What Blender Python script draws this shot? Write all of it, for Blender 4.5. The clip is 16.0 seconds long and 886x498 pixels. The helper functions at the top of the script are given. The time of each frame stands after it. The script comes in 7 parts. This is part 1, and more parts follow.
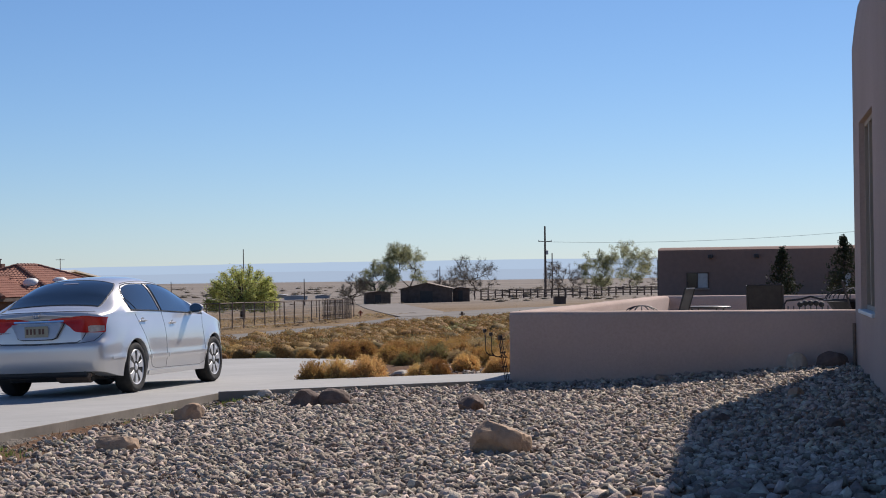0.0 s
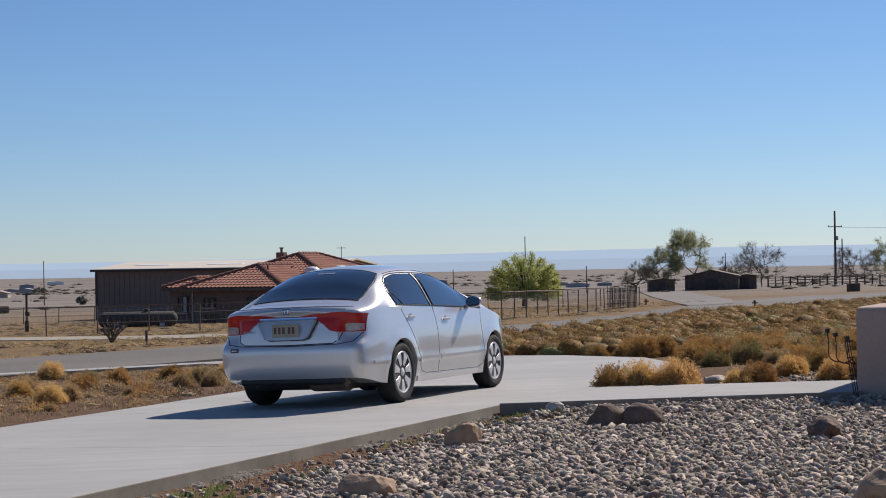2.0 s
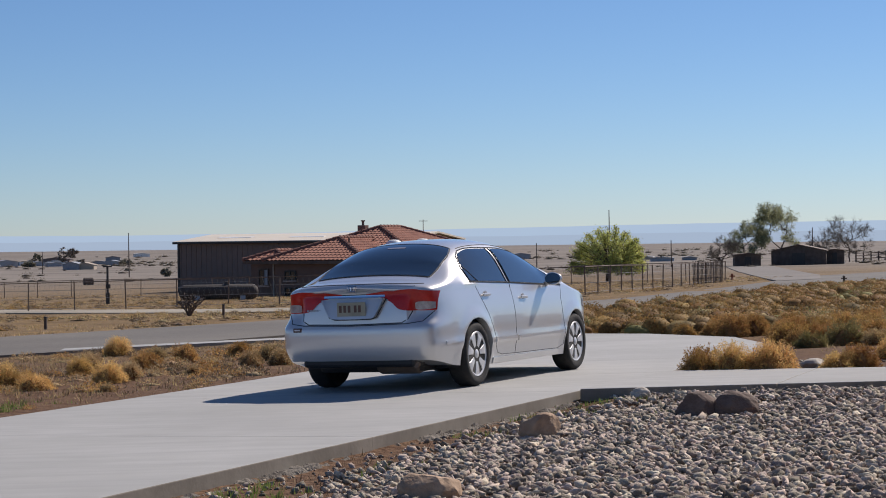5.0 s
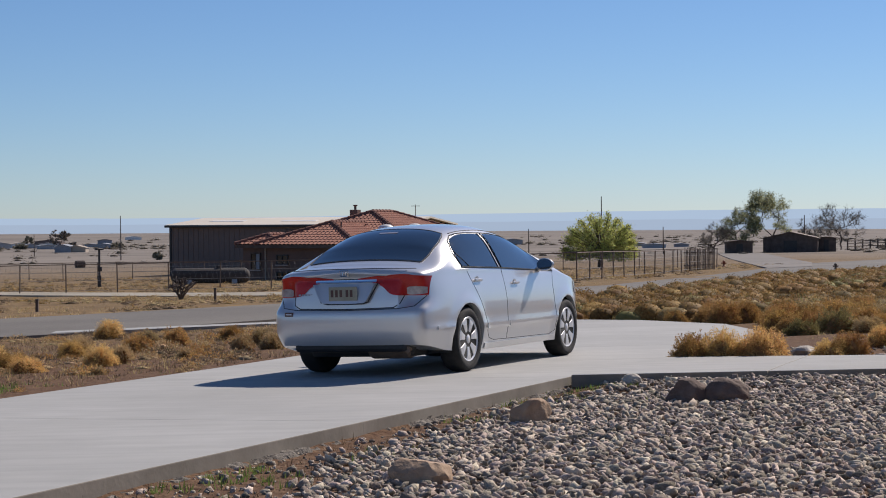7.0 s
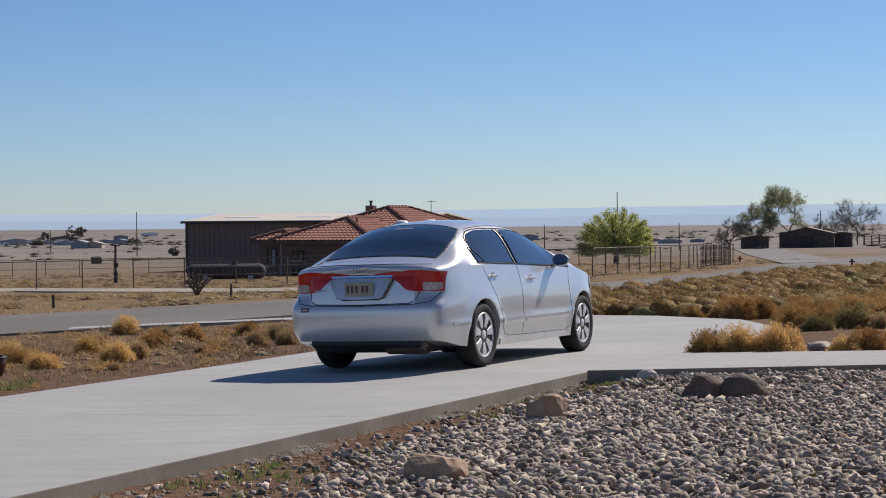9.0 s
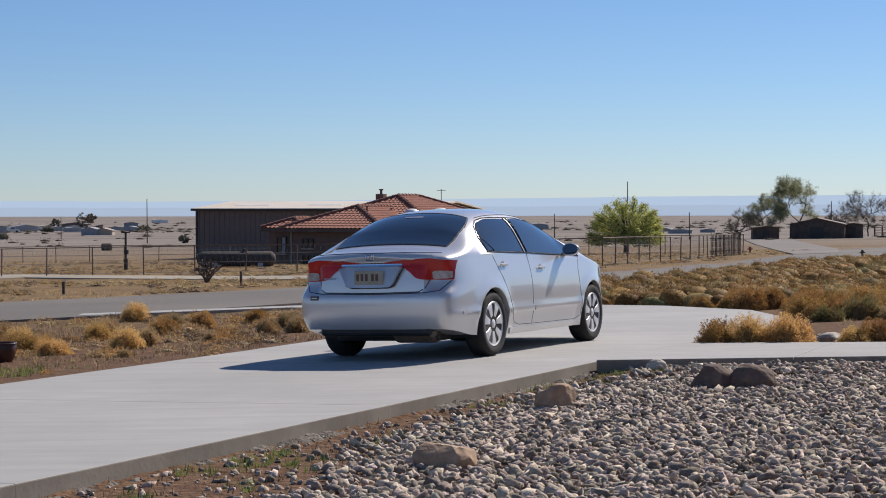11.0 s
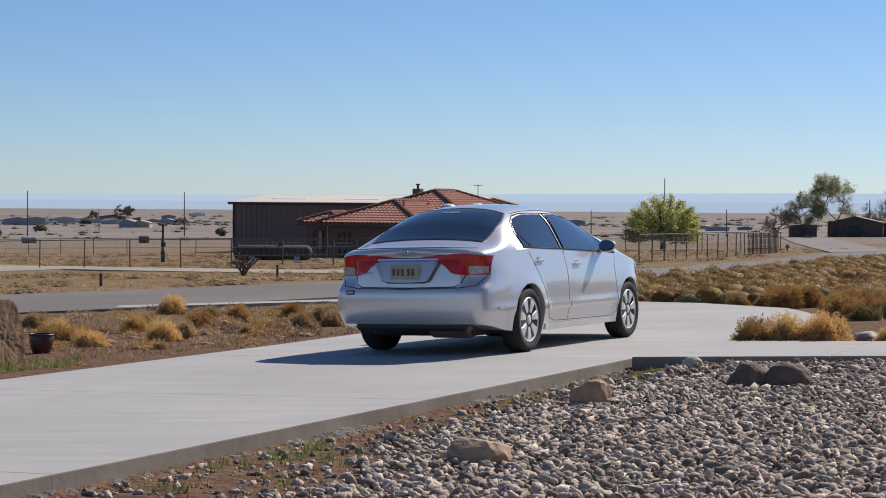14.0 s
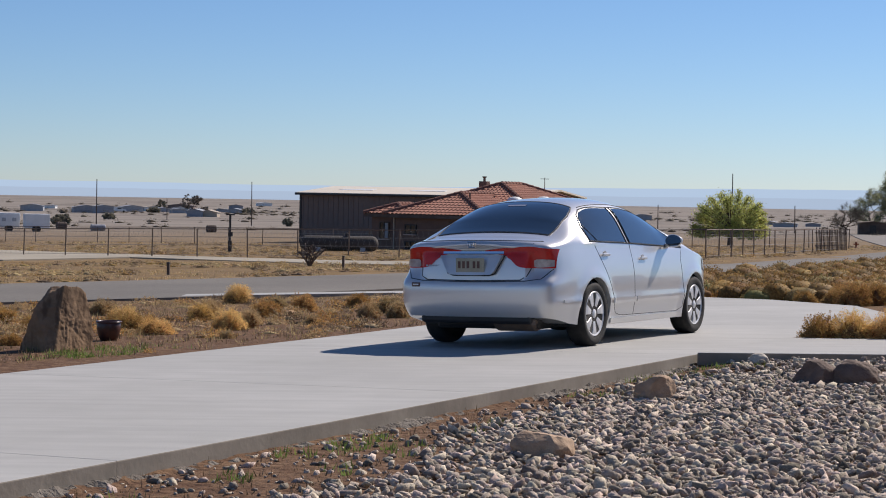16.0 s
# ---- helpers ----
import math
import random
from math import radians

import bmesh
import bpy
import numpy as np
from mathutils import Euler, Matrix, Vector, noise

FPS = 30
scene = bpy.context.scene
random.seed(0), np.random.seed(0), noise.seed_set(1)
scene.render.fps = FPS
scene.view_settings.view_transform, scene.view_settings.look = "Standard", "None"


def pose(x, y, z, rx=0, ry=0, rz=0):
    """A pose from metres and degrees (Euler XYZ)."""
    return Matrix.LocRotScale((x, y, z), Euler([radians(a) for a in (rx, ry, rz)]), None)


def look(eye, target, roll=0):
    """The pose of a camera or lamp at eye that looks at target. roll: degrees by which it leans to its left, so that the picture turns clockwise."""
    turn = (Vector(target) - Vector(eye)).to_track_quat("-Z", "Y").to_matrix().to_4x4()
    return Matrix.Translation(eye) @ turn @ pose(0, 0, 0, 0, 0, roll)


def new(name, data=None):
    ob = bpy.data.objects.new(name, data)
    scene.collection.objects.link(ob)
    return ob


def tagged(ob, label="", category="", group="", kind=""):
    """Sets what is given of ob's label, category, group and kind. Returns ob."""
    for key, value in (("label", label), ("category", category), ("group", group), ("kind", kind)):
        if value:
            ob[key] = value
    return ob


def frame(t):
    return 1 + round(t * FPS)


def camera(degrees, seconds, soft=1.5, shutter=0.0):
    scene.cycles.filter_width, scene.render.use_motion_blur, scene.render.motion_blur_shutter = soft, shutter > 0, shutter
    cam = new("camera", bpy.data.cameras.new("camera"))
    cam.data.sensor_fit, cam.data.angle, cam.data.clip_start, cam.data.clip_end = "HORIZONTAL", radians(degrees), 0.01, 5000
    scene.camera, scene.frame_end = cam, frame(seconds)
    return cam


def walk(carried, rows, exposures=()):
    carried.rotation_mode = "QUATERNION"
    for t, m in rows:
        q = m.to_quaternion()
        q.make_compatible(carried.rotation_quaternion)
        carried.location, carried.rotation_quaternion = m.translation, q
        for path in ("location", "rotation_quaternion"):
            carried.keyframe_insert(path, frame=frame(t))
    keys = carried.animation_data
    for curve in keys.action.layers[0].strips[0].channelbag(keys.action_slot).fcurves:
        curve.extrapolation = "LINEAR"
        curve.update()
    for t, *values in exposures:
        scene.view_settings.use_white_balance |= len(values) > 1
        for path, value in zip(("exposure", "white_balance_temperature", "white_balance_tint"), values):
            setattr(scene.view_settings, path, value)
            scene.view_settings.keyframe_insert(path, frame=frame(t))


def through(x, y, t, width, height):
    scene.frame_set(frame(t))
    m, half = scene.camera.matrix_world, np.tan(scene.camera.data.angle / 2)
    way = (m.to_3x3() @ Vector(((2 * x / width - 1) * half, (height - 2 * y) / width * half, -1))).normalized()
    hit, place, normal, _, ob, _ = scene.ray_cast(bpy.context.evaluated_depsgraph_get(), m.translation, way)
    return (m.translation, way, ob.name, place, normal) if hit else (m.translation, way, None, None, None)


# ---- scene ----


cam = camera(27.26, 16.0, soft=1.0)


def aim(x, y, z, yaw, pitch, roll):
    """yaw: degrees to the right of +Y; pitch: degrees upwards."""
    a, b = radians(yaw), radians(pitch)
    way = Vector((math.sin(a) * math.cos(b), math.cos(a) * math.cos(b), math.sin(b)))
    return look((x, y, z), Vector((x, y, z)) + way, roll)


PATH = [
    (0.0, -0.035, -5.284, 1.454, 7.002, 0.707, -0.705),
    (0.5, -0.001, -2.431, 1.459, 6.693, 0.837, -0.430),
    (1.0, -0.012, -1.926, 1.461, 4.282, 0.791, -0.764),
    (1.5, -0.028, -1.901, 1.461, 0.920, 0.610, -0.826),
    (2.0, -0.022, -1.298, 1.452, -1.800, 0.436, -0.934),
    (2.5, 0.002, -0.881, 1.456, -3.701, 0.416, -0.753),
    (3.0, -0.020, -0.827, 1.457, -4.850, 0.357, -0.800),
    (3.5, 0.007, -0.440, 1.454, -5.629, 0.536, -0.716),
    (4.0, 0.000, 0.000, 1.460, -4.787, 0.171, -0.596),
    (6.5, 0.000, 0.000, 1.460, -4.247, -0.627, -0.674),
    (7.0, 0.000, 0.000, 1.460, -4.190, -0.832, -0.345),
    (7.5, 0.000, 0.000, 1.460, -4.242, -0.995, -0.358),
    (8.0, 0.000, 0.000, 1.460, -4.219, -0.951, -0.194),
    (8.5, 0.000, 0.000, 1.460, -4.407, -1.119, -0.267),
    (9.0, 0.000, 0.000, 1.460, -4.683, -0.964, -0.397),
    (11.5, 0.000, 0.000, 1.460, -5.052, -1.369, -0.025),
    (12.0, 0.000, 0.000, 1.460, -5.253, -1.367, -0.103),
    (12.5, 0.000, 0.000, 1.460, -5.417, -1.311, -0.044),
    (13.0, 0.000, 0.000, 1.460, -5.656, -1.377, -0.127),
    (13.5, 0.000, 0.000, 1.460, -6.016, -1.493, 0.265),
    (14.0, 0.000, 0.000, 1.460, -6.132, -1.471, 0.390),
    (14.5, 0.000, 0.000, 1.460, -6.189, -1.437, 0.436),
    (15.0, 0.000, 0.000, 1.460, -6.411, -1.506, 0.972),
    (15.5, 0.000, 0.000, 1.460, -7.101, -1.526, 1.082),
    (16.0, 0.000, 0.000, 1.460, -8.192, -1.730, 1.045),
]
walk(cam, [(r[0], aim(*r[1:])) for r in PATH], exposures=[(0.0, 0.18, 5600, 13), (1.5, 0.13, 5600, 13), (3.0, 0.09, 5600, 13), (9.0, 0.1, 5600, 13), (12.0, 0.22, 5600, 13), (16.0, 0.22, 5600, 13)])

# ---- light ----
SUN_AZ, SUN_EL = 37.0, 40.0
world = bpy.data.worlds.new("sky")
scene.world = world
world.use_nodes = True
wn = world.node_tree.nodes
sky = wn.new("ShaderNodeTexSky")
sky.sky_type = "NISHITA"
sky.sun_disc = False
sky.sun_elevation = radians(SUN_EL)
sky.sun_rotation = radians(SUN_AZ)
sky.altitude = 1500.0
sky.air_density = 1.0
sky.dust_density = 0.25
sky.ozone_density = 4.6
wn["Background"].inputs["Strength"].default_value = 0.068
world.node_tree.links.new(sky.outputs["Color"], wn["Background"].inputs["Color"])
sun = new("sun", bpy.data.lights.new("sun", "SUN"))
sun.data.energy = 5.0
sun.data.angle = radians(0.5)
sun.data.color = (1.0, 0.83, 0.63)
sun_way = Vector((math.sin(radians(SUN_AZ)) * math.cos(radians(SUN_EL)), math.cos(radians(SUN_AZ)) * math.cos(radians(SUN_EL)), math.sin(radians(SUN_EL))))
sun.matrix_world = look((0, 0, 60), Vector((0, 0, 60)) - sun_way)


# ---- materials ----
def hue(c, k):
    return tuple(max(0.0, min(1.0, v * k)) for v in c)


def mat(name, c, c2=None, rough=0.8, metal=0.0, big=0.6, fine=12.0, bump=0.2, bump_scale=40.0, spread=0.35, piece=0.0, island=0.0, coat=0.0, spec=0.5, c3=None, fine_amt=0.5):
    """Two scales of noise between two base colours, with fine relief. piece: brightness spread object by object; island: the same, piece by piece in one mesh."""
    m = bpy.data.materials.new(name)
    m.use_nodes = True
    n, l = m.node_tree.nodes, m.node_tree.links
    b = n["Principled BSDF"]
    b.inputs["Roughness"].default_value, b.inputs["Metallic"].default_value = rough, metal
    b.inputs["Coat Weight"].default_value = coat
    b.inputs["Coat Roughness"].default_value = 0.04
    b.inputs["Specular IOR Level"].default_value = spec
    co = n.new("ShaderNodeTexCoord")
    geo = n.new("ShaderNodeNewGeometry")
    n1, n2 = n.new("ShaderNodeTexNoise"), n.new("ShaderNodeTexNoise")
    for q, s, dt in ((n1, big, 5.0), (n2, fine, 6.0)):
        q.inputs["Scale"].default_value, q.inputs["Detail"].default_value = s, dt
        l.new(geo.outputs["Position"] if piece or island else co.outputs["Object"], q.inputs["Vector"])
    add = n.new("ShaderNodeMath")
    add.operation = "MULTIPLY_ADD"
    l.new(n2.outputs["Fac"], add.inputs[0])
    add.inputs[1].default_value = fine_amt
    l.new(n1.outputs["Fac"], add.inputs[2])
    ramp = n.new("ShaderNodeValToRGB")
    e = ramp.color_ramp.elements
    mid = 0.5 + 0.5 * fine_amt
    e[0].position, e[1].position = mid - spread * 0.5, mid + spread * 0.5
    e[0].color, e[1].color = (*c, 1), (*(c2 or hue(c, 1.25)), 1)
    if c3:
        k = ramp.color_ramp.elements.new(mid + spread)
        k.color = (*c3, 1)
    l.new(add.outputs[0], ramp.inputs["Fac"])
    col = ramp.outputs["Color"]
    for amount, src in ((piece, "o"), (island, "i")):
        if amount:
            rnd = n.new("ShaderNodeObjectInfo").outputs["Random"] if src == "o" else geo.outputs["Random Per Island"]
            mp = n.new("ShaderNodeMapRange")
            mp.inputs["To Min"].default_value, mp.inputs["To Max"].default_value = 1 - amount, 1 + amount
            l.new(rnd, mp.inputs["Value"])
            hv = n.new("ShaderNodeHueSaturation")
            l.new(mp.outputs["Result"], hv.inputs["Value"])
            mh = n.new("ShaderNodeMapRange")
            mh.inputs["From Min"].default_value, mh.inputs["From Max"].default_value = 0.0, 1.0
            mh.inputs["To Min"].default_value, mh.inputs["To Max"].default_value = 0.5 + 0.05 * amount, 0.5 - 0.05 * amount
            fr = n.new("ShaderNodeMath")
            fr.operation = "FRACT"
            ml = n.new("ShaderNodeMath")
            ml.operation = "MULTIPLY"
            ml.inputs[1].default_value = 7.3
            l.new(rnd, ml.inputs[0])
            l.new(ml.outputs[0], fr.inputs[0])
            l.new(fr.outputs[0], mh.inputs["Value"])
            l.new(mh.outputs["Result"], hv.inputs["Hue"])
            l.new(col, hv.inputs["Color"])
            col = hv.outputs["Color"]
    l.new(col, b.inputs["Base Color"])
    if bump:
        n3 = n.new("ShaderNodeTexNoise")
        n3.inputs["Scale"].default_value, n3.inputs["Detail"].default_value = bump_scale, 5.0
        l.new(co.outputs["Object"], n3.inputs["Vector"])
        bp = n.new("ShaderNodeBump")
        bp.inputs["Strength"].default_value, bp.inputs["Distance"].default_value = bump, 0.02
        l.new(n3.outputs["Fac"], bp.inputs["Height"])
        l.new(bp.outputs["Normal"], b.inputs["Normal"])
    return m


def plant(name, c, c2, island=0.35, big=0.5, through=0.35, piece=0.12):
    """Thin leaves and stalks: light comes through them."""
    m = mat(name, c, c2, rough=0.75, big=big, fine=6.0, bump=0, island=island, piece=piece, spec=0.15)
    n, l = m.node_tree.nodes, m.node_tree.links
    b = n["Principled BSDF"]
    tr, mix = n.new("ShaderNodeBsdfTranslucent"), n.new("ShaderNodeMixShader")
    l.new(b.inputs["Base Color"].links[0].from_socket, tr.inputs["Color"])
    mix.inputs["Fac"].default_value = through
    l.new(b.outputs["BSDF"], mix.inputs[1])
    l.new(tr.outputs["BSDF"], mix.inputs[2])
    l.new(mix.outputs["Shader"], n["Material Output"].inputs["Surface"])
    return m


def ground_mat():
    """Red-brown soil by the drive, straw-coloured grassland further on, pale plain far off."""
    m = bpy.data.materials.new("dry_ground")
    m.use_nodes = True
    n, l = m.node_tree.nodes, m.node_tree.links
    b = n["Principled BSDF"]
    b.inputs["Roughness"].default_value = 0.95
    b.inputs["Specular IOR Level"].default_value = 0.1
    geo = n.new("ShaderNodeNewGeometry")

    def noise_at(scale, detail=6.0, stretch=None):
        q = n.new("ShaderNodeTexNoise")
        q.inputs["Scale"].default_value, q.inputs["Detail"].default_value = scale, detail
        if stretch:
            mp = n.new("ShaderNodeMapping")
            mp.inputs["Scale"].default_value = stretch
            l.new(geo.outputs["Position"], mp.inputs["Vector"])
            l.new(mp.outputs["Vector"], q.inputs["Vector"])
        else:
            l.new(geo.outputs["Position"], q.inputs["Vector"])
        return q.outputs["Fac"]

    def ramp(fac, stops):
        r = n.new("ShaderNodeValToRGB")
        e = r.color_ramp.elements
        e[0].position, e[0].color = stops[0][0], (*stops[0][1], 1)
        e[1].position, e[1].color = stops[1][0], (*stops[1][1], 1)
        for p, c in stops[2:]:
            k = e.new(p)
            k.color = (*c, 1)
        l.new(fac, r.inputs["Fac"])
        return r.outputs["Color"]

    def mixed(fac, a, c):
        q = n.new("ShaderNodeMix")
        q.data_type = "RGBA"
        l.new(fac, q.inputs["Factor"])
        l.new(a, q.inputs["A"])
        l.new(c, q.inputs["B"])
        return q.outputs["Result"]

    soil = ramp(noise_at(9.0), [(0.3, (0.095, 0.052, 0.032)), (0.7, (0.185, 0.118, 0.070))])
    grass = ramp(noise_at(0.35), [(0.3, (0.15, 0.098, 0.045)), (0.6, (0.27, 0.185, 0.085)), (0.75, (0.19, 0.15, 0.10))])
    straw = ramp(noise_at(6.0), [(0.35, (0.13, 0.09, 0.05)), (0.7, (0.28, 0.20, 0.11))])
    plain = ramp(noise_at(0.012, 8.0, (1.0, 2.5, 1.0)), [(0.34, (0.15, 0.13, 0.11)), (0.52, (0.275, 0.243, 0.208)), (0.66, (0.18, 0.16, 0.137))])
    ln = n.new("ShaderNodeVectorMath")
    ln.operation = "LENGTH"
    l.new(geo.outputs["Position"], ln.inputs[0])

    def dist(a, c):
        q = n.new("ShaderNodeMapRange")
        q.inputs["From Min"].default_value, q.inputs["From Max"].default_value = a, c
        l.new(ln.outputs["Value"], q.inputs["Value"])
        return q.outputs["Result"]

    th = n.new("ShaderNodeMapRange")
    th.inputs["From Min"].default_value, th.inputs["From Max"].default_value = 0.42, 0.58
    l.new(noise_at(0.8), th.inputs["Value"])
    field = mixed(th.outputs["Result"], grass, straw)
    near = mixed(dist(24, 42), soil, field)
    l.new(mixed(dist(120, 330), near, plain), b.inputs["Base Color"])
    bp = n.new("ShaderNodeBump")
    bp.inputs["Strength"].default_value, bp.inputs["Distance"].default_value = 0.8, 0.06
    l.new(noise_at(14.0, 8.0), bp.inputs["Height"])
    l.new(bp.outputs["Normal"], b.inputs["Normal"])
    return m


def streaked(name, c, c2, c3, rough=0.85):
    """Broom-finished concrete with long faint streaks, blotches and a gritty grain."""
    m = mat(name, c, c2, rough=rough, big=0.45, fine=3.0, bump=0.12, bump_scale=90, spread=0.5, piece=0.05, spec=0.3)
    n, l = m.node_tree.nodes, m.node_tree.links
    b = n["Principled BSDF"]
    co = n.new("ShaderNodeTexCoord")
    mp = n.new("ShaderNodeMapping")
    mp.inputs["Rotation"].default_value = (0, 0, radians(20))
    mp.inputs["Scale"].default_value = (0.5, 5.0, 1.0)
    q = n.new("ShaderNodeTexNoise")
    q.inputs["Scale"].default_value, q.inputs["Detail"].default_value = 1.3, 8.0
    l.new(co.outputs["Object"], mp.inputs["Vector"])
    l.new(mp.outputs["Vector"], q.inputs["Vector"])
    mr = n.new("ShaderNodeMapRange")
    mr.inputs["From Min"].default_value, mr.inputs["From Max"].default_value = 0.4, 0.75
    mr.inputs["To Max"].default_value = 0.55
    l.new(q.outputs["Fac"], mr.inputs["Value"])
    mx = n.new("ShaderNodeMix")
    mx.data_type = "RGBA"
    l.new(mr.outputs["Result"], mx.inputs["Factor"])
    l.new(b.inputs["Base Color"].links[0].from_socket, mx.inputs["A"])
    mx.inputs["B"].default_value = (*c3, 1)
    l.new(mx.outputs["Result"], b.inputs["Base Color"])
    return m


M_GROUND = ground_mat()
M_CONC = streaked("concrete", (0.352, 0.351, 0.331), (0.427, 0.425, 0.406), (0.304, 0.303, 0.294))
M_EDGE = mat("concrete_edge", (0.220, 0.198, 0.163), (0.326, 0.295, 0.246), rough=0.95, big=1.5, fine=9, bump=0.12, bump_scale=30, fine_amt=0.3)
M_ASPH = mat("asphalt", (0.122, 0.111, 0.095), (0.170, 0.155, 0.131), rough=0.9, big=0.15, fine=5, bump=0.3, bump_scale=80)
M_STRIP = mat("pale_concrete", (0.299, 0.264, 0.198), (0.370, 0.330, 0.255), rough=0.9, big=0.1, fine=1.5)
M_ROADTAN = mat("gravelled_road", (0.163, 0.145, 0.125), (0.224, 0.204, 0.178), rough=0.95, big=0.15, fine=2)
M_FOOT = mat("rough_footing", (0.104, 0.086, 0.069), (0.229, 0.206, 0.173), rough=0.95, big=6, fine=30, bump=0.8, bump_scale=45, spread=0.5)
M_STONE = mat("gravel_stone", (0.275, 0.228, 0.181), (0.511, 0.438, 0.357), rough=0.9, big=8, fine=45, bump=0.5, bump_scale=70, island=0.55, spread=0.5, spec=0.2)
M_ROCK = mat("brown_rock", (0.10, 0.07, 0.055), (0.19, 0.135, 0.105), rough=0.9, big=4, fine=22, bump=0.8, bump_scale=22, spread=0.45)
M_ROCK2 = mat("tan_rock", (0.30, 0.20, 0.125), (0.46, 0.33, 0.22), rough=0.9, big=5, fine=22, bump=0.8, bump_scale=18, spread=0.5, c3=(0.16, 0.12, 0.10))
M_ROCK3 = mat("pale_rock", (0.38, 0.34, 0.28), (0.52, 0.48, 0.42), rough=0.85, big=5, fine=30, bump=0.4)
def strata(name, c, c2, c3):
    """Sandstone with long upright streaks."""
    m = mat(name, c, c2, rough=0.95, big=3.0, fine=12, bump=0.6, bump_scale=16, spread=0.5, spec=0.2)
    n, l = m.node_tree.nodes, m.node_tree.links
    b = n["Principled BSDF"]
    co, mp, q = n.new("ShaderNodeTexCoord"), n.new("ShaderNodeMapping"), n.new("ShaderNodeTexNoise")
    mp.inputs["Rotation"].default_value = (0, radians(12), 0)
    mp.inputs["Scale"].default_value = (14.0, 14.0, 0.9)
    q.inputs["Scale"].default_value, q.inputs["Detail"].default_value = 1.0, 6.0
    l.new(co.outputs["Object"], mp.inputs["Vector"])
    l.new(mp.outputs["Vector"], q.inputs["Vector"])
    mr, mx = n.new("ShaderNodeMapRange"), n.new("ShaderNodeMix")
    mr.inputs["From Min"].default_value, mr.inputs["From Max"].default_value = 0.48, 0.66
    l.new(q.outputs["Fac"], mr.inputs["Value"])
    mx.data_type = "RGBA"
    l.new(mr.outputs["Result"], mx.inputs["Factor"])
    l.new(b.inputs["Base Color"].links[0].from_socket, mx.inputs["A"])
    mx.inputs["B"].default_value = (*c3, 1)
    l.new(mx.outputs["Result"], b.inputs["Base Color"])
    return m


M_BOULDER = strata("sandstone_boulder", (0.21, 0.14, 0.082), (0.30, 0.205, 0.125), (0.11, 0.072, 0.045))
M_STUCCO = mat("tan_stucco", (0.461, 0.358, 0.299), (0.550, 0.436, 0.374), rough=0.95, big=0.5, fine=30, bump=0.35, bump_scale=120, spec=0.2)
M_STUCCO2 = mat("brown_stucco", (0.155, 0.105, 0.085), (0.19, 0.13, 0.105), rough=0.95, big=0.15, fine=3, bump=0.2, spec=0.2)
M_ADOBE = mat("adobe_stucco", (0.235, 0.165, 0.135), (0.285, 0.20, 0.165), rough=0.95, big=0.15, fine=3, bump=0.2, spec=0.2)
M_BARN = mat("brown_siding", (0.165, 0.125, 0.105), (0.20, 0.15, 0.13), rough=0.7, big=0.1, fine=2, bump=0)
M_TINROOF = mat("pale_metal_roof", (0.68, 0.60, 0.46), (0.78, 0.70, 0.55), rough=0.5, big=0.08, fine=1, bump=0)
M_TILE = mat("clay_tile", (0.26, 0.105, 0.065), (0.40, 0.18, 0.115), rough=0.85, big=0.6, fine=9, bump=0, spread=0.6)
M_TILE_D = mat("clay_ridge", (0.16, 0.07, 0.05), (0.22, 0.10, 0.07), rough=0.9, big=1, fine=9, bump=0)
M_WHITE = mat("white_paint", (0.70, 0.70, 0.68), (0.80, 0.80, 0.78), rough=0.5, big=1, fine=8, bump=0)
M_GREYP = mat("grey_paint", (0.30, 0.31, 0.33), (0.38, 0.39, 0.41), rough=0.6, big=1, fine=8, bump=0)
# Slate lightened for far buildings: distance haze put into the base colour
M_SLATE_HAZED = mat("hazed_slate_paint", (0.25, 0.255, 0.28), (0.32, 0.325, 0.35), rough=0.6, big=1, fine=8, bump=0)
M_TANP = mat("tan_paint", (0.36, 0.30, 0.23), (0.44, 0.37, 0.29), rough=0.7, big=0.3, fine=4, bump=0)
M_WOOD = mat("weathered_wood", (0.075, 0.055, 0.045), (0.13, 0.10, 0.08), rough=0.9, big=1.5, fine=14, bump=0.4, bump_scale=30)
M_BARK = mat("bark", (0.055, 0.042, 0.034), (0.11, 0.085, 0.068), rough=0.95, big=2, fine=12, bump=0.5)
M_STEEL = mat("rusty_steel", (0.13, 0.095, 0.07), (0.20, 0.15, 0.115), rough=0.7, big=2, fine=18, bump=0.1, metal=0.3)
M_GALV = mat("galvanised_wire", (0.22, 0.21, 0.20), (0.30, 0.29, 0.28), rough=0.6, metal=0.4, big=3, fine=10, bump=0)
M_IRON = mat("black_iron", (0.018, 0.017, 0.018), (0.035, 0.032, 0.03), rough=0.5, big=8, fine=40, bump=0.1)
M_DARK = mat("dark_glass", (0.012, 0.016, 0.02), (0.02, 0.026, 0.032), rough=0.06, big=1, fine=3, bump=0, spec=0.6)
M_PANE = mat("pale_blind", (0.36, 0.37, 0.38), (0.45, 0.46, 0.47), rough=0.25, big=2, fine=8, bump=0)
# Mesa emission is no lamp: distance haze is painted as a blue glow
M_MESA_HAZED = mat("hazed_far_mesa", (0.05, 0.06, 0.07), (0.055, 0.065, 0.075), rough=1.0, big=0.002, fine=0.01, bump=0, spec=0.0)
M_MESA_HAZED.node_tree.nodes["Principled BSDF"].inputs["Emission Color"].default_value = (0.48, 0.545, 0.59, 1)
M_MESA_HAZED.node_tree.nodes["Principled BSDF"].inputs["Emission Strength"].default_value = 0.88
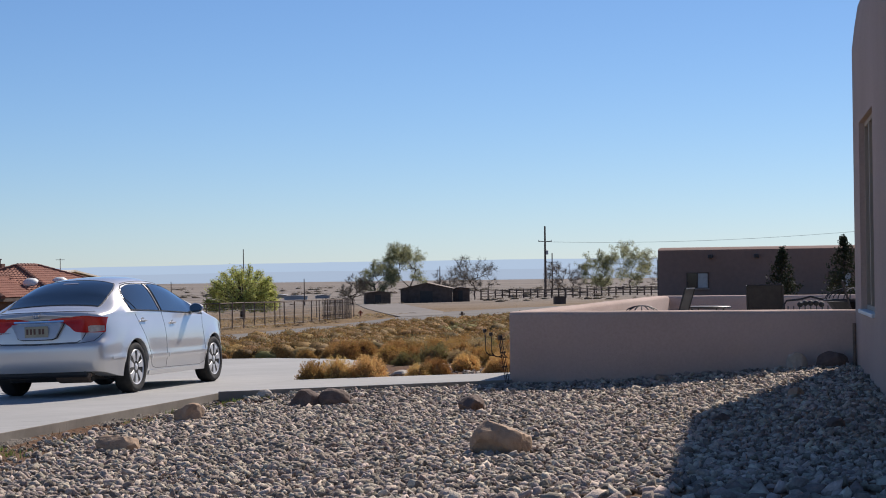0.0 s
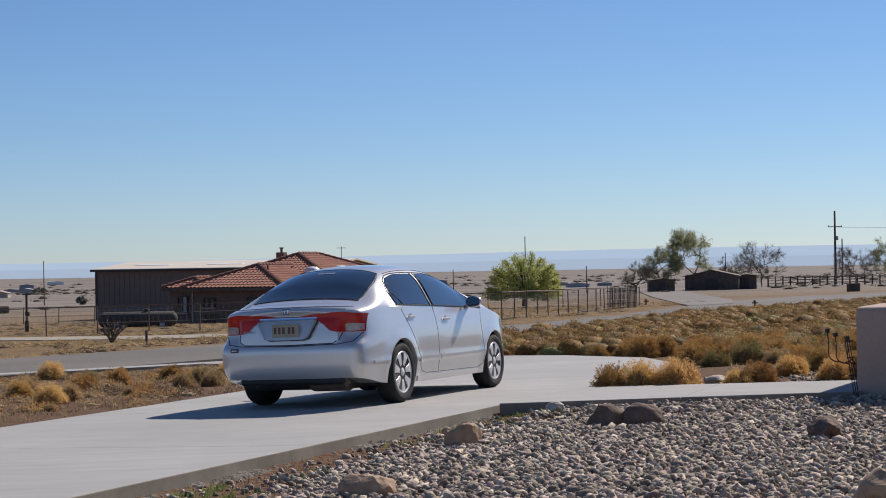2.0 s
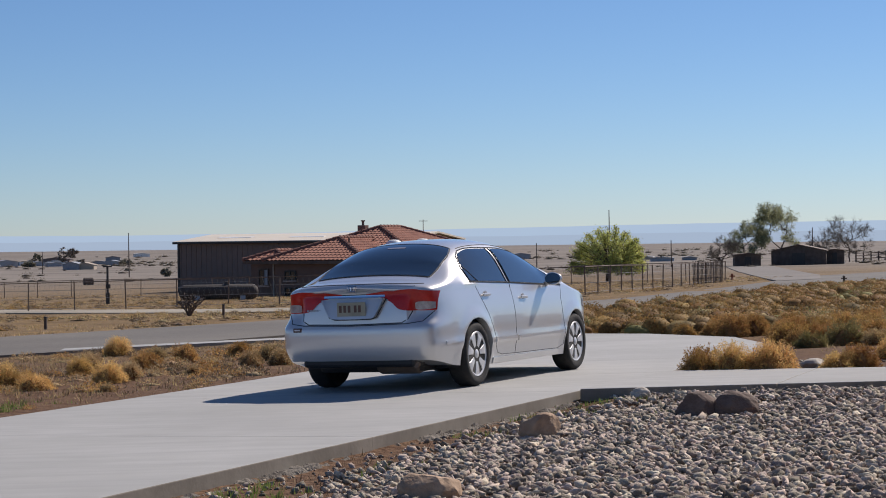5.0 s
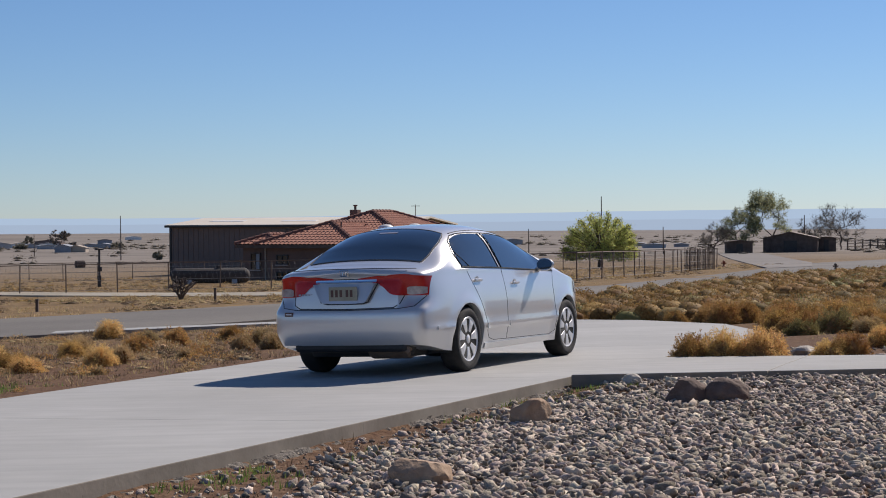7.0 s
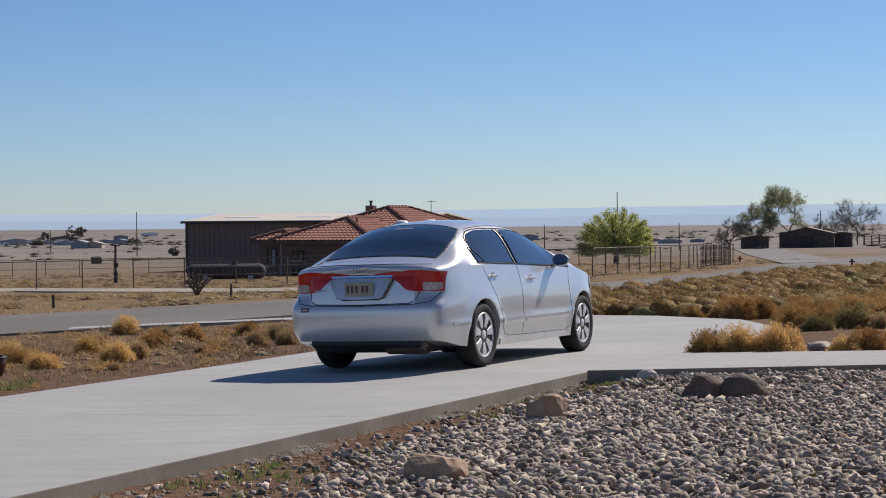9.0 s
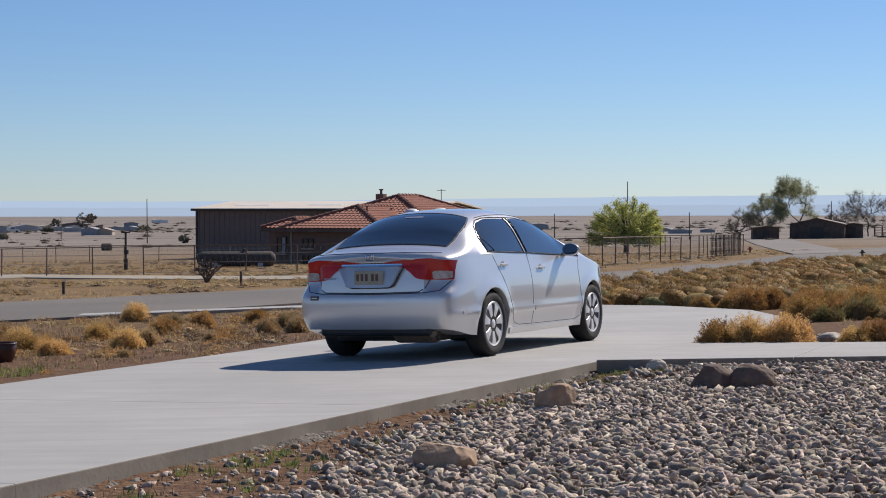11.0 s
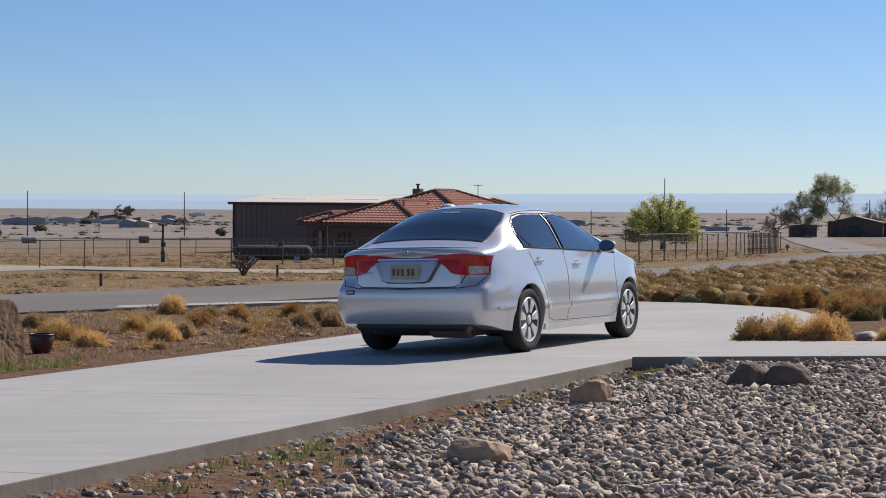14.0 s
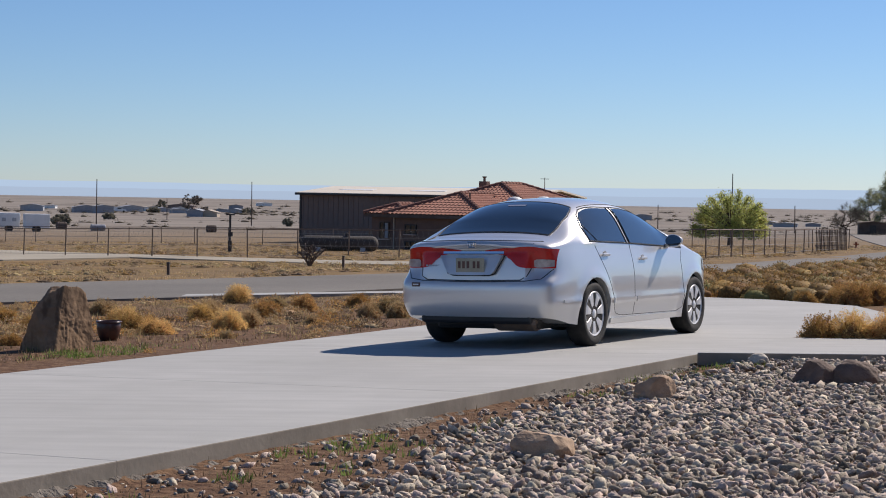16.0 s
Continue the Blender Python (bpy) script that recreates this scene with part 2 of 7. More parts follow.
# Flat glow painted in place of the hazy air over the far plain
M_HAZE_BAND = mat("glowing_haze_band", (0.06, 0.06, 0.065), (0.065, 0.065, 0.07), rough=1.0, big=0.002, fine=0.01, bump=0, spec=0.0)
M_HAZE_BAND.node_tree.nodes["Principled BSDF"].inputs["Emission Color"].default_value = (0.49, 0.545, 0.59, 1)
M_HAZE_BAND.node_tree.nodes["Principled BSDF"].inputs["Emission Strength"].default_value = 0.78
M_CLAY = mat("dark_glazed_pot", (0.045, 0.02, 0.015), (0.085, 0.035, 0.025), rough=0.35, big=5, fine=20, bump=0.1)
M_TANK = mat("grey_tank", (0.04, 0.034, 0.03), (0.065, 0.055, 0.048), rough=0.85, big=0.8, fine=6, bump=0)
M_BRUSH = plant("golden_brush", (0.377, 0.226, 0.071), (0.540, 0.356, 0.134), island=0.35)
M_GOLD = plant("bright_gold_brush", (0.60, 0.39, 0.13), (0.80, 0.58, 0.26), island=0.3, through=0.5)
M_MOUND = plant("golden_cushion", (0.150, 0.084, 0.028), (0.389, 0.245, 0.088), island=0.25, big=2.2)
M_MOUND2 = plant("straw_cushion", (0.179, 0.117, 0.046), (0.404, 0.285, 0.126), island=0.25, big=2.2)
for m_ in (M_MOUND, M_MOUND2):
    for n_ in m_.node_tree.nodes:
        if n_.bl_idname == "ShaderNodeTexNoise" and n_.inputs["Scale"].default_value > 5:
            n_.inputs["Scale"].default_value = 28.0
M_BRUSH2 = plant("straw_brush", (0.413, 0.302, 0.145), (0.551, 0.420, 0.227), island=0.35)
M_BRUSH3 = plant("olive_brush", (0.194, 0.176, 0.066), (0.317, 0.273, 0.114), island=0.35)
M_RUST = plant("rust_brush", (0.370, 0.211, 0.070), (0.546, 0.352, 0.136), island=0.35)
M_TWIG = plant("grey_twigs", (0.176, 0.123, 0.075), (0.290, 0.211, 0.132), through=0.15)
M_GREEN = plant("weed_green", (0.14, 0.19, 0.045), (0.24, 0.30, 0.08))
M_LEAF = plant("spring_leaf", (0.38, 0.40, 0.10), (0.54, 0.55, 0.19), island=0.4, big=0.8, through=0.45)
M_LEAF2 = plant("grey_green_leaf", (0.29, 0.30, 0.15), (0.42, 0.42, 0.24), island=0.4, big=0.8, through=0.45)
M_LEAF3 = plant("grey_juniper", (0.20, 0.185, 0.14), (0.31, 0.29, 0.22), island=0.4, through=0.3)
M_BARE = plant("bare_twigs", (0.20, 0.17, 0.135), (0.31, 0.27, 0.22), island=0.3, through=0.2)
M_PINE = plant("pine_needles", (0.028, 0.038, 0.02), (0.06, 0.07, 0.04), through=0.15)
M_FARWEED = plant("far_scrub", (0.13, 0.11, 0.08), (0.24, 0.20, 0.14))


# ---- shapes ----
def part(name, bm, material, parent=None, label="", smooth=False):
    """Links a bmesh as one mesh object, under a thing or a part if one is given."""
    me = bpy.data.meshes.new(name)
    bm.to_mesh(me)
    bm.free()
    me.materials.append(material)
    if smooth:
        me.polygons.foreach_set("use_smooth", [True] * len(me.polygons))
    ob = new(name, me)
    if parent:
        ob.parent = parent
    return tagged(ob, label) if label else ob


def empty(name, m, label, category, group=""):
    ob = new(name)
    ob.empty_display_size = 0.1
    ob.matrix_world = m
    return tagged(ob, label, category, group)


def box(bm, x0, x1, y0, y1, z0, z1, bevel=0.0, m=None):
    r = bmesh.ops.create_cube(bm, size=1.0)
    for v in r["verts"]:
        v.co = Vector(((x0 + x1) / 2 + v.co.x * (x1 - x0), (y0 + y1) / 2 + v.co.y * (y1 - y0), (z0 + z1) / 2 + v.co.z * (z1 - z0)))
    vs = r["verts"]
    if bevel:
        es = {e for v in vs for e in v.link_edges}
        out = bmesh.ops.bevel(bm, geom=list(es), offset=bevel, segments=2, affect="EDGES", profile=0.5)
        vs = list({v for f in out["faces"] for v in f.verts} | {v for v in vs if v.is_valid})
    if m is not None:
        bmesh.ops.transform(bm, matrix=m, verts=[v for v in vs if v.is_valid])
    return bm


def solid(*a, **k):
    return box(bmesh.new(), *a, **k)


def rod(bm, a, b, r0, r1=None, n=6):
    """A tapered rod from a to b."""
    a, b = Vector(a), Vector(b)
    r1 = r0 if r1 is None else r1
    d = b - a
    if d.length < 1e-6:
        return bm
    q = d.to_track_quat("Z", "Y")
    rings = []
    for p, r in ((a, r0), (b, r1)):
        rings.append([bm.verts.new(p + q @ Vector((r * math.cos(2 * math.pi * k / n), r * math.sin(2 * math.pi * k / n), 0))) for k in range(n)])
    for k in range(n):
        bm.faces.new((rings[0][k - 1], rings[0][k], rings[1][k], rings[1][k - 1]))
    bm.faces.new(rings[0][::-1])
    bm.faces.new(rings[1])
    return bm


def bent(bm, pts, r, n=6):
    """One connected tube along the points."""
    pts = [Vector(p) for p in pts]
    pts = [p for i, p in enumerate(pts) if i == 0 or (p - pts[i - 1]).length > 1e-5]
    if len(pts) < 2:
        return bm
    prev = None
    for i, p in enumerate(pts):
        d = (pts[min(i + 1, len(pts) - 1)] - pts[max(i - 1, 0)])
        if d.length < 1e-6:
            d = pts[min(i + 1, len(pts) - 1)] - p if i < len(pts) - 1 else p - pts[i - 1]
        q = d.to_track_quat("Z", "Y")
        ring = [bm.verts.new(p + q @ Vector((r * math.cos(2 * math.pi * k / n), r * math.sin(2 * math.pi * k / n), 0))) for k in range(n)]
        if prev:
            off = min(range(n), key=lambda o: sum((prev[k].co - ring[(k + o) % n].co).length for k in range(n)))
            ring = ring[off:] + ring[:off]
            for k in range(n):
                bm.faces.new((prev[k - 1], prev[k], ring[k], ring[k - 1]))
        else:
            bm.faces.new(ring[::-1])
        prev = ring
    bm.faces.new(prev)
    return bm


def lathe(bm, profile, n=24, axis="Z", m=None):
    rings = []
    for r, z in profile:
        rings.append([bm.verts.new((r * math.cos(2 * math.pi * k / n), r * math.sin(2 * math.pi * k / n), z)) for k in range(n)])
    for a, b in zip(rings, rings[1:]):
        for k in range(n):
            bm.faces.new((a[k - 1], a[k], b[k], b[k - 1]))
    if profile[0][0] > 1e-4:
        bm.faces.new(rings[0][::-1])
    if profile[-1][0] > 1e-4:
        bm.faces.new(rings[-1])
    if m is not None:
        bmesh.ops.transform(bm, matrix=m, verts=[v for ring in rings for v in ring])
    return bm


def gz(x, y):
    """The lie of the land: it falls away from the drive to the plain."""
    s = -0.021 * (y - 18) * (1.0 if y > 18 else 0.6) + 0.025 * x
    return -7 * (1 - math.exp(s / 7)) if s < 0 else 1.2 * (1 - math.exp(-s / 1.2))


def facing(x, y, turn=0.0, sink=0.05):
    """A pose on the land whose +Y points away from the viewpoint at the origin."""
    return pose(x, y, gz(x, y) - 0.05 - sink, 0, 0, -math.degrees(math.atan2(x, y)) + turn)


def polar(yaw, d):
    return d * math.sin(radians(yaw)), d * math.cos(radians(yaw))


# ---- ground ----
DRIVE_A, DRIVE_B = Vector((-3.32, 8.36)), Vector((-0.09, 17.1))
DRIVE_DIR = (DRIVE_B - DRIVE_A).normalized()
DRIVE_RIGHT = Vector((DRIVE_DIR.y, -DRIVE_DIR.x))


def right_of_drive(x, y):
    return (Vector((x, y)) - DRIVE_A).dot(DRIVE_RIGHT)


def step(v, a, b):
    t = max(0.0, min(1.0, (v - a) / (b - a)))
    return t * t * (3 - 2 * t)


def in_gravel(x, y):
    """1 inside the stone bed, 0 outside, soft at its rims."""
    front = 17.15 - 0.06 * max(x, 0)
    return step(right_of_drive(x, y), -0.12, 0.05) * step(front - y, -0.3, 0.0) if y < 20 else 0.0


def ground_z(x, y):
    r = math.hypot(x, y)
    bumps = 0.025 * noise.noise((x * 0.9, y * 0.9, 0)) * (1 if r < 60 else 0)
    if r > 25:
        bumps += min(0.07, (r - 25) * 0.0012) * noise.noise((x * 0.09, y * 0.09, 3))
    house_rise = 0.2 * step(x, 4.0, 7.5) * step(19 - y, 0, 3) * step(y, 0, 8)
    bank = 1 - 1.0 * step(17.15 - 0.06 * max(x, 0) - y, 1.3, 0.2) * step(x, -0.1, 0.5)
    return gz(x, y) - 0.055 + house_rise + bumps * (0.4 if r < 25 else 1) - 0.062 * in_gravel(x, y) * bank


def ground():
    bm = bmesh.new()
    rings = [0.6, 1.6, 2.6, 3.6] + [4.4 + 0.3 * i for i in range(90)]
    while rings[-1] < 4800:
        rings.append(rings[-1] * 1.035 + 0.15)
    angles = [-34 + 0.5 * k for k in range(137)] + [40 + 10 * k for k in range(29)]
    prev = None
    for r in rings:
        row = []
        for a in angles:
            x, y = polar(a, r)
            row.append(bm.verts.new((x, y, ground_z(x, y))))
        if prev:
            for k in range(len(angles)):
                bm.faces.new((prev[k - 1], row[k - 1], row[k], prev[k]))
        else:
            bm.faces.new(row)
        prev = row
    bmesh.ops.recalc_face_normals(bm, faces=bm.faces)
    if bm.faces[5].normal.z < 0:
        bmesh.ops.reverse_faces(bm, faces=bm.faces)
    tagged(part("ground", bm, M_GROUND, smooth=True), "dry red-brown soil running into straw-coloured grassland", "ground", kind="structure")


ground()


def ribbon(name, left, right, material, rise, depth, label, steps=6, category="road"):
    """A paved strip between two edges, lying on the land, with thickness."""
    bm = bmesh.new()

    def dense(pts):
        out = []
        for (ax, ay), (bx, by) in zip(pts, pts[1:]):
            for k in range(steps):
                out.append((ax + (bx - ax) * k / steps, ay + (by - ay) * k / steps))
        return out + [pts[-1]]

    rows = []
    for (ax, ay), (bx, by) in zip(dense(left), dense(right)):
        row = []
        for k in range(5):
            x, y = ax + (bx - ax) * k / 4, ay + (by - ay) * k / 4
            row.append((x, y, gz(x, y) + rise))
        rows.append([bm.verts.new((row[0][0], row[0][1], row[0][2] - depth))] + [bm.verts.new(p) for p in row] + [bm.verts.new((row[4][0], row[4][1], row[4][2] - depth))])
    for a, b in zip(rows, rows[1:]):
        for k in range(6):
            bm.faces.new((a[k], a[k + 1], b[k + 1], b[k]))
    bm.faces.new(rows[0][::-1])
    bm.faces.new(rows[-1])
    bmesh.ops.recalc_face_normals(bm, faces=bm.faces)
    return tagged(part(name, bm, material), label, category, kind="structure")


def slab(parent, quad, material, thick=0.17, bevel=0.008, lift=0.0, cuts=4):
    """One cast panel of concrete between four corners, with eased rims."""
    bm = bmesh.new()
    (ax, ay), (bx, by), (cx, cy), (dx, dy) = quad
    grid = []
    for i in range(cuts + 1):
        u = i / cuts
        row = []
        for j in range(cuts + 1):
            v = j / cuts
            x = (ax * (1 - u) + bx * u) * (1 - v) + (dx * (1 - u) + cx * u) * v
            y = (ay * (1 - u) + by * u) * (1 - v) + (dy * (1 - u) + cy * u) * v
            row.append(bm.verts.new((x, y, gz(x, y) + lift)))
        grid.append(row)
    for i in range(cuts):
        for j in range(cuts):
            bm.faces.new((grid[i][j], grid[i + 1][j], grid[i + 1][j + 1], grid[i][j + 1]))
    rim = [e for e in bm.edges if e.is_boundary]
    out = bmesh.ops.extrude_edge_only(bm, edges=rim)
    low = [g for g in out["geom"] if isinstance(g, bmesh.types.BMVert)]
    for v in low:
        v.co.z -= thick
    bmesh.ops.recalc_face_normals(bm, faces=bm.faces)
    if sum(f.normal.z for f in bm.faces) < 0:
        bmesh.ops.reverse_faces(bm, faces=bm.faces)
    bmesh.ops.bevel(bm, geom=rim, offset=bevel, segments=2, affect="EDGES", profile=0.5)
    ob = part("slab", bm, material, parent)
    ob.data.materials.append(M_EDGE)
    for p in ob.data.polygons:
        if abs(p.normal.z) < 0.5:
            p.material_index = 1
    return ob


def pull(a, b, k):
    return (a[0] + (b[0] - a[0]) * k, a[1] + (b[1] - a[1]) * k)


def drive():
    """The drive: cast panels in rows, with open joints between them."""
    root = tagged(new("driveway"), "pale broom-finished concrete drive in cast panels", "driveway", kind="structure")
    right = [(-8.10, -4.8), (-6.3, 0.2), (-4.73, 4.5), (-3.02, 9.17), (-1.55, 13.15), (-0.09, 17.1), (0.85, 19.75), (1.95, 22.9), (2.6, 26.0), (2.35, 29.2), (1.1, 32.0), (-1.0, 34.2), (-3.4, 35.6), (-5.9, 36.6), (-9.9, 34.1)]
    left = [(-12.5, -3.0), (-10.6, 1.6), (-8.9, 6.0), (-7.2, 10.6), (-5.75, 14.5), (-4.5, 18.2), (-4.02, 20.0), (-3.46, 22.3), (-3.0, 25.2), (-3.0, 28.4), (-3.3, 31.2), (-3.9, 33.0), (-4.6, 34.0), (-6.1, 35.3), (-9.7, 33.1)]
    n = len(right) - 1
    for i in range(n):
        a, b, c, d = left[i], right[i], right[i + 1], left[i + 1]
        g = 0.0002
        quad = [pull(a, d, g), pull(b, c, g), pull(c, b, g), pull(d, a, g)]
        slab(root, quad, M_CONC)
    path = tagged(new("walkway"), "raised concrete path leading to the patio wall", "path", kind="structure")
    near = [(-0.06, 17.10), (1.75, 17.0), (3.52, 16.9)]
    far = [(0.88, 19.62), (2.4, 19.22), (3.9, 18.85)]
    for i in range(2):
        g = 0.002
        a, b, c, d = near[i], near[i + 1], far[i + 1], far[i]
        slab(path, [pull(a, b, g), pull(b, a, g), pull(c, d, g), pull(d, c, g)], M_CONC, lift=0.02)
    # rough spilt footing along the foot of the drive
    b = bmesh.new()
    prev = None
    for i in range(420):
        u = -7.5 + i * 0.04
        row = []
        for j, (v, z) in enumerate(((-0.02, -0.085), (0.025, -0.09), (0.06, -0.10), (0.10, -0.13), (0.14, -0.19))):
            q = DRIVE_A + DRIVE_DIR * u + DRIVE_RIGHT * (v + (0.05 * noise.noise((u * 2.1, v * 9, 1)) + 0.03 * noise.noise((u * 9, v * 9, 5))) * (j > 0))
            k = 0.028 * noise.noise((u * 6.3, v * 25, 2)) + 0.03 * noise.noise((u * 0.9, 0, 3)) + 0.03 * noise.noise((u * 17, v * 60, 4)) - 0.012
            row.append(b.verts.new((q.x, q.y, gz(q.x, q.y) + z + k)))
        if prev:
            for j in range(4):
                b.faces.new((prev[j], prev[j + 1], row[j + 1], row[j]))
        prev = row
    bmesh.ops.recalc_face_normals(b, faces=b.faces)
    part("footing", b, M_FOOT, root, "rough spilt concrete footing")


drive()
ribbon("road", [(-60, 4), (-32, 17), (-11.9, 29.9), (-8.9, 33.4), (-4.6, 42), (1.46, 56.0), (5.4, 72), (10, 88), (14.9, 97), (22, 112), (34, 130), (60, 150)],
       [(-66, 14), (-40, 28), (-16.4, 41.2), (-12.5, 47.0), (-9.0, 53.0), (1.0, 71), (7.1, 95), (9.8, 108), (12.1, 118), (15.5, 140), (28, 165), (56, 190)],
       M_ASPH, -0.008, 0.15, "worn grey asphalt road across the grassland")
ribbon("side_road", [(12.2, 118), (14.0, 150), (17.0, 205), (22, 290)], [(15.5, 122), (19.0, 150), (23.0, 205), (29, 290)], M_ROADTAN, 0.01, 0.15, "pale gravelled side road leading to the sheds")
ribbon("neighbour_drive", [(-70, 60), (-29.5, 74), (-26.5, 82.0), (-13.8, 68.2), (-2, 62)], [(-80, 88), (-41.4, 103), (-29.2, 90.6), (-15.3, 75.8), (-2, 68)], M_STRIP, 0.0, 0.12, "pale concrete drive to the neighbouring house")


def stones(name, spots, sizes, seed, material, label, category):
    """Loose stones as one mesh: flattened lumps of twelve corners, each turned its own way."""
    rng = np.random.default_rng(seed)
    n = len(spots)
    g = (1 + 5 ** 0.5) / 2
    ico = np.array([(-1, g, 0), (1, g, 0), (-1, -g, 0), (1, -g, 0), (0, -1, g), (0, 1, g), (0, -1, -g), (0, 1, -g), (g, 0, -1), (g, 0, 1), (-g, 0, -1), (-g, 0, 1)]) / math.hypot(1, g)
    tri = np.array([(0, 11, 5), (0, 5, 1), (0, 1, 7), (0, 7, 10), (0, 10, 11), (1, 5, 9), (5, 11, 4), (11, 10, 2), (10, 7, 6), (7, 1, 8), (3, 9, 4), (3, 4, 2), (3, 2, 6), (3, 6, 8), (3, 8, 9), (4, 9, 5), (2, 4, 11), (6, 2, 10), (8, 6, 7), (9, 8, 1)])
    v = np.repeat(ico[None], n, 0) * (1 + 0.27 * rng.standard_normal((n, 12, 1)).clip(-1.2, 1.3))
    dim = np.stack([sizes * rng.uniform(0.85, 1.6, n), sizes * rng.uniform(0.6, 1.0, n), sizes * rng.uniform(0.4, 0.75, n)], 1)
    v = v * dim[:, None] / 2
    a, tx, ty = rng.uniform(0, 2 * np.pi, n), rng.normal(0, 0.5, n), rng.normal(0, 0.5, n)
    ca, sa = np.cos(a)[:, None], np.sin(a)[:, None]
    x, y, z = v[..., 0] * ca - v[..., 1] * sa, v[..., 0] * sa + v[..., 1] * ca, v[..., 2]
    y, z = y * np.cos(tx)[:, None] - z * np.sin(tx)[:, None], y * np.sin(tx)[:, None] + z * np.cos(tx)[:, None]
    x, z = x * np.cos(ty)[:, None] + z * np.sin(ty)[:, None], -x * np.sin(ty)[:, None] + z * np.cos(ty)[:, None]
    v = np.stack([x, y, z], -1) + np.asarray(spots)[:, None]
    f = tri[None] + 12 * np.arange(n)[:, None, None]
    me = bpy.data.meshes.new(name)
    me.vertices.add(12 * n)
    me.vertices.foreach_set("co", v.ravel())
    me.loops.add(60 * n)
    me.loops.foreach_set("vertex_index", f.ravel().astype(np.int32))
    me.polygons.add(20 * n)
    me.polygons.foreach_set("loop_start", np.arange(0, 60 * n, 3, dtype=np.int32))
    me.update(calc_edges=True)
    me.materials.append(material)
    return tagged(new(name, me), label, category, kind="stuff")


def gravel():
    rng = random.Random(5)
    spots, sizes = [], []
    pitch_ = 0.047
    y = -7.0
    while y < 17.3:
        x = -9.0
        near = y > 5.5
        gap = pitch_ if near else 0.16
        while x < 9.5:
            px, py = x + rng.uniform(-0.5, 0.5) * gap, y + rng.uniform(-0.5, 0.5) * gap
            x += gap
            edge = right_of_drive(px, py)
            front = 17.03 - 0.05 * max(px, 0) if px < 3.45 else 17.0 - 0.41 * (px - 3.58)
            rim = 0.42 + 0.30 * noise.noise((px * 0.8, py * 0.8, 9)) + 0.75 * step(12.0 - py, 0, 2.5)
            if edge < rim or py > front:
                continue
            if edge < rim + 0.35 and rng.random() < 0.5:
                continue
            if px > 7.4 + (py - 15.5) * 0.296 and py > 8:
                continue
            if near and abs(math.degrees(math.atan2(px, py + 5.6)) - 3) > 27:
                continue
            s = (0.038 + 0.055 * rng.random() ** 2) if near else 0.15
            z = ground_z(px, py) + rng.uniform(-0.008, 0.03)
            spots.append((px, py, z))
            sizes.append(s)
        y += gap
    stones("gravel", spots, np.array(sizes), 3, M_STONE, "grey and buff river stones covering the yard", "gravel")
    # scattered stones on the soil strip and beyond the path
    spots, sizes = [], []
    for _ in range(4200):
        if rng.random() < 0.6:
            u, v = rng.uniform(-5, 17.3), rng.uniform(0.05, 1.3)
            p = DRIVE_A + DRIVE_DIR * (u - 8.36) * 1.07 + DRIVE_RIGHT * v
            px, py = p.x, p.y
        else:
            px, py = rng.uniform(1.0, 6.5), rng.uniform(19.0, 22.5)
            if py < 20.05 - 0.25 * px:
                continue
        spots.append((px, py, ground_z(px, py) + 0.005))
        sizes.append(0.02 + 0.07 * rng.random() ** 3)
    stones("loose_pebbles", spots, np.array(sizes), 4, M_STONE, "small loose pebbles on bare soil", "gravel")


gravel()


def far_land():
    """Mesa line and an upright haze band along the horizon, the haze painted as blue glow."""
    for material, d, base, k0, k1, label in ((M_MESA_HAZED, 4650, -40, 0.0033, 0.0028, "mesa line on the horizon glowing in painted haze blue"), (M_HAZE_BAND, 1750, -40, -0.0002, 0.0012, "upright band of painted grey-blue haze below the mesas")):
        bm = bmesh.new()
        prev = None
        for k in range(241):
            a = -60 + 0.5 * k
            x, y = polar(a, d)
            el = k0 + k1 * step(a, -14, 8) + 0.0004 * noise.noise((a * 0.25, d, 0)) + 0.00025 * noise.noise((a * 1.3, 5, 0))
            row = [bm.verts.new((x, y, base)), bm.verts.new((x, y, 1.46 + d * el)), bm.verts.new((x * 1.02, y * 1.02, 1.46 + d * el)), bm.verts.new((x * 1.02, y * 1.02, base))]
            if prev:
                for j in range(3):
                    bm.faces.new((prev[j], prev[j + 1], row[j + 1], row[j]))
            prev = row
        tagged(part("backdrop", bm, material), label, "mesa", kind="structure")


far_land()


# ---- the car ----
from mathutils.bvhtree import BVHTree

M_SILVER = mat("silver_paint", (0.66, 0.655, 0.65), (0.71, 0.705, 0.70), rough=0.34, metal=0.46, big=1, fine=400, bump=0, spread=0.6, coat=1.0, fine_amt=0.2)
M_TYRE = mat("tyre_rubber", (0.012, 0.012, 0.012), (0.025, 0.024, 0.023), rough=0.85, big=6, fine=30, bump=0.2)
M_RIM = mat("silver_wheel", (0.66, 0.66, 0.66), (0.74, 0.74, 0.74), rough=0.4, metal=0.25, big=5, fine=20, bump=0)
M_BLACKP = mat("black_plastic", (0.012, 0.012, 0.013), (0.02, 0.02, 0.021), rough=0.55, big=5, fine=30, bump=0)
M_RED = mat("red_lens", (0.38, 0.012, 0.010), (0.50, 0.022, 0.016), rough=0.25, big=6, fine=60, bump=0, coat=0.25, spec=0.3)
M_CLEAR = mat("clear_lens", (0.30, 0.26, 0.26), (0.46, 0.42, 0.42), rough=0.15, big=20, fine=90, bump=0, coat=1.0)
M_CHROME = mat("chrome", (0.75, 0.75, 0.77), (0.8, 0.8, 0.82), rough=0.08, metal=1.0, big=3, fine=9, bump=0)
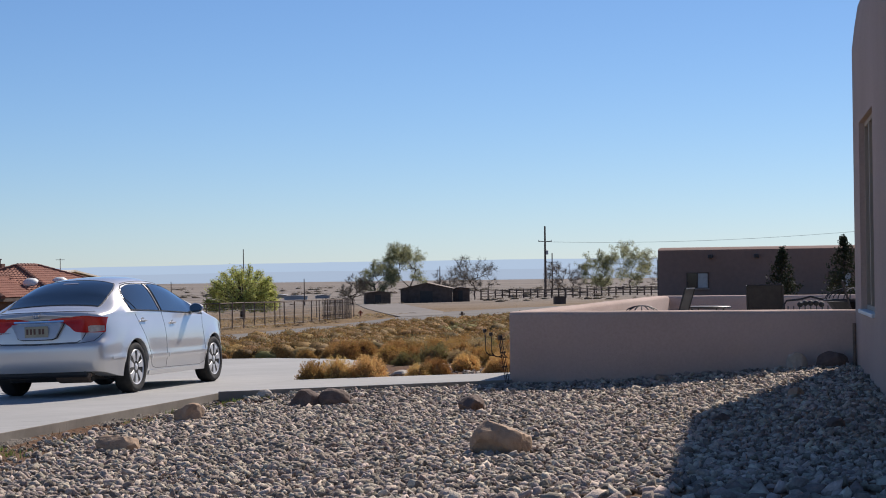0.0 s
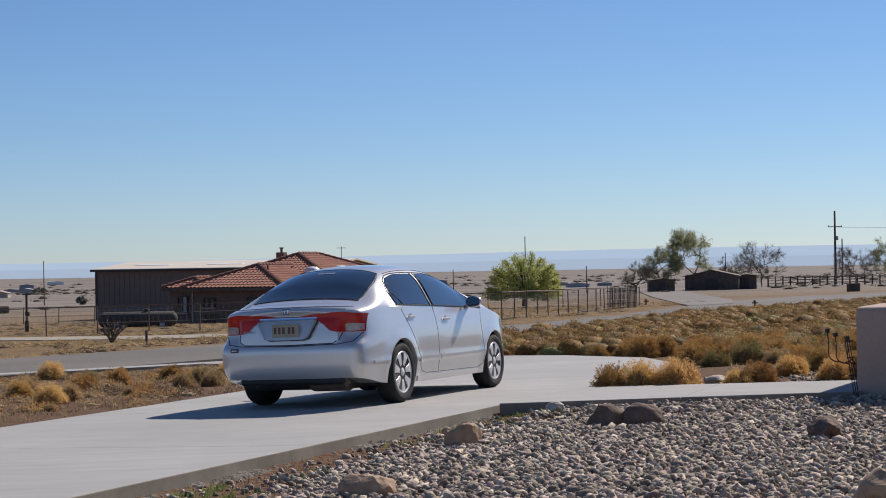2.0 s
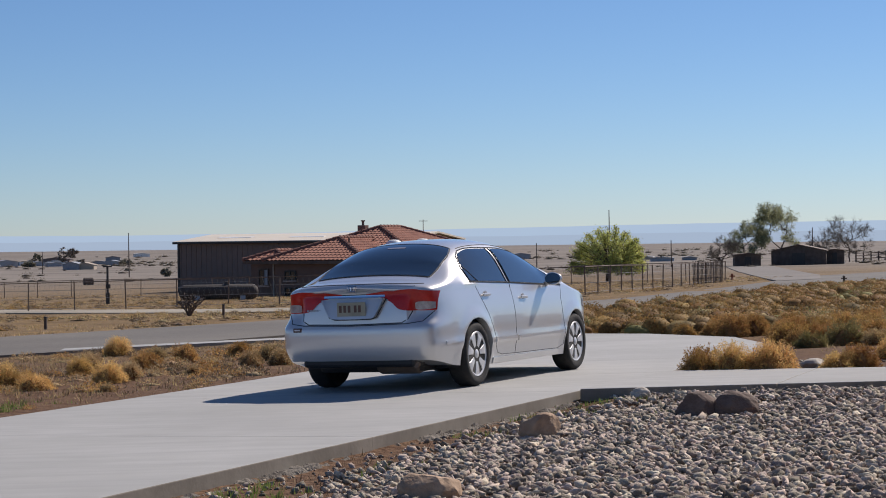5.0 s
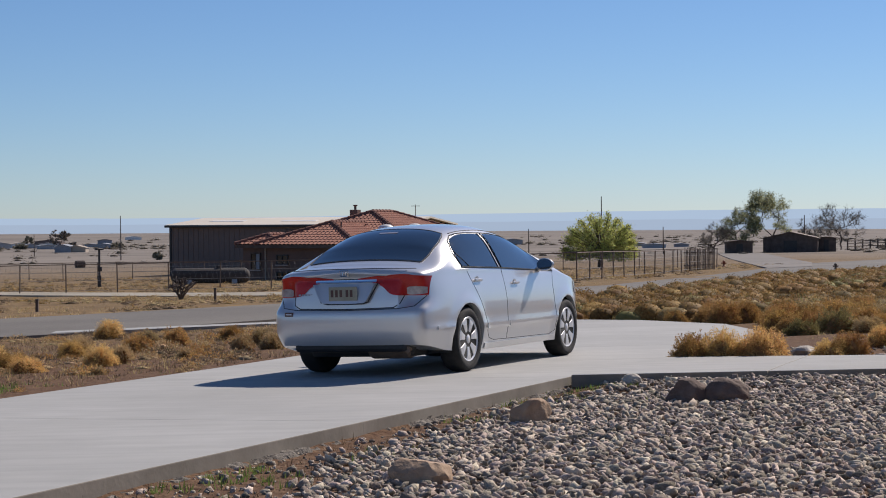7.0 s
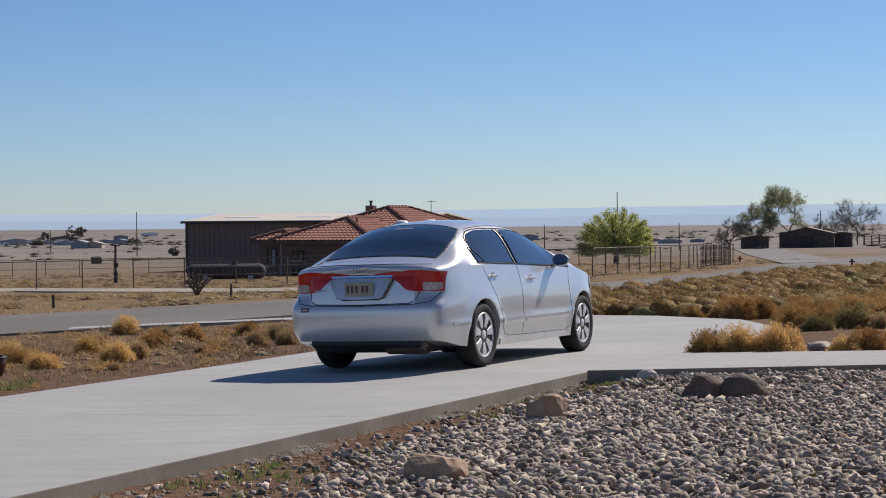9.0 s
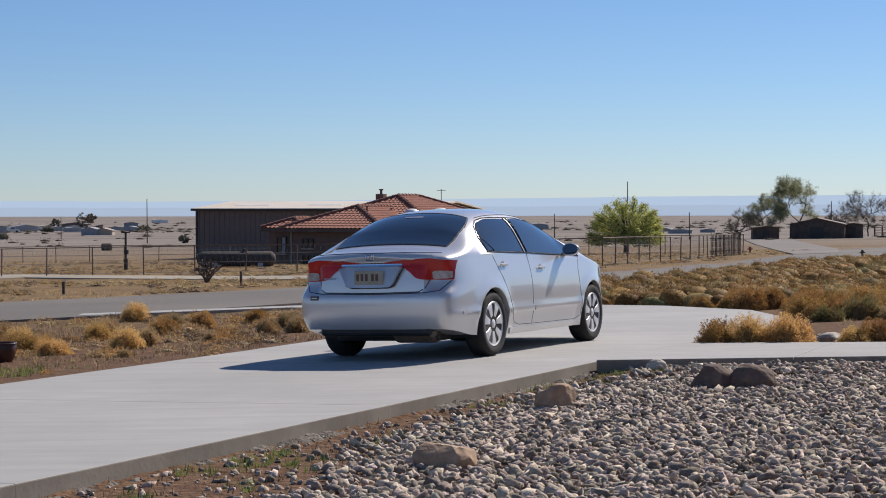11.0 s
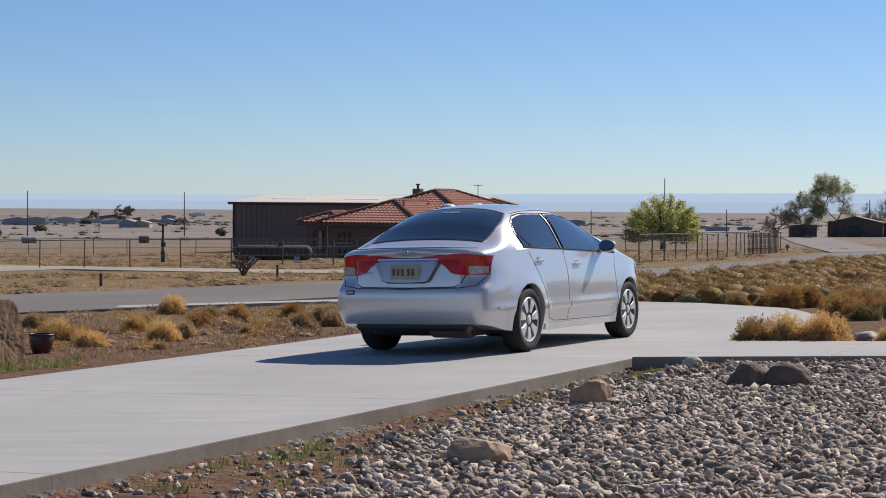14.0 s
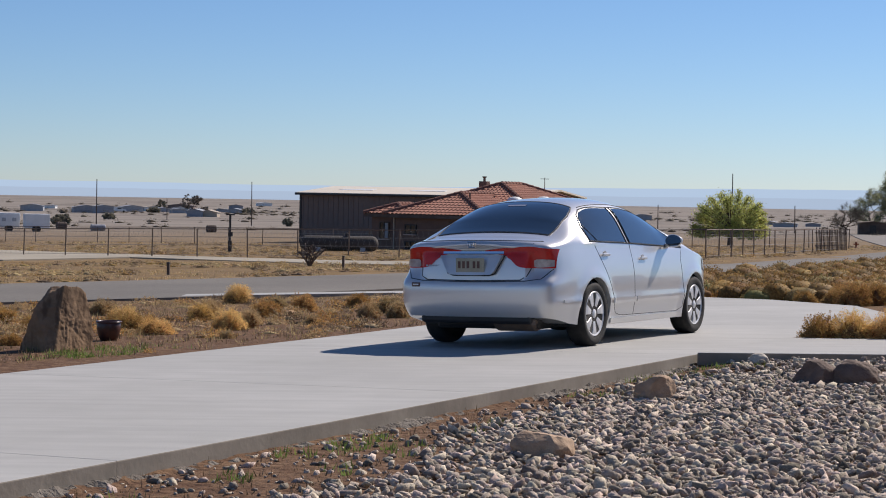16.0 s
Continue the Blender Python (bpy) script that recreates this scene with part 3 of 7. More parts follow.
M_MIRROR = mat("mirror_glass", (0.35, 0.40, 0.45), (0.38, 0.43, 0.48), rough=0.02, metal=1.0, big=3, fine=9, bump=0)
M_PLATE = mat("yellow_plate", (0.30, 0.28, 0.20), (0.37, 0.34, 0.25), rough=0.5, big=8, fine=30, bump=0)
M_INK = mat("dark_ink", (0.10, 0.05, 0.04), (0.13, 0.07, 0.05), rough=0.6, big=8, fine=30, bump=0)
M_SEAM = mat("seam_shadow", (0.02, 0.02, 0.022), (0.03, 0.03, 0.032), rough=0.8, big=5, fine=20, bump=0)
M_CARGLASS = mat("tinted_glass", (0.010, 0.016, 0.022), (0.016, 0.024, 0.032), rough=0.02, big=1, fine=3, bump=0, spec=0.7, coat=1.0)


def curve_at(pts, s):
    """Smooth reading of a list of (position, value)."""
    if s <= pts[0][0]:
        return pts[0][1]
    for i in range(len(pts) - 1):
        (a, va), (b, vb) = pts[i], pts[i + 1]
        if s <= b:
            p0 = pts[i - 1] if i else (2 * a - b, 2 * va - vb)
            p3 = pts[i + 2] if i + 2 < len(pts) else (2 * b - a, 2 * vb - va)
            t, h = (s - a) / (b - a), b - a
            m0 = (vb - p0[1]) / (b - p0[0]) * h
            m1 = (p3[1] - va) / (p3[0] - a) * h
            return (2 * t ** 3 - 3 * t * t + 1) * va + (t ** 3 - 2 * t * t + t) * m0 + (-2 * t ** 3 + 3 * t * t) * vb + (t ** 3 - t * t) * m1
    return pts[-1][1]


TOP = [(-0.90, 0.995), (-0.85, 1.03), (-0.70, 1.06), (-0.55, 1.085), (-0.42, 1.135), (-0.10, 1.30), (0.15, 1.395), (0.40, 1.442), (0.65, 1.462), (0.95, 1.470), (1.20, 1.464), (1.50, 1.43), (1.75, 1.37), (2.05, 1.265), (2.45, 1.09), (2.75, 0.965), (3.05, 0.895), (3.35, 0.79), (3.52, 0.70), (3.59, 0.60)]
BELT = [(-0.90, 0.91), (-0.70, 0.945), (-0.30, 0.985), (0.2, 1.0), (1.2, 0.98), (2.2, 0.93), (2.75, 0.875), (3.2, 0.79), (3.5, 0.64), (3.59, 0.54)]
PLAN = [(-0.90, 0.70), (-0.875, 0.76), (-0.82, 0.805), (-0.65, 0.838), (-0.3, 0.862), (0.3, 0.874), (1.4, 0.876), (2.5, 0.872), (2.95, 0.848), (3.3, 0.77), (3.48, 0.66), (3.59, 0.46)]
FLOOR = [(-0.90, 0.30), (-0.6, 0.245), (-0.3, 0.215), (0.3, 0.19), (2.6, 0.19), (3.2, 0.185), (3.59, 0.22)]


def side_half(s, z):
    """Half width of the lower body at station s and height z."""
    w = curve_at(PLAN, s)
    if z > 0.60:
        w *= 1 - 0.055 * min(1.0, (z - 0.60) / 0.36) ** 2
    else:
        w *= 1 - 0.06 * ((0.60 - z) / 0.42) ** 2
    w += 0.012 * math.exp(-((z - 0.43) / 0.05) ** 2)
    for c in (0.0, 2.70):
        r = math.hypot(s - c, z - 0.31)
        w += 0.02 * math.exp(-((r - 0.37) / 0.07) ** 2)
    return w


def rear_lean(z):
    return curve_at([(0.19, 0.16), (0.28, 0.08), (0.36, 0.015), (0.50, -0.015), (0.60, -0.015), (0.635, 0.0), (0.665, 0.035), (0.70, 0.072), (0.755, 0.10), (0.80, 0.10), (0.90, 0.078), (0.955, 0.05), (1.0, 0.012), (1.05, 0.0)], z)


def car_section(s):
    zt, zb, zf = curve_at(TOP, s), curve_at(BELT, s), curve_at(FLOOR, s)
    zb = min(zb, zt - 0.05)
    cabin = step(zt - zb, 0.12, 0.36)
    out = []
    for k in range(27):
        z = zf + (zb - zf) * k / 26
        out.append((side_half(s, z), z))
    wb = out[-1][0]
    for k in range(1, 15):
        u = 1 - (1 - k / 14) ** 2.3
        n = 3.0 + 3.6 * cabin
        w = (wb * (1 - 0.03 * cabin) + 0.03 * cabin * wb * (1 - u) - 0.225 * cabin * u) * max(0.0, 1 - u ** n) ** (0.42 if cabin > 0.5 else 0.5)
        out.append((w if k < 14 else 0.0, zb + (zt - zb) * u))
    return [(0.0, zf)] + out


def car_body_mesh():
    bm = bmesh.new()
    st = [-0.90, -0.893, -0.88, -0.86, -0.83] + [-0.80 + 0.055 * k for k in range(78)] + [3.50, 3.535, 3.565, 3.58, 3.59]
    st = sorted({round(s, 4) for s in st if s <= 3.59})
    rows = []
    for s in st:
        sec = car_section(s)
        full = [(-w, z) for w, z in sec[:-1]] + [(0.0, sec[-1][1])] + [(w, z) for w, z in sec[1:-1][::-1]]
        row = []
        for w, z in full:
            fade = step(-s, 0.35, 0.80)
            row.append(bm.verts.new((w, s + rear_lean(z) * fade - (0.10 * step(s, 2.9, 3.59) * (w / 0.8) ** 2), z)))
        rows.append(row)
    n = len(rows[0])
    for a, b in zip(rows, rows[1:]):
        for k in range(n):
            bm.faces.new((a[k - 1], a[k], b[k], b[k - 1]))
    # the back: a gently crowned skin between the two flanks
    row, half = rows[0], len(rows[0]) // 2
    cols = 48
    lines = []
    for k in range(1, half + 1):
        a, b = row[k], row[n - k]
        if a is b or (a.co - b.co).length < 1e-6:
            lines.append([a] * (cols + 1))
            continue
        mids = []
        for j in range(1, cols):
            f = 2 * j / cols - 1
            p = a.co.lerp(b.co, j / cols)
            p.y -= 0.045 * (1 - f * f)
            # the boot lid stands proud of the sloping bumper shelf
            lid = step(0.60 - abs(p.x), 0.0, 0.05) * step(p.z, 0.645, 0.66) * step(0.97 - p.z, 0.0, 0.1)
            p.y -= lid * max(0.0, rear_lean(p.z) - 0.02 - 0.03 * step(p.z, 0.65, 0.95))
            mids.append(bm.verts.new(p))
        lines.append([a] + mids + [b])
    for la, lb in zip(lines, lines[1:]):
        for j in range(cols):
            q = []
            for v in (la[j], la[j + 1], lb[j + 1], lb[j]):
                if v not in q:
                    q.append(v)
            if len(q) > 2:
                bm.faces.new(q)
    bm.faces.new([row[0]] + lines[0][::-1])
    bm.faces.new(rows[-1][::-1])
    bmesh.ops.recalc_face_normals(bm, faces=bm.faces)
    return bm


def cut_round(bm, holes):
    """Cuts round openings out of a closed mesh; each hole is a closed bmesh."""
    body = bpy.data.meshes.new("blank")
    bm.to_mesh(body)
    bm.free()
    ob = new("blank", body)
    tools = []
    for h in holes:
        me = bpy.data.meshes.new("tool")
        h.to_mesh(me)
        h.free()
        t = new("tool", me)
        tools.append(t)
        md = ob.modifiers.new("cut", "BOOLEAN")
        md.operation, md.solver, md.object = "DIFFERENCE", "EXACT", t
    bpy.context.view_layer.update()
    dg = bpy.context.evaluated_depsgraph_get()
    me = bpy.data.meshes.new_from_object(ob.evaluated_get(dg))
    for o in [ob] + tools:
        bpy.data.objects.remove(o)
    out = bmesh.new()
    out.from_mesh(me)
    return out


WHEELS = [(sx * 0.765, s) for s in (0.0, 2.70) for sx in (1, -1)]


def wheel_mesh_tyre():
    pr = [(0.215, -0.085), (0.235, -0.098), (0.27, -0.103), (0.297, -0.098), (0.312, -0.075), (0.3165, -0.04), (0.3165, 0.04), (0.312, 0.075), (0.297, 0.098), (0.27, 0.103), (0.235, 0.098), (0.215, 0.085)]
    return lathe(bmesh.new(), pr, 40, m=pose(0, 0, 0, 0, 90, 0))


def wheel_mesh_rim():
    """Barrel, outer lip and hub; the outside faces +X."""
    bm = bmesh.new()
    lathe(bm, [(0.213, -0.08), (0.213, 0.07), (0.222, 0.088), (0.215, 0.094), (0.200, 0.086), (0.196, 0.03), (0.190, -0.07)], 40, m=pose(0, 0, 0, 0, 90, 0))
    lathe(bm, [(0.0, 0.03), (0.05, 0.03), (0.055, 0.075), (0.042, 0.088), (0.0, 0.092)], 20, m=pose(0, 0, 0, 0, 90, 0))
    return bm


def spoke_mesh(a):
    bm = bmesh.new()
    pts = []
    for r, hw, x in ((0.035, 0.020, 0.080), (0.10, 0.030, 0.088), (0.16, 0.040, 0.092), (0.207, 0.060, 0.088)):
        for sgn in (-1, 1):
            pts.append((x, r, hw * sgn))
    top = [bm.verts.new(p) for p in pts]
    low = [bm.verts.new((p[0] - 0.028, p[1], p[2] * 1.1)) for p in pts]
    for k in range(0, 6, 2):
        bm.faces.new((top[k], top[k + 1], top[k + 3], top[k + 2]))
        bm.faces.new((low[k], low[k + 2], low[k + 3], low[k + 1]))
        bm.faces.new((top[k], top[k + 2], low[k + 2], low[k]))
        bm.faces.new((top[k + 1], low[k + 1], low[k + 3], top[k + 3]))
    bm.faces.new((top[0], low[0], low[1], top[1]))
    bm.faces.new((top[6], top[7], low[7], low[6]))
    bmesh.ops.recalc_face_normals(bm, faces=bm.faces)
    bmesh.ops.bevel(bm, geom=list(bm.edges), offset=0.005, segments=1, affect="EDGES")
    bmesh.ops.transform(bm, matrix=pose(0, 0, 0, a, 0, 0), verts=bm.verts)
    return bm


def car():
    fwd = Vector((math.sin(0.3584), math.cos(0.3584)))
    left = Vector((-fwd.y, fwd.x))
    c = Vector((-1.908, 18.57))
    ahead = Vector((fwd.x, fwd.y, (gz(*(c + fwd * 2.7)) - gz(*c)) / 2.7)).normalized()
    right = Vector((-left.x, -left.y, (gz(*(c - left)) - gz(*(c + left))) / 2)).normalized()
    up = right.cross(ahead).normalized()
    right = ahead.cross(up)
    m = Matrix(((right.x, ahead.x, up.x, c.x), (right.y, ahead.y, up.y, c.y), (right.z, ahead.z, up.z, gz(*c) + 0.004), (0, 0, 0, 1))) @ Matrix.Scale(1.025, 4)
    root = empty("car", m, "silver four-door saloon car parked on the concrete drive", "car")

    shell = car_body_mesh()
    tree = BVHTree.FromBMesh(shell)
    holes = []
    for x, s in WHEELS:
        sx = 1 if x > 0 else -1
        holes.append(lathe(bmesh.new(), [(0.352, -0.25), (0.352, 0.25)], 40, m=pose(sx * 0.82, s, 0.315, 0, 90, 0)))
    bm = cut_round(shell, holes)
    body = part("body", bm, M_SILVER, root, "metallic silver painted body shell", smooth=True)
    body.data.set_sharp_from_angle(angle=radians(32))

    def hit(origin, way):
        loc, nor, _, _ = tree.ray_cast(Vector(origin), Vector(way))
        return loc, nor

    def patch(name, cols, material, parent, mode, side=1, rows=8, n=24, lift=0.005, label="", thick=0.0, proud=0.0):
        """A skin that lies on the shell, its lower rim proud. cols: (position along, low, high); mode: side, rear or top."""
        b = bmesh.new()
        a0, a1 = cols[0][0], cols[-1][0]
        grid = []
        for i in range(n + 1):
            a = a0 + (a1 - a0) * i / n
            lo = curve_at([(q[0], q[1]) for q in cols], a)
            hi = curve_at([(q[0], q[2]) for q in cols], a)
            row = []
            for j in range(rows + 1):
                v = lo + (hi - lo) * j / rows
                if mode == "side":
                    loc, nor = hit((side * 2, a, v), (-side, 0, 0))
                elif mode == "rear":
                    loc, nor = hit((a, -3, v), (0, 1, 0))
                else:
                    loc, nor = hit((v, a, 3), (0, 0, -1))
                if loc is None:
                    row.append(None)
                    continue
                row.append(b.verts.new(loc + nor * (lift + proud * (1 - j / rows))))
            grid.append(row)
        for i in range(n):
            for j in range(rows):
                q = (grid[i][j], grid[i + 1][j], grid[i + 1][j + 1], grid[i][j + 1])
                if all(q) and len({tuple(round(t, 5) for t in v.co) for v in q}) == 4:
                    b.faces.new(q)
        want = {"side": Vector((side, 0, 0)), "rear": Vector((0, -1, 0)), "top": Vector((0, 0, 1))}[mode]
        b.normal_update()
        if sum(f.normal.dot(want) for f in b.faces) < 0:
            bmesh.ops.reverse_faces(b, faces=b.faces)
        if thick:
            bmesh.ops.solidify(b, geom=list(b.faces), thickness=thick)
        return part(name, b, material, parent, label, smooth=not thick)

    def line(name, pts, mode, side, r, material, parent, sink=0.0):
        """A thin bead along the shell."""
        b = bmesh.new()
        locs = []
        for (a0, v0), (a1, v1) in zip(pts, pts[1:]):
            k = max(2, int(math.hypot(a1 - a0, v1 - v0) / 0.04))
            for i in range(k + 1):
                a, v = a0 + (a1 - a0) * i / k, v0 + (v1 - v0) * i / k
                if mode == "side":
                    loc, nor = hit((side * 2, a, v), (-side, 0, 0))
                elif mode == "rear":
                    loc, nor = hit((a, -3, v), (0, 1, 0))
                else:
                    loc, nor = hit((v, a, 3), (0, 0, -1))
                if loc is not None:
                    locs.append(loc + nor * sink)
        bent(b, locs, r, 5)
        return part(name, b, material, parent)

    # glass, seams and fittings along both flanks
    for side in (1, -1):
        patch("quarter_glass", [(0.03, 1.028, 1.17), (0.09, 1.026, 1.10), (0.155, 1.024, 1.032)], M_CARGLASS, root, "side", side, label="tinted quarter window")
        patch("rear_window", [(0.06, 1.165, 1.195), (0.10, 1.118, 1.245), (0.17, 1.042, 1.29), (0.19, 1.022, 1.30), (0.40, 1.018, 1.338), (0.60, 1.013, 1.347), (0.86, 1.004, 1.347)], M_CARGLASS, root, "side", side, label="tinted rear door window", n=40)
        patch("front_window", [(0.98, 1.0, 1.347), (1.2, 0.993, 1.343), (1.5, 0.982, 1.312), (1.75, 0.972, 1.25), (2.0, 0.962, 1.15), (2.2, 0.955, 1.035), (2.30, 0.952, 0.972)], M_CARGLASS, root, "side", side, label="tinted front door window")
        line("window_trim", [(0.02, 1.02), (0.015, 1.16), (0.05, 1.21), (0.12, 1.278), (0.25, 1.33), (0.40, 1.352), (0.6, 1.361), (0.9, 1.361), (1.2, 1.356), (1.5, 1.325), (1.75, 1.265), (2.0, 1.165), (2.22, 1.04), (2.38, 0.945)], "side", side, 0.008, M_BLACKP, root)
        line("quarter_divider", [(0.05, 1.175), (0.165, 1.022)], "side", side, 0.009, M_BLACKP, root)
        line("belt_moulding", [(0.0, 1.016), (0.9, 0.996), (1.5, 0.974), (2.38, 0.943)], "side", side, 0.009, M_BLACKP, root)
        line("door_pillar", [(0.885, 1.0), (0.88, 1.16), (0.865, 1.35)], "side", side, 0.012, M_BLACKP, root)
        line("door_pillar", [(0.955, 0.998), (0.94, 1.35)], "side", side, 0.012, M_BLACKP, root)
        line("door_seam", [(0.08, 1.01), (0.16, 0.88), (0.30, 0.70), (0.42, 0.52), (0.48, 0.37), (0.54, 0.30), (0.66, 0.275), (1.0, 0.27)], "side", side, 0.0035, M_SEAM, root, -0.001)
        line("door_seam", [(0.95, 0.985), (0.98, 0.70), (1.0, 0.27), (2.2, 0.262), (2.32, 0.30), (2.33, 0.50), (2.30, 0.80), (2.36, 0.93)], "side", side, 0.0035, M_SEAM, root, -0.001)
        patch("side_moulding", [(0.40, 0.405, 0.452), (0.96, 0.405, 0.452)], M_SILVER, root, "side", side, 2, 8, 0.024, "body-coloured door moulding", thick=0.012)
        patch("side_moulding", [(1.0, 0.405, 0.452), (2.28, 0.405, 0.452)], M_SILVER, root, "side", side, 2, 12, 0.024, "body-coloured door moulding", thick=0.012)
        patch("sill_moulding", [(0.40, 0.20, 0.255), (1.4, 0.20, 0.255), (2.3, 0.20, 0.255)], M_SILVER, root, "side", side, 3, 20, 0.014, thick=0.012)
        patch("bumper_moulding", [(-0.66, 0.435, 0.465), (-0.37, 0.445, 0.462)], M_SILVER, root, "side", side, 2, 6, 0.014, thick=0.012)
        for hs, hz in ((0.22, 0.885), (1.16, 0.84)):
            loc, nor = hit((side * 2, hs + 0.08, hz), (-side, 0, 0))
            b = bmesh.new()
            lathe(b, [(0.0, -0.004), (0.034, -0.003), (0.038, 0.003), (0.0, 0.004)], 16, m=Matrix.Translation(loc) @ pose(0, 0, 0, 0, 90, 0))
            part("handle_recess", b, M_GREYP, root)
            b = solid(loc.x - 0.010 + side * 0.016, loc.x + 0.010 + side * 0.016, loc.y - 0.085, loc.y + 0.085, loc.z - 0.014, loc.z + 0.014, 0.009)
            part("door_handle", b, M_SILVER, root, "body-coloured pull handle")
        b = bmesh.new()
        bmesh.ops.create_icosphere(b, subdivisions=3, radius=1.0)
        for v in b.verts:
            v.co = Vector((side * (0.955 + 0.098 * v.co.x), 1.87 + 0.075 * v.co.y * (1.0 if v.co.y > 0 else 0.35), 1.015 + 0.07 * v.co.z * (1 - 0.15 * v.co.x)))
        housing = part("wing_mirror", b, M_SILVER, root, "silver mirror housing", smooth=True)
        b = bmesh.new()
        bmesh.ops.create_circle(b, cap_ends=True, segments=28, radius=1.0)
        for v in b.verts:
            v.co = Vector((side * (0.955 + 0.088 * v.co.x), 1.8395, 1.015 + 0.061 * v.co.y))
        part("mirror_glass", b, M_MIRROR, housing, "dark mirror glass")
        b = rod(bmesh.new(), (side * 0.80, 2.0, 0.955), (side * 0.90, 1.89, 0.98), 0.03, 0.026, 8)
        part("mirror_stalk", b, M_SILVER, housing)
        patch("mirror_sail", [(2.16, 0.955, 1.05), (2.34, 0.948, 0.968)], M_BLACKP, root, "side", side, 3, 6, 0.008)
        # lamps
        lens = patch("tail_lamp", [(-0.885, 0.77, 0.96), (-0.83, 0.775, 0.945), (-0.78, 0.785, 0.90), (-0.735, 0.795, 0.835)], M_RED, root, "side", side, 8, 14, 0.006, "red wraparound tail lamp")
        xs = [(0.36, 0.868, 0.878), (0.40, 0.845, 0.945), (0.46, 0.79, 0.965), (0.53, 0.77, 0.968), (0.62, 0.765, 0.968), (0.70, 0.762, 0.955), (0.79, 0.765, 0.945)]
        cols = xs if side > 0 else [(-q[0], q[1], q[2]) for q in xs[::-1]]
        back = patch("rear_lens", cols, M_RED, lens, "rear", 1, 8, 18, 0.007, "red tail lens")
        xs = [(0.61, 0.782, 0.838), (0.63, 0.774, 0.850), (0.72, 0.774, 0.850), (0.78, 0.782, 0.842)]
        cols = xs if side > 0 else [(-q[0], q[1], q[2]) for q in xs[::-1]]
        patch("reversing_lens", cols, M_CLEAR, lens, "rear", 1, 4, 8, 0.012, "clear reversing lens")
        line("lens_divider", [(side * 0.60, 0.775), (side * 0.60, 0.96)], "rear", 1, 0.004, M_SEAM, lens)
        patch("headlamp", [(3.02, 0.70, 0.83), (3.2, 0.66, 0.79), (3.4, 0.62, 0.72)], M_CLEAR, root, "side", side, 4, 8, 0.005, "clear headlamp")

    # glass at both ends of the cabin and the roof
    patch("rear_screen", [(-0.47, -0.595, 0.595), (-0.30, -0.60, 0.60), (0.0, -0.565, 0.565), (0.12, -0.535, 0.535), (0.20, -0.505, 0.505)], M_CARGLASS, root, "top", 1, 24, 20, 0.005, "tinted rear screen")
    patch("windscreen", [(1.62, -0.52, 0.52), (1.9, -0.57, 0.57), (2.3, -0.62, 0.62), (2.66, -0.66, 0.66)], M_CARGLASS, root, "top", 1, 24, 16, 0.005, "tinted windscreen")
    line("screen_trim", [(-0.485, -0.60), (-0.485, 0.60)], "top", 1, 0.007, M_BLACKP, root)
    line("screen_trim", [(0.215, -0.505), (0.225, 0.0), (0.215, 0.505)], "top", 1, 0.009, M_BLACKP, root)
    for side in (1, -1):
        line("screen_trim", [(-0.475, side * 0.605), (-0.30, side * 0.61), (0.0, side * 0.575), (0.12, side * 0.545), (0.21, side * 0.512)], "top", 1, 0.007, M_BLACKP, root)
        line("roof_seam", [(0.30, side * 0.535), (1.55, side * 0.52)], "top", 1, 0.006, M_SEAM, root, -0.001)
    patch("brake_lamp", [(0.06, -0.11, 0.09), (0.095, -0.11, 0.09)], M_CLEAR, root, "top", 1, 4, 2, 0.008, "high brake lamp behind the screen")

    # boot lid, badge, plate and bumper
    line("boot_seam", [(-0.63, 1.2), (-0.63, 0.99)], "rear", 1, 0.005, M_SEAM, root, -0.001)
    lid = [(-0.61, 1.0), (-0.585, 0.76), (-0.56, 0.69), (-0.50, 0.655), (0.0, 0.645), (0.50, 0.655), (0.56, 0.69), (0.585, 0.76), (0.61, 1.0)]
    line("boot_seam", lid, "rear", 1, 0.006, M_SEAM, root, -0.001)
    line("boot_lip", [(-0.66, 1.018), (-0.3, 1.028), (0.3, 1.028), (0.66, 1.018)], "rear", 1, 0.005, M_SEAM, root)
    patch("plate_recess", [(-0.33, 0.875, 0.888), (-0.24, 0.715, 0.890), (-0.19, 0.70, 0.892), (0.19, 0.70, 0.892), (0.24, 0.715, 0.890), (0.33, 0.875, 0.888)], M_SILVER, root, "rear", 1, 6, 24, 0.004, "silver recess round the number plate", proud=0.045)
    line("recess_rim", [(-0.345, 0.885), (-0.25, 0.712), (-0.19, 0.695), (0.19, 0.695), (0.25, 0.712), (0.345, 0.885)], "rear", 1, 0.006, M_SEAM, root, 0.02)
    def ry(x, z):
        return hit((x, -3, z), (0, 1, 0))[0].y

    patch("garnish", [(-0.325, 0.895, 0.922), (0.325, 0.895, 0.922)], M_CHROME, root, "rear", 1, 3, 24, 0.014, "bright strip over the number plate", thick=0.01)
    line("garnish_seam", [(-0.325, 0.930), (0.325, 0.930)], "rear", 1, 0.005, M_SEAM, root)
    py = ry(0, 0.80) - 0.050
    b = solid(-0.1525, 0.1525, py - 0.004, py + 0.004, 0.728, 0.862, 0.003)
    plate = part("number_plate", b, M_PLATE, root, "yellow number plate with red-brown bars")
    for x0 in (-0.115, -0.068, -0.021, 0.045, 0.090):
        part("plate_bar", solid(x0 - 0.014, x0 + 0.014, py - 0.0065, py - 0.0045, 0.765, 0.832), M_INK, plate)
    b = bmesh.new()
    by = ry(0, 0.985) - 0.006
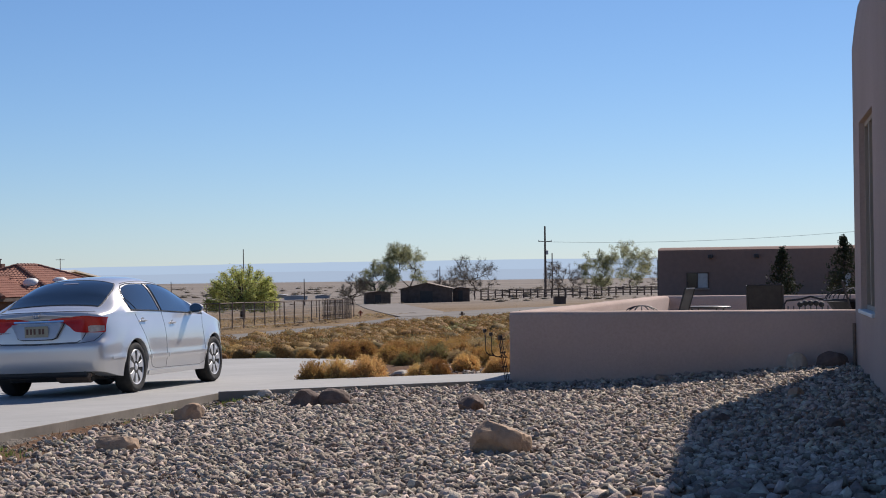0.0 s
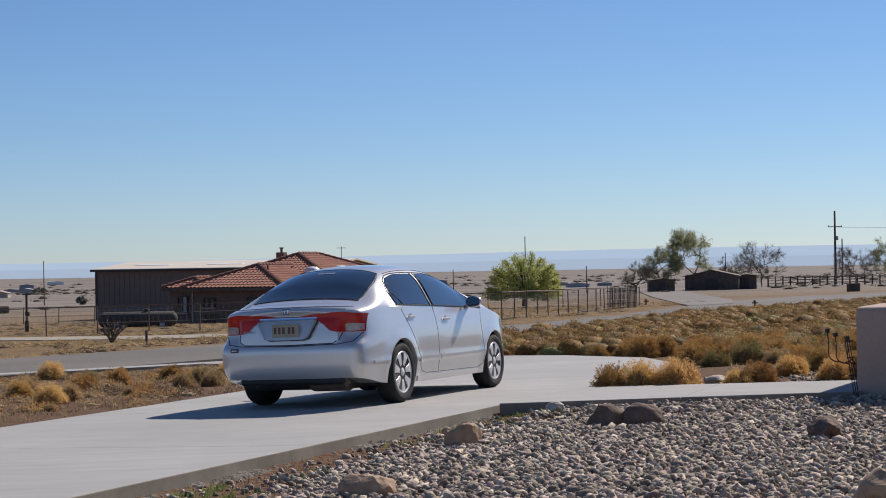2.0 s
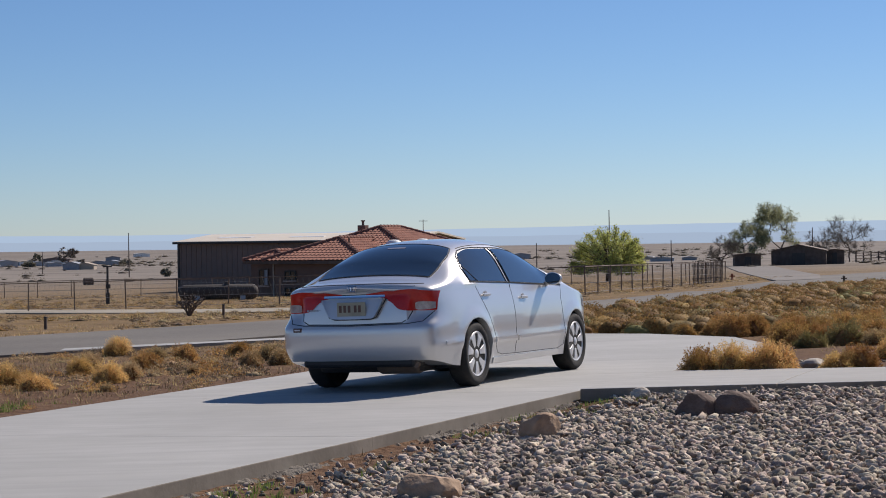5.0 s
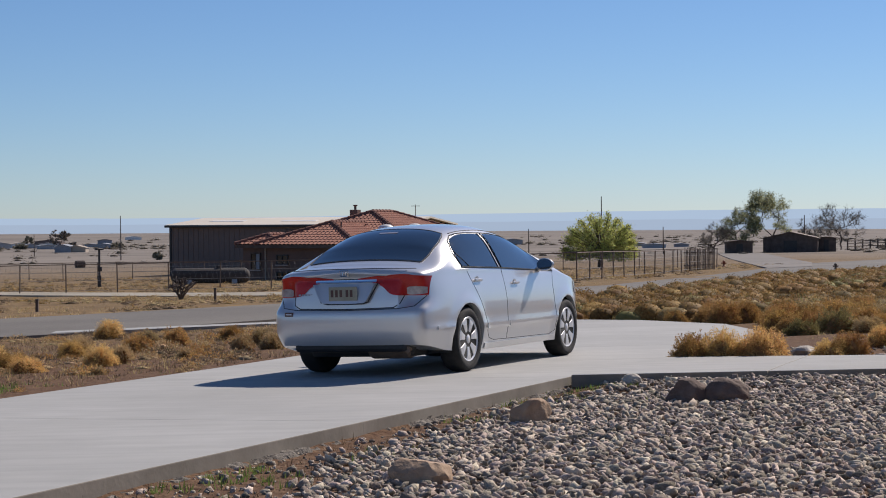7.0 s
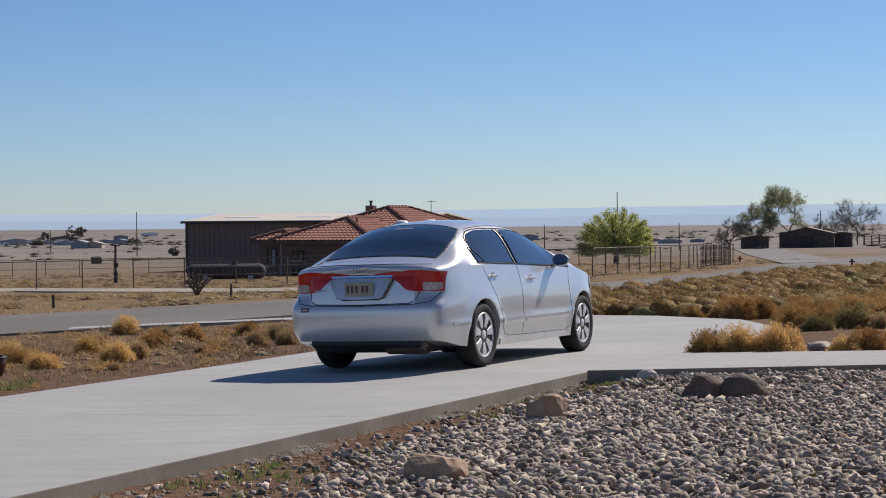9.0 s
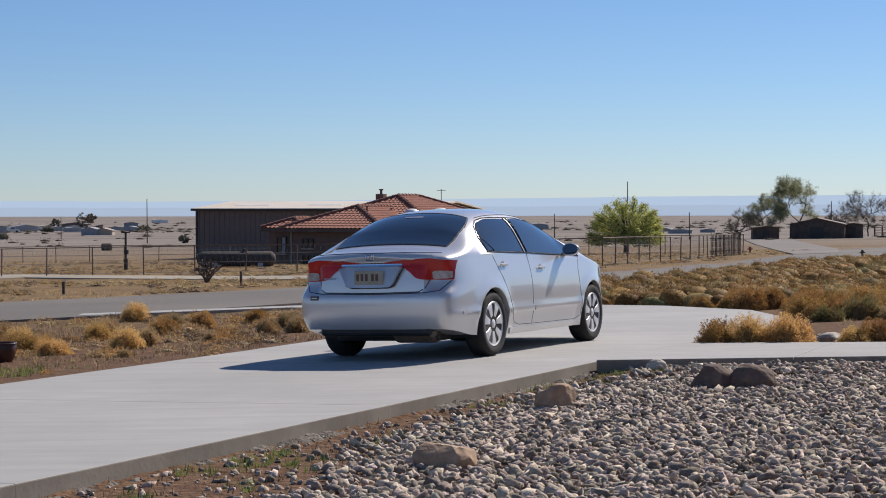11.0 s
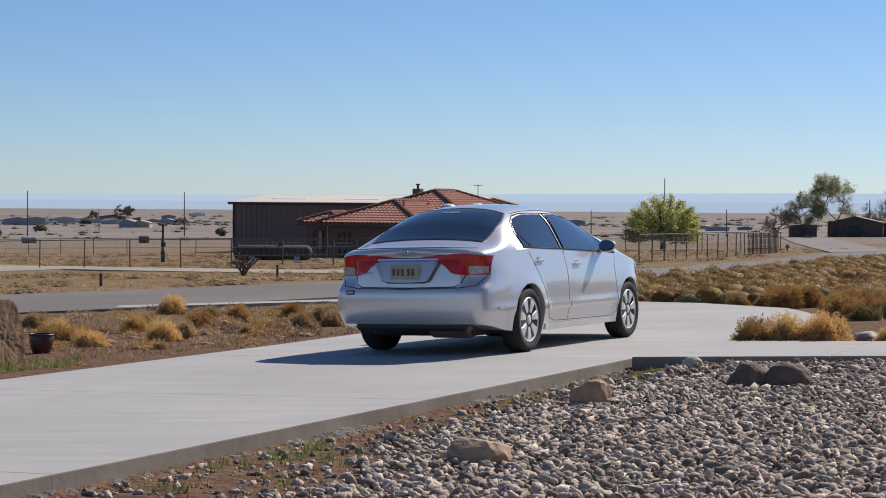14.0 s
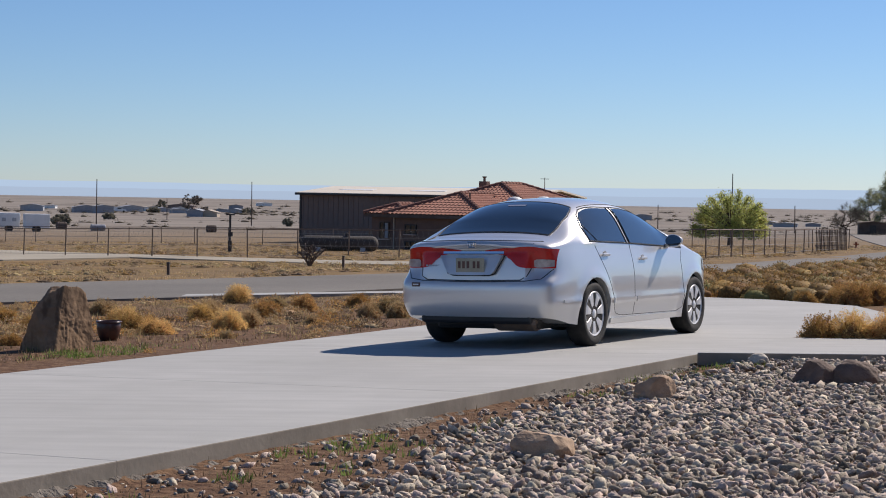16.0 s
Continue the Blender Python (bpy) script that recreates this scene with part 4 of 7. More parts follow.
    bent(b, [(-0.045, by, 1.012), (-0.037, by, 0.962), (0.037, by, 0.962), (0.045, by, 1.012), (-0.045, by, 1.012)], 0.006, 6)
    bent(b, [(-0.02, by, 1.004), (-0.014, by, 0.970)], 0.005, 6)
    bent(b, [(0.02, by, 1.004), (0.014, by, 0.970)], 0.005, 6)
    part("badge", b, M_CHROME, root, "plain chrome badge")
    b = bmesh.new()
    for k in range(5):
        box(b, -0.515 + k * 0.034, -0.490 + k * 0.034, ry(-0.45, 0.79) - 0.006, ry(-0.45, 0.79) + 0.004, 0.782, 0.797)
    part("model_lettering", b, M_GREYP, root, "small chrome lettering strip")
    line("bumper_seam", [(-0.78, 0.76), (-0.70, 0.665), (-0.55, 0.645), (0.0, 0.635), (0.55, 0.645), (0.70, 0.665), (0.78, 0.76)], "rear", 1, 0.005, M_SEAM, root, -0.001)
    b = solid(-0.655, -0.565, ry(-0.61, 0.61) - 0.012, ry(-0.61, 0.61) + 0.01, 0.585, 0.625, 0.003)
    part("sticker", b, M_INK, root, "small dark sticker with a pale bar")
    part("sticker_bar", solid(-0.640, -0.580, ry(-0.61, 0.61) - 0.015, ry(-0.61, 0.61) - 0.0125, 0.600, 0.612), M_WHITE, root)
    b = solid(-0.60, 0.60, -0.855, -0.60, 0.235, 0.345, 0.03)
    part("rear_valance", b, M_BLACKP, root, "black lower valance")
    b = solid(-0.56, 0.56, -0.62, 3.30, 0.175, 0.30, 0.04)
    part("underbody", b, M_BLACKP, root, "black underbody")
    b = bmesh.new()
    lathe(b, [(0.0, 0), (0.085, 0), (0.10, 0.03), (0.10, 0.42), (0.085, 0.45), (0.0, 0.45)], 18, m=pose(0.08, -0.55, 0.255, 0, 90, 0))
    rod(b, (0.52, -0.55, 0.26), (0.60, -0.83, 0.255), 0.028, 0.028, 10)
    part("exhaust", b, M_STEEL, root, "dark exhaust silencer and pipe")

    # wheels
    tyre, rim = None, None
    for x, s in WHEELS:
        w = new("wheel")
        w.parent = root
        w.matrix_local = pose(x + (0.01 if x > 0 else -0.01), s, 0.312, 0, 0, 0 if x > 0 else 180)
        if tyre is None:
            tyre = part("tyre", wheel_mesh_tyre(), M_TYRE, w, "black tyre", smooth=True)
            rim = part("rim", wheel_mesh_rim(), M_RIM, w, "silver seven-spoke wheel", smooth=True)
            rim.data.set_sharp_from_angle(angle=radians(40))
            spokes = [part("spoke", spoke_mesh(360 / 7 * k + 12), M_RIM, w) for k in range(7)]
            disc = part("brake_drum", lathe(bmesh.new(), [(0.0, -0.02), (0.19, -0.02), (0.19, 0.035), (0.0, 0.035)], 24, m=pose(0, 0, 0, 0, 90, 0)), M_BLACKP, w)
            made = [tyre, rim, disc] + spokes
        else:
            for o in made:
                q = o.copy()
                scene.collection.objects.link(q)
                q.parent = w
        # liner inside the arch
        b = bmesh.new()
        for k in range(25):
            a = radians(-20 + 220 * k / 24)
            for xx in (0.0, -0.24):
                b.verts.new((xx, 0.349 * math.cos(a), 0.349 * math.sin(a)))
        b.verts.ensure_lookup_table()
        for k in range(24):
            b.faces.new((b.verts[2 * k], b.verts[2 * k + 1], b.verts[2 * k + 3], b.verts[2 * k + 2]))
        ln = part("arch_liner", b, M_BLACKP, root)
        ln.matrix_local = pose((0.815 if x > 0 else -0.815), s, 0.315, 0, 0, 0 if x > 0 else 180)


car()


# ---- patio and house ----
U_WALL, V_WALL = Vector((-0.284, -0.959, 0)), Vector((0.959, -0.284, 0))
HOUSE_C = Vector((7.40, 15.5, 0))


def rounded_wall(name, a, b, thick, z0, z1, material, parent=None, label="", category="", crown=0.05, kind=""):
    """A hand-plastered wall from a to b: soft crown, slightly uneven faces."""
    a, b = Vector((a[0], a[1], 0)), Vector((b[0], b[1], 0))
    d = b - a
    n = max(6, int(d.length / 0.25))
    d.normalize()
    s = Vector((d.y, -d.x, 0))
    prof = [(-1, z0), (-1, z0 + (z1 - z0) * 0.33), (-1, z0 + (z1 - z0) * 0.66), (-1, z1 - crown), (-0.9, z1 - crown * 0.35), (-0.65, z1), (0.65, z1), (0.9, z1 - crown * 0.35), (1, z1 - crown), (1, z0 + (z1 - z0) * 0.66), (1, z0 + (z1 - z0) * 0.33), (1, z0)]
    bm = bmesh.new()
    rows = []
    for k in range(n + 1):
        p = a.lerp(b, k / n)
        row = []
        for w, z in prof:
            j = 0.006 * noise.noise((p.x * 1.7, p.y * 1.7, z * 2 + w))
            q = p + s * (w * thick / 2 + j)
            row.append(bm.verts.new((q.x, q.y, z + (j if z > z0 + 0.1 else 0))))
        rows.append(row)
    for r0, r1 in zip(rows, rows[1:]):
        for k in range(len(prof)):
            bm.faces.new((r0[k - 1], r0[k], r1[k], r1[k - 1]))
    bm.faces.new(rows[0])
    bm.faces.new(rows[-1][::-1])
    bmesh.ops.recalc_face_normals(bm, faces=bm.faces)
    ob = part(name, bm, material, parent, label, smooth=True)
    ob.data.set_sharp_from_angle(angle=radians(50))
    if category:
        tagged(ob, label, category, kind=kind)
    return ob


def patio():
    rounded_wall("patio_wall", (3.58, 17.18), (7.62, 15.54), 0.30, -0.25, 0.945, M_STUCCO, None, "low tan stucco patio wall with a soft crown", "wall")
    rounded_wall("patio_wall", (3.72, 17.35), (8.32, 28.75), 0.30, -0.25, 0.94, M_STUCCO, None, "low tan stucco side wall of the patio", "wall")
    rounded_wall("patio_wall", (8.30, 28.98), (17.5, 25.2), 0.30, -0.25, 0.935, M_STUCCO, None, "low tan stucco far wall of the patio", "wall")
    bm = bmesh.new()
    pts = [(3.9, 17.3), (8.4, 28.7), (17.3, 25.0), (12.6, 13.7)]
    f = bm.faces.new([bm.verts.new((x, y, gz(x, y) + 0.03)) for x, y in pts])
    out = bmesh.ops.extrude_face_region(bm, geom=[f])
    bmesh.ops.translate(bm, vec=(0, 0, -0.3), verts=[v for v in out["geom"] if isinstance(v, bmesh.types.BMVert)])
    bmesh.ops.recalc_face_normals(bm, faces=bm.faces)
    tagged(part("patio_floor", bm, M_CONC), "grey concrete patio floor", "floor", kind="structure")


def house():
    """The big stucco house: one long face by the stone bed, with a rounded parapet."""
    L, W = 9.0, 11.0

    def outline(inset):
        c = HOUSE_C + (U_WALL + V_WALL) * inset
        l, w = L - 2 * inset, W - 2 * inset
        pts = []
        r = 0.12
        base = [(0, 0), (l, 0), (l, w), (0, w)]
        for i, (p, q) in enumerate(base):
            du, dv = (1 if p == 0 else -1), (1 if q == 0 else -1)
            arc = []
            for k in range(5):
                a = math.pi / 2 * k / 4
                arc.append((p + du * r * (1 - math.cos(a)), q + dv * r * (1 - math.sin(a))))
            pts += arc if i in (0, 2) else arc[::-1]
        return [c + U_WALL * p + V_WALL * q for p, q in pts]

    bm = bmesh.new()
    rows = []
    for inset, z in ((0.0, -0.3), (0.0, 1.0), (0.0, 2.6), (0.0, 4.0), (0.03, 4.25), (0.07, 4.5), (0.13, 4.62), (0.28, 4.68), (0.5, 4.70)):
        rows.append([bm.verts.new((p.x, p.y, z)) for p in outline(inset)])
    n = len(rows[0])
    for a, b in zip(rows, rows[1:]):
        for k in range(n):
            bm.faces.new((a[k - 1], a[k], b[k], b[k - 1]))
    bm.faces.new(rows[-1])
    bm.faces.new(rows[0][::-1])
    bmesh.ops.recalc_face_normals(bm, faces=bm.faces)
    frame_m = Matrix(((U_WALL.x, V_WALL.x, 0, HOUSE_C.x), (U_WALL.y, V_WALL.y, 0, HOUSE_C.y), (0, 0, 1, 0), (0, 0, 0, 1)))
    hole = bmesh.new()
    box(hole, 1.25, 3.45, -0.3, 0.22, 0.98, 3.05)
    bmesh.ops.transform(hole, matrix=frame_m, verts=hole.verts)
    bmesh.ops.recalc_face_normals(hole, faces=hole.faces)
    bm = cut_round(bm, [hole])
    w = part("wall_house", bm, M_STUCCO, None, smooth=True)
    w.data.set_sharp_from_angle(angle=radians(40))
    tagged(w, "tall tan stucco house wall with a rounded parapet", "wall", kind="structure")
    win = tagged(new("window_1"), "tall three-light window with pale frames in the stucco wall", "window", kind="structure")
    win.matrix_world = frame_m
    for k in range(3):
        u0 = 1.25 + k * 0.7333
        part("pane", solid(u0 + 0.05, u0 + 0.683, 0.10, 0.115, 1.03, 3.0), M_DARK, win)
        b = bmesh.new()
        for q in ((u0, u0 + 0.05, 0.98, 3.05), (u0 + 0.683, u0 + 0.733, 0.98, 3.05), (u0 + 0.05, u0 + 0.683, 0.98, 1.03), (u0 + 0.05, u0 + 0.683, 3.0, 3.05)):
            box(b, q[0], q[1], 0.06, 0.14, q[2], q[3])
        part("window_frame", b, M_TANP, win, "pale window frame")
    part("window_sill", solid(1.22, 3.48, -0.035, 0.06, 0.94, 0.982, 0.006), M_WHITE, win, "white window sill")
    b = bmesh.new()
    rod(b, HOUSE_C + U_WALL * 0.35 - V_WALL * 0.03 + Vector((0, 0, 0.2)), HOUSE_C + U_WALL * 0.35 - V_WALL * 0.03 + Vector((0, 0, 0.80)), 0.022, 0.022, 8)
    tagged(part("conduit_pipe", b, M_STEEL), "thin dark pipe on the house wall", "pipe")


patio()
house()


# ---- patio furniture ----
def sling_chair(x, y, turn, label, group="patio furniture"):
    root = empty("patio_chair", pose(x, y, gz(x, y) + 0.03, 0, 0, turn), label, "chair", group)
    for sx in (-0.27, 0.27):
        b = bmesh.new()
        bent(b, [(sx, -0.28, 0.0), (sx, -0.24, 0.40), (sx, 0.20, 0.37), (sx, 0.40, 1.04)], 0.016, 6)
        part("frame_side", b, M_IRON, root)
        b = bmesh.new()
        bent(b, [(sx, 0.30, 0.0), (sx, 0.05, 0.60), (sx, -0.30, 0.62), (sx, -0.30, 0.58)], 0.014, 6)
        part("armrest", b, M_IRON, root)
    for z, yy in ((1.04, 0.40), (0.37, 0.20), (0.40, -0.24)):
        part("crossbar", rod(bmesh.new(), (-0.27, yy, z), (0.27, yy, z), 0.014), M_IRON, root)
    b = solid(-0.255, 0.255, -0.004, 0.004, 0.0, 0.67, 0.002, m=pose(0, 0.205, 0.385, -16.5, 0, 0))
    part("backrest", b, M_IRON, root, "dark woven sling back")
    b = bmesh.new()
    box(b, -0.255, 0.255, -0.24, 0.20, 0.378, 0.388)
    part("seat", b, M_IRON, root, "dark woven sling seat")
    return root


def bench(x, y, turn):
    root = empty("patio_bench", pose(x, y, gz(x, y) + 0.03, 0, 0, turn), "black iron bench with a scrolled back on the patio", "bench", "patio furniture")
    b = bmesh.new()
    bent(b, [(-0.40, 0.2, 0.0), (-0.40, 0.2, 0.72), (-0.36, 0.2, 0.78), (-0.15, 0.2, 0.80), (0, 0.2, 0.84), (0.15, 0.2, 0.80), (0.36, 0.2, 0.78), (0.40, 0.2, 0.72), (0.40, 0.2, 0.0)], 0.017, 6)
    part("back_frame", b, M_IRON, root)
    for k in range(5):
        b = bmesh.new()
        bmesh.ops.create_icosphere(b, subdivisions=2, radius=0.045, matrix=pose(-0.16 + 0.08 * k, 0.2, 0.72 + (0.02 if k in (1, 2, 3) else 0)))
        part("scroll", b, M_IRON, root)
    for k in range(9):
        part("bar", rod(bmesh.new(), (-0.34 + 0.085 * k, 0.2, 0.42), (-0.34 + 0.085 * k, 0.2, 0.70), 0.008), M_IRON, root)
    b = solid(-0.42, 0.42, -0.25, 0.2, 0.40, 0.43, 0.01)
    part("seat", b, M_IRON, root)
    for sx in (-0.40, 0.40):
        b = bmesh.new()
        bent(b, [(sx, -0.25, 0), (sx, -0.25, 0.60), (sx, 0.2, 0.62)], 0.016, 6)
        part("armrest", b, M_IRON, root)


def round_table(x, y):
    root = empty("patio_table", pose(x, y, gz(x, y) + 0.03), "round black iron table on splayed legs", "table", "patio furniture")
    b = lathe(bmesh.new(), [(0.0, 0.70), (0.36, 0.70), (0.375, 0.71), (0.375, 0.725), (0.36, 0.735), (0.0, 0.735)], 28)
    part("tabletop", b, M_IRON, root)
    for k in range(4):
        a = math.pi / 4 + math.pi / 2 * k
        b = bmesh.new()
        bent(b, [(0.30 * math.cos(a), 0.30 * math.sin(a), 0.70), (0.16 * math.cos(a), 0.16 * math.sin(a), 0.38), (0.34 * math.cos(a), 0.34 * math.sin(a), 0.0)], 0.012, 6)
        part("leg", b, M_IRON, root)


def fire_bowl(x, y, r, h, label):
    root = empty("fire_bowl", pose(x, y, gz(x, y) + 0.03), label, "fire bowl", "patio furniture")
    b = bmesh.new()
    for k in range(7):
        a = math.pi * k / 7
        pts = [(r * math.cos(t) * math.cos(a), r * math.cos(t) * math.sin(a), h - 0.18 + 0.18 * math.sin(t)) for t in np.linspace(0, math.pi, 9)]
        bent(b, pts, 0.008, 5)
    part("dome", b, M_IRON, root, "wire mesh dome")
    ring = [(r * math.cos(t), r * math.sin(t), h - 0.18) for t in np.linspace(0, 2 * math.pi, 25)]
    part("rim", bent(bmesh.new(), ring, 0.016, 6), M_IRON, root)
    b = lathe(bmesh.new(), [(0.05, h - 0.42), (r * 0.6, h - 0.38), (r * 0.92, h - 0.2), (r * 0.9, h - 0.2), (r * 0.55, h - 0.36), (0.0, h - 0.40)], 24)
    part("bowl", b, M_IRON, root)
    for k in range(3):
        a = 2 * math.pi * k / 3
        part("leg", rod(bmesh.new(), (r * 0.7 * math.cos(a), r * 0.7 * math.sin(a), h - 0.35), (r * 0.8 * math.cos(a), r * 0.8 * math.sin(a), 0), 0.012), M_IRON, root)


sling_chair(6.95, 22.9, -120, "black metal sling chair seen edge-on, tilted back")
sling_chair(8.45, 22.45, 160, "black metal sling chair with a high woven back")
bench(8.95, 21.75, 158)
round_table(7.85, 23.7)
fire_bowl(6.25, 21.55, 0.30, 0.80, "low black wire-domed fire bowl on the patio")
fire_bowl(9.20, 20.6, 0.42, 0.95, "wide black wire-domed fire bowl beside the house")
sling_chair(9.25, 20.0, 70, "low black metal chair close to the house wall")


def garden_lamp():
    """Leaning wrought-iron stake with a scrolled candle bracket, by the end of the patio wall."""
    x, y = 3.44, 16.70
    root = empty("garden_ornament", pose(x, y, ground_z(x, y), 0, -5, 0), "rusty wrought-iron candle stake leaning beside the patio wall", "garden ornament")
    root.scale = (0.6, 0.6, 0.8)
    for dx in (-0.035, 0.0, 0.035):
        b = bmesh.new()
        bent(b, [(dx, 0, 0), (dx - 0.02, 0, 0.35), (dx - 0.05, 0.01, 0.62), (dx - 0.06, 0, 0.80)], 0.009, 6)
        part("stem", b, M_IRON, root)
    for z in (0.05, 0.30, 0.52, 0.72):
        part("tie", solid(-0.09, 0.03, -0.012, 0.012, z, z + 0.018), M_IRON, root)
    for k, (x0, top) in enumerate(((-0.36, 0.86), (-0.24, 0.80), (-0.06, 0.74))):
        b = bmesh.new()
        pts = [(-0.05, 0, 0.45 + 0.04 * k)]
        pts += [(x0 + 0.13 * (1 - math.sin(t)) - 0.02, 0, 0.60 - 0.10 * math.cos(t) - 0.03 * k) for t in np.linspace(0, math.pi / 2, 7)]
        pts += [(x0, 0, top - 0.1), (x0, 0, top)]
        bent(b, pts, 0.009, 6)
        arm = part("arm", b, M_IRON, root)
        part("candle_cup", lathe(bmesh.new(), [(0.0, top), (0.035, top), (0.042, top + 0.05), (0.03, top + 0.05), (0.0, top + 0.012)], 14, m=pose(x0, 0, 0)), M_IRON, arm)


garden_lamp()


# ---- rocks ----
def lump(name, x, y, size, material, label, seed, turn=0.0, flat=0.0, sharp=0.35, sink=0.25, group="yard rocks", z=None, category="rock", faces=11):
    """A weathered rock: a noisy ball cut by flat planes, bedded in the ground."""
    rng = random.Random(seed)
    b = bmesh.new()
    bmesh.ops.create_icosphere(b, subdivisions=4, radius=1.0)
    planes = []
    for _ in range(faces):
        d = Vector((rng.gauss(0, 1), rng.gauss(0, 1), rng.gauss(0, 0.7))).normalized()
        planes.append((d, rng.uniform(0.56, 0.82)))
    for v in b.verts:
        p = v.co.copy()
        for d, h in planes:
            k = p.dot(d) - h
            if k > 0:
                p -= d * k * (1 - sharp * 0.3)
        p *= 1 + 0.10 * noise.noise(p * 2.1 + Vector((seed, 0, 0))) + 0.04 * noise.noise(p * 7 + Vector((0, seed, 0)))
        v.co = Vector((p.x * size[0] / 2, p.y * size[1] / 2, p.z * size[2] / 2))
    zz = (ground_z(x, y) if z is None else z) + size[2] * (0.5 - sink) * 0.82
    ob = part(name, b, material, smooth=True)
    ob.data.set_sharp_from_angle(angle=radians(24))
    ob.matrix_world = pose(x, y, zz, 0, 0, turn)
    return tagged(ob, label, category, group)


lump("rock", -0.36, 13.85, (0.42, 0.32, 0.30), M_ROCK2, "angular split tan rock at the rim of the stone bed", 3, 20, sharp=0.0, faces=16)
lump("rock", 0.90, 15.3, (0.40, 0.32, 0.30), M_ROCK, "dark brown half of a split rock in the gravel", 11, 10, sharp=0.0, faces=3)
lump("rock", 1.21, 15.3, (0.44, 0.32, 0.30), M_ROCK, "dark brown larger half of a split rock in the gravel", 14, -20, sharp=0.0, faces=3)
lump("rock", 2.51, 13.3, (0.31, 0.28, 0.30), M_ROCK, "rounded reddish-brown rock on the gravel", 21, 40)
lump("rock", 2.10, 8.6, (0.46, 0.42, 0.42), M_ROCK2, "large rounded buff rock on the gravel", 8, 0, faces=3)
lump("rock", -0.90, 10.45, (0.38, 0.34, 0.26), M_ROCK2, "flat-topped orange-tan rock on the gravel", 31, 15, faces=8)
lump("rock", 0.50, 17.0 - 0.18, (0.18, 0.16, 0.13), M_ROCK3, "smooth pale round stone by the path", 5, 0, faces=1)
lump("rock", 7.05, 15.35, (0.46, 0.34, 0.28), M_ROCK, "dark rock in the shade by the patio wall", 17, 0)
lump("rock", 6.68, 15.5, (0.26, 0.22, 0.34), M_ROCK3, "pale upright rock by the patio wall", 18, 0)
lump("rock", 2.55, 20.6, (0.34, 0.3, 0.16), M_ROCK3, "low pale rock among the brush", 19, 0, faces=6)
lump("rock", 3.15, 21.2, (0.5, 0.4, 0.22), M_ROCK2, "low tan rock among the brush", 23, 30, faces=6)
for k, (x, y, s) in enumerate(((5.2, 16.1, 0.2), (4.4, 10.6, 0.22), (5.6, 12.2, 0.25), (4.9, 9.0, 0.24), (3.9, 12.6, 0.14), (0.8, 11.2, 0.13), (1.6, 12.1, 0.12))):
    lump("rock", x, y, (s, s * 0.8, s * 0.6), M_ROCK if k % 2 else M_ROCK2, "small brown rock lying in the gravel", 40 + k, 30 * k)


def boulder():
    """The tall leaning block of sandstone across the drive: one ridge forwards, a long slope to one side, a broken top."""
    x, y = -6.58, 17.95
    hull = bmesh.new()
    for p in ((-0.40, 0.12, -0.12), (-0.03, -0.32, -0.12), (0.385, 0.16, -0.12), (0.30, 0.42, -0.12), (-0.22, 0.36, -0.12), (-0.215, -0.10, 0.45), (0.372, 0.165, 0.30),
              (-0.07, -0.03, 0.585), (0.08, 0.0, 0.665), (0.22, 0.10, 0.65), (0.30, 0.15, 0.57), (0.24, 0.26, 0.62), (-0.06, 0.18, 0.64)):
        hull.verts.new(p)
    bmesh.ops.convex_hull(hull, input=list(hull.verts))
    hull.faces.ensure_lookup_table()
    mid = Vector((0.03, 0.05, 0.25))
    planes = []
    for f in hull.faces:
        n = f.normal.copy()
        h = n.dot(f.verts[0].co - mid)
        planes.append((n, h) if h > 0 else (-n, -h))
    hull.free()
    b = bmesh.new()
    bmesh.ops.create_icosphere(b, subdivisions=6, radius=1.0)
    for v in b.verts:
        d = v.co.normalized()
        r = min(h / n.dot(d) for n, h in planes if n.dot(d) > 1e-4)
        p = mid + d * r
        k = p.x * 0.97 - 0.2 * p.z
        groove = abs(noise.noise((k * 15, p.y * 15, p.z * 1.1)))
        p += Vector((d.x, d.y, 0)) * (0.009 * groove + 0.012 * noise.noise((p.x * 4, p.y * 4, p.z * 3)) - 0.004)
        p += d * (0.010 * noise.noise(p * 9) + 0.007 * noise.noise(p * 30))
        v.co = p
    ob = part("boulder", b, M_BOULDER, smooth=True)
    ob.data.set_sharp_from_angle(angle=radians(22))
    ob.matrix_world = pose(x, y, ground_z(x, y), 0, 0, 20)
    tagged(ob, "tall leaning block of streaked tan sandstone standing beside the drive", "boulder")


boulder()


def pot():
    x, y = -6.62, 19.75
    root = empty("plant_pot", pose(x, y, ground_z(x, y)), "dark glazed round plant pot behind the boulder", "plant pot")
    root.scale = (0.75, 0.75, 0.75)
    part("vessel", lathe(bmesh.new(), [(0.0, 0.0), (0.12, 0.0), (0.155, 0.07), (0.178, 0.165), (0.182, 0.265), (0.172, 0.28), (0.165, 0.25), (0.158, 0.225), (0.0, 0.22)], 28), M_CLAY, root, smooth=True)
    ring = [(0.182 * math.cos(t), 0.182 * math.sin(t), 0.28) for t in np.linspace(0, 2 * math.pi, 29)]
    part("rim", bent(bmesh.new(), ring, 0.015, 8), M_CLAY, root, "thick rolled rim", smooth=True)
    part("soil", lathe(bmesh.new(), [(0.0, 0.228), (0.158, 0.228)], 20), M_GROUND, root)


pot()


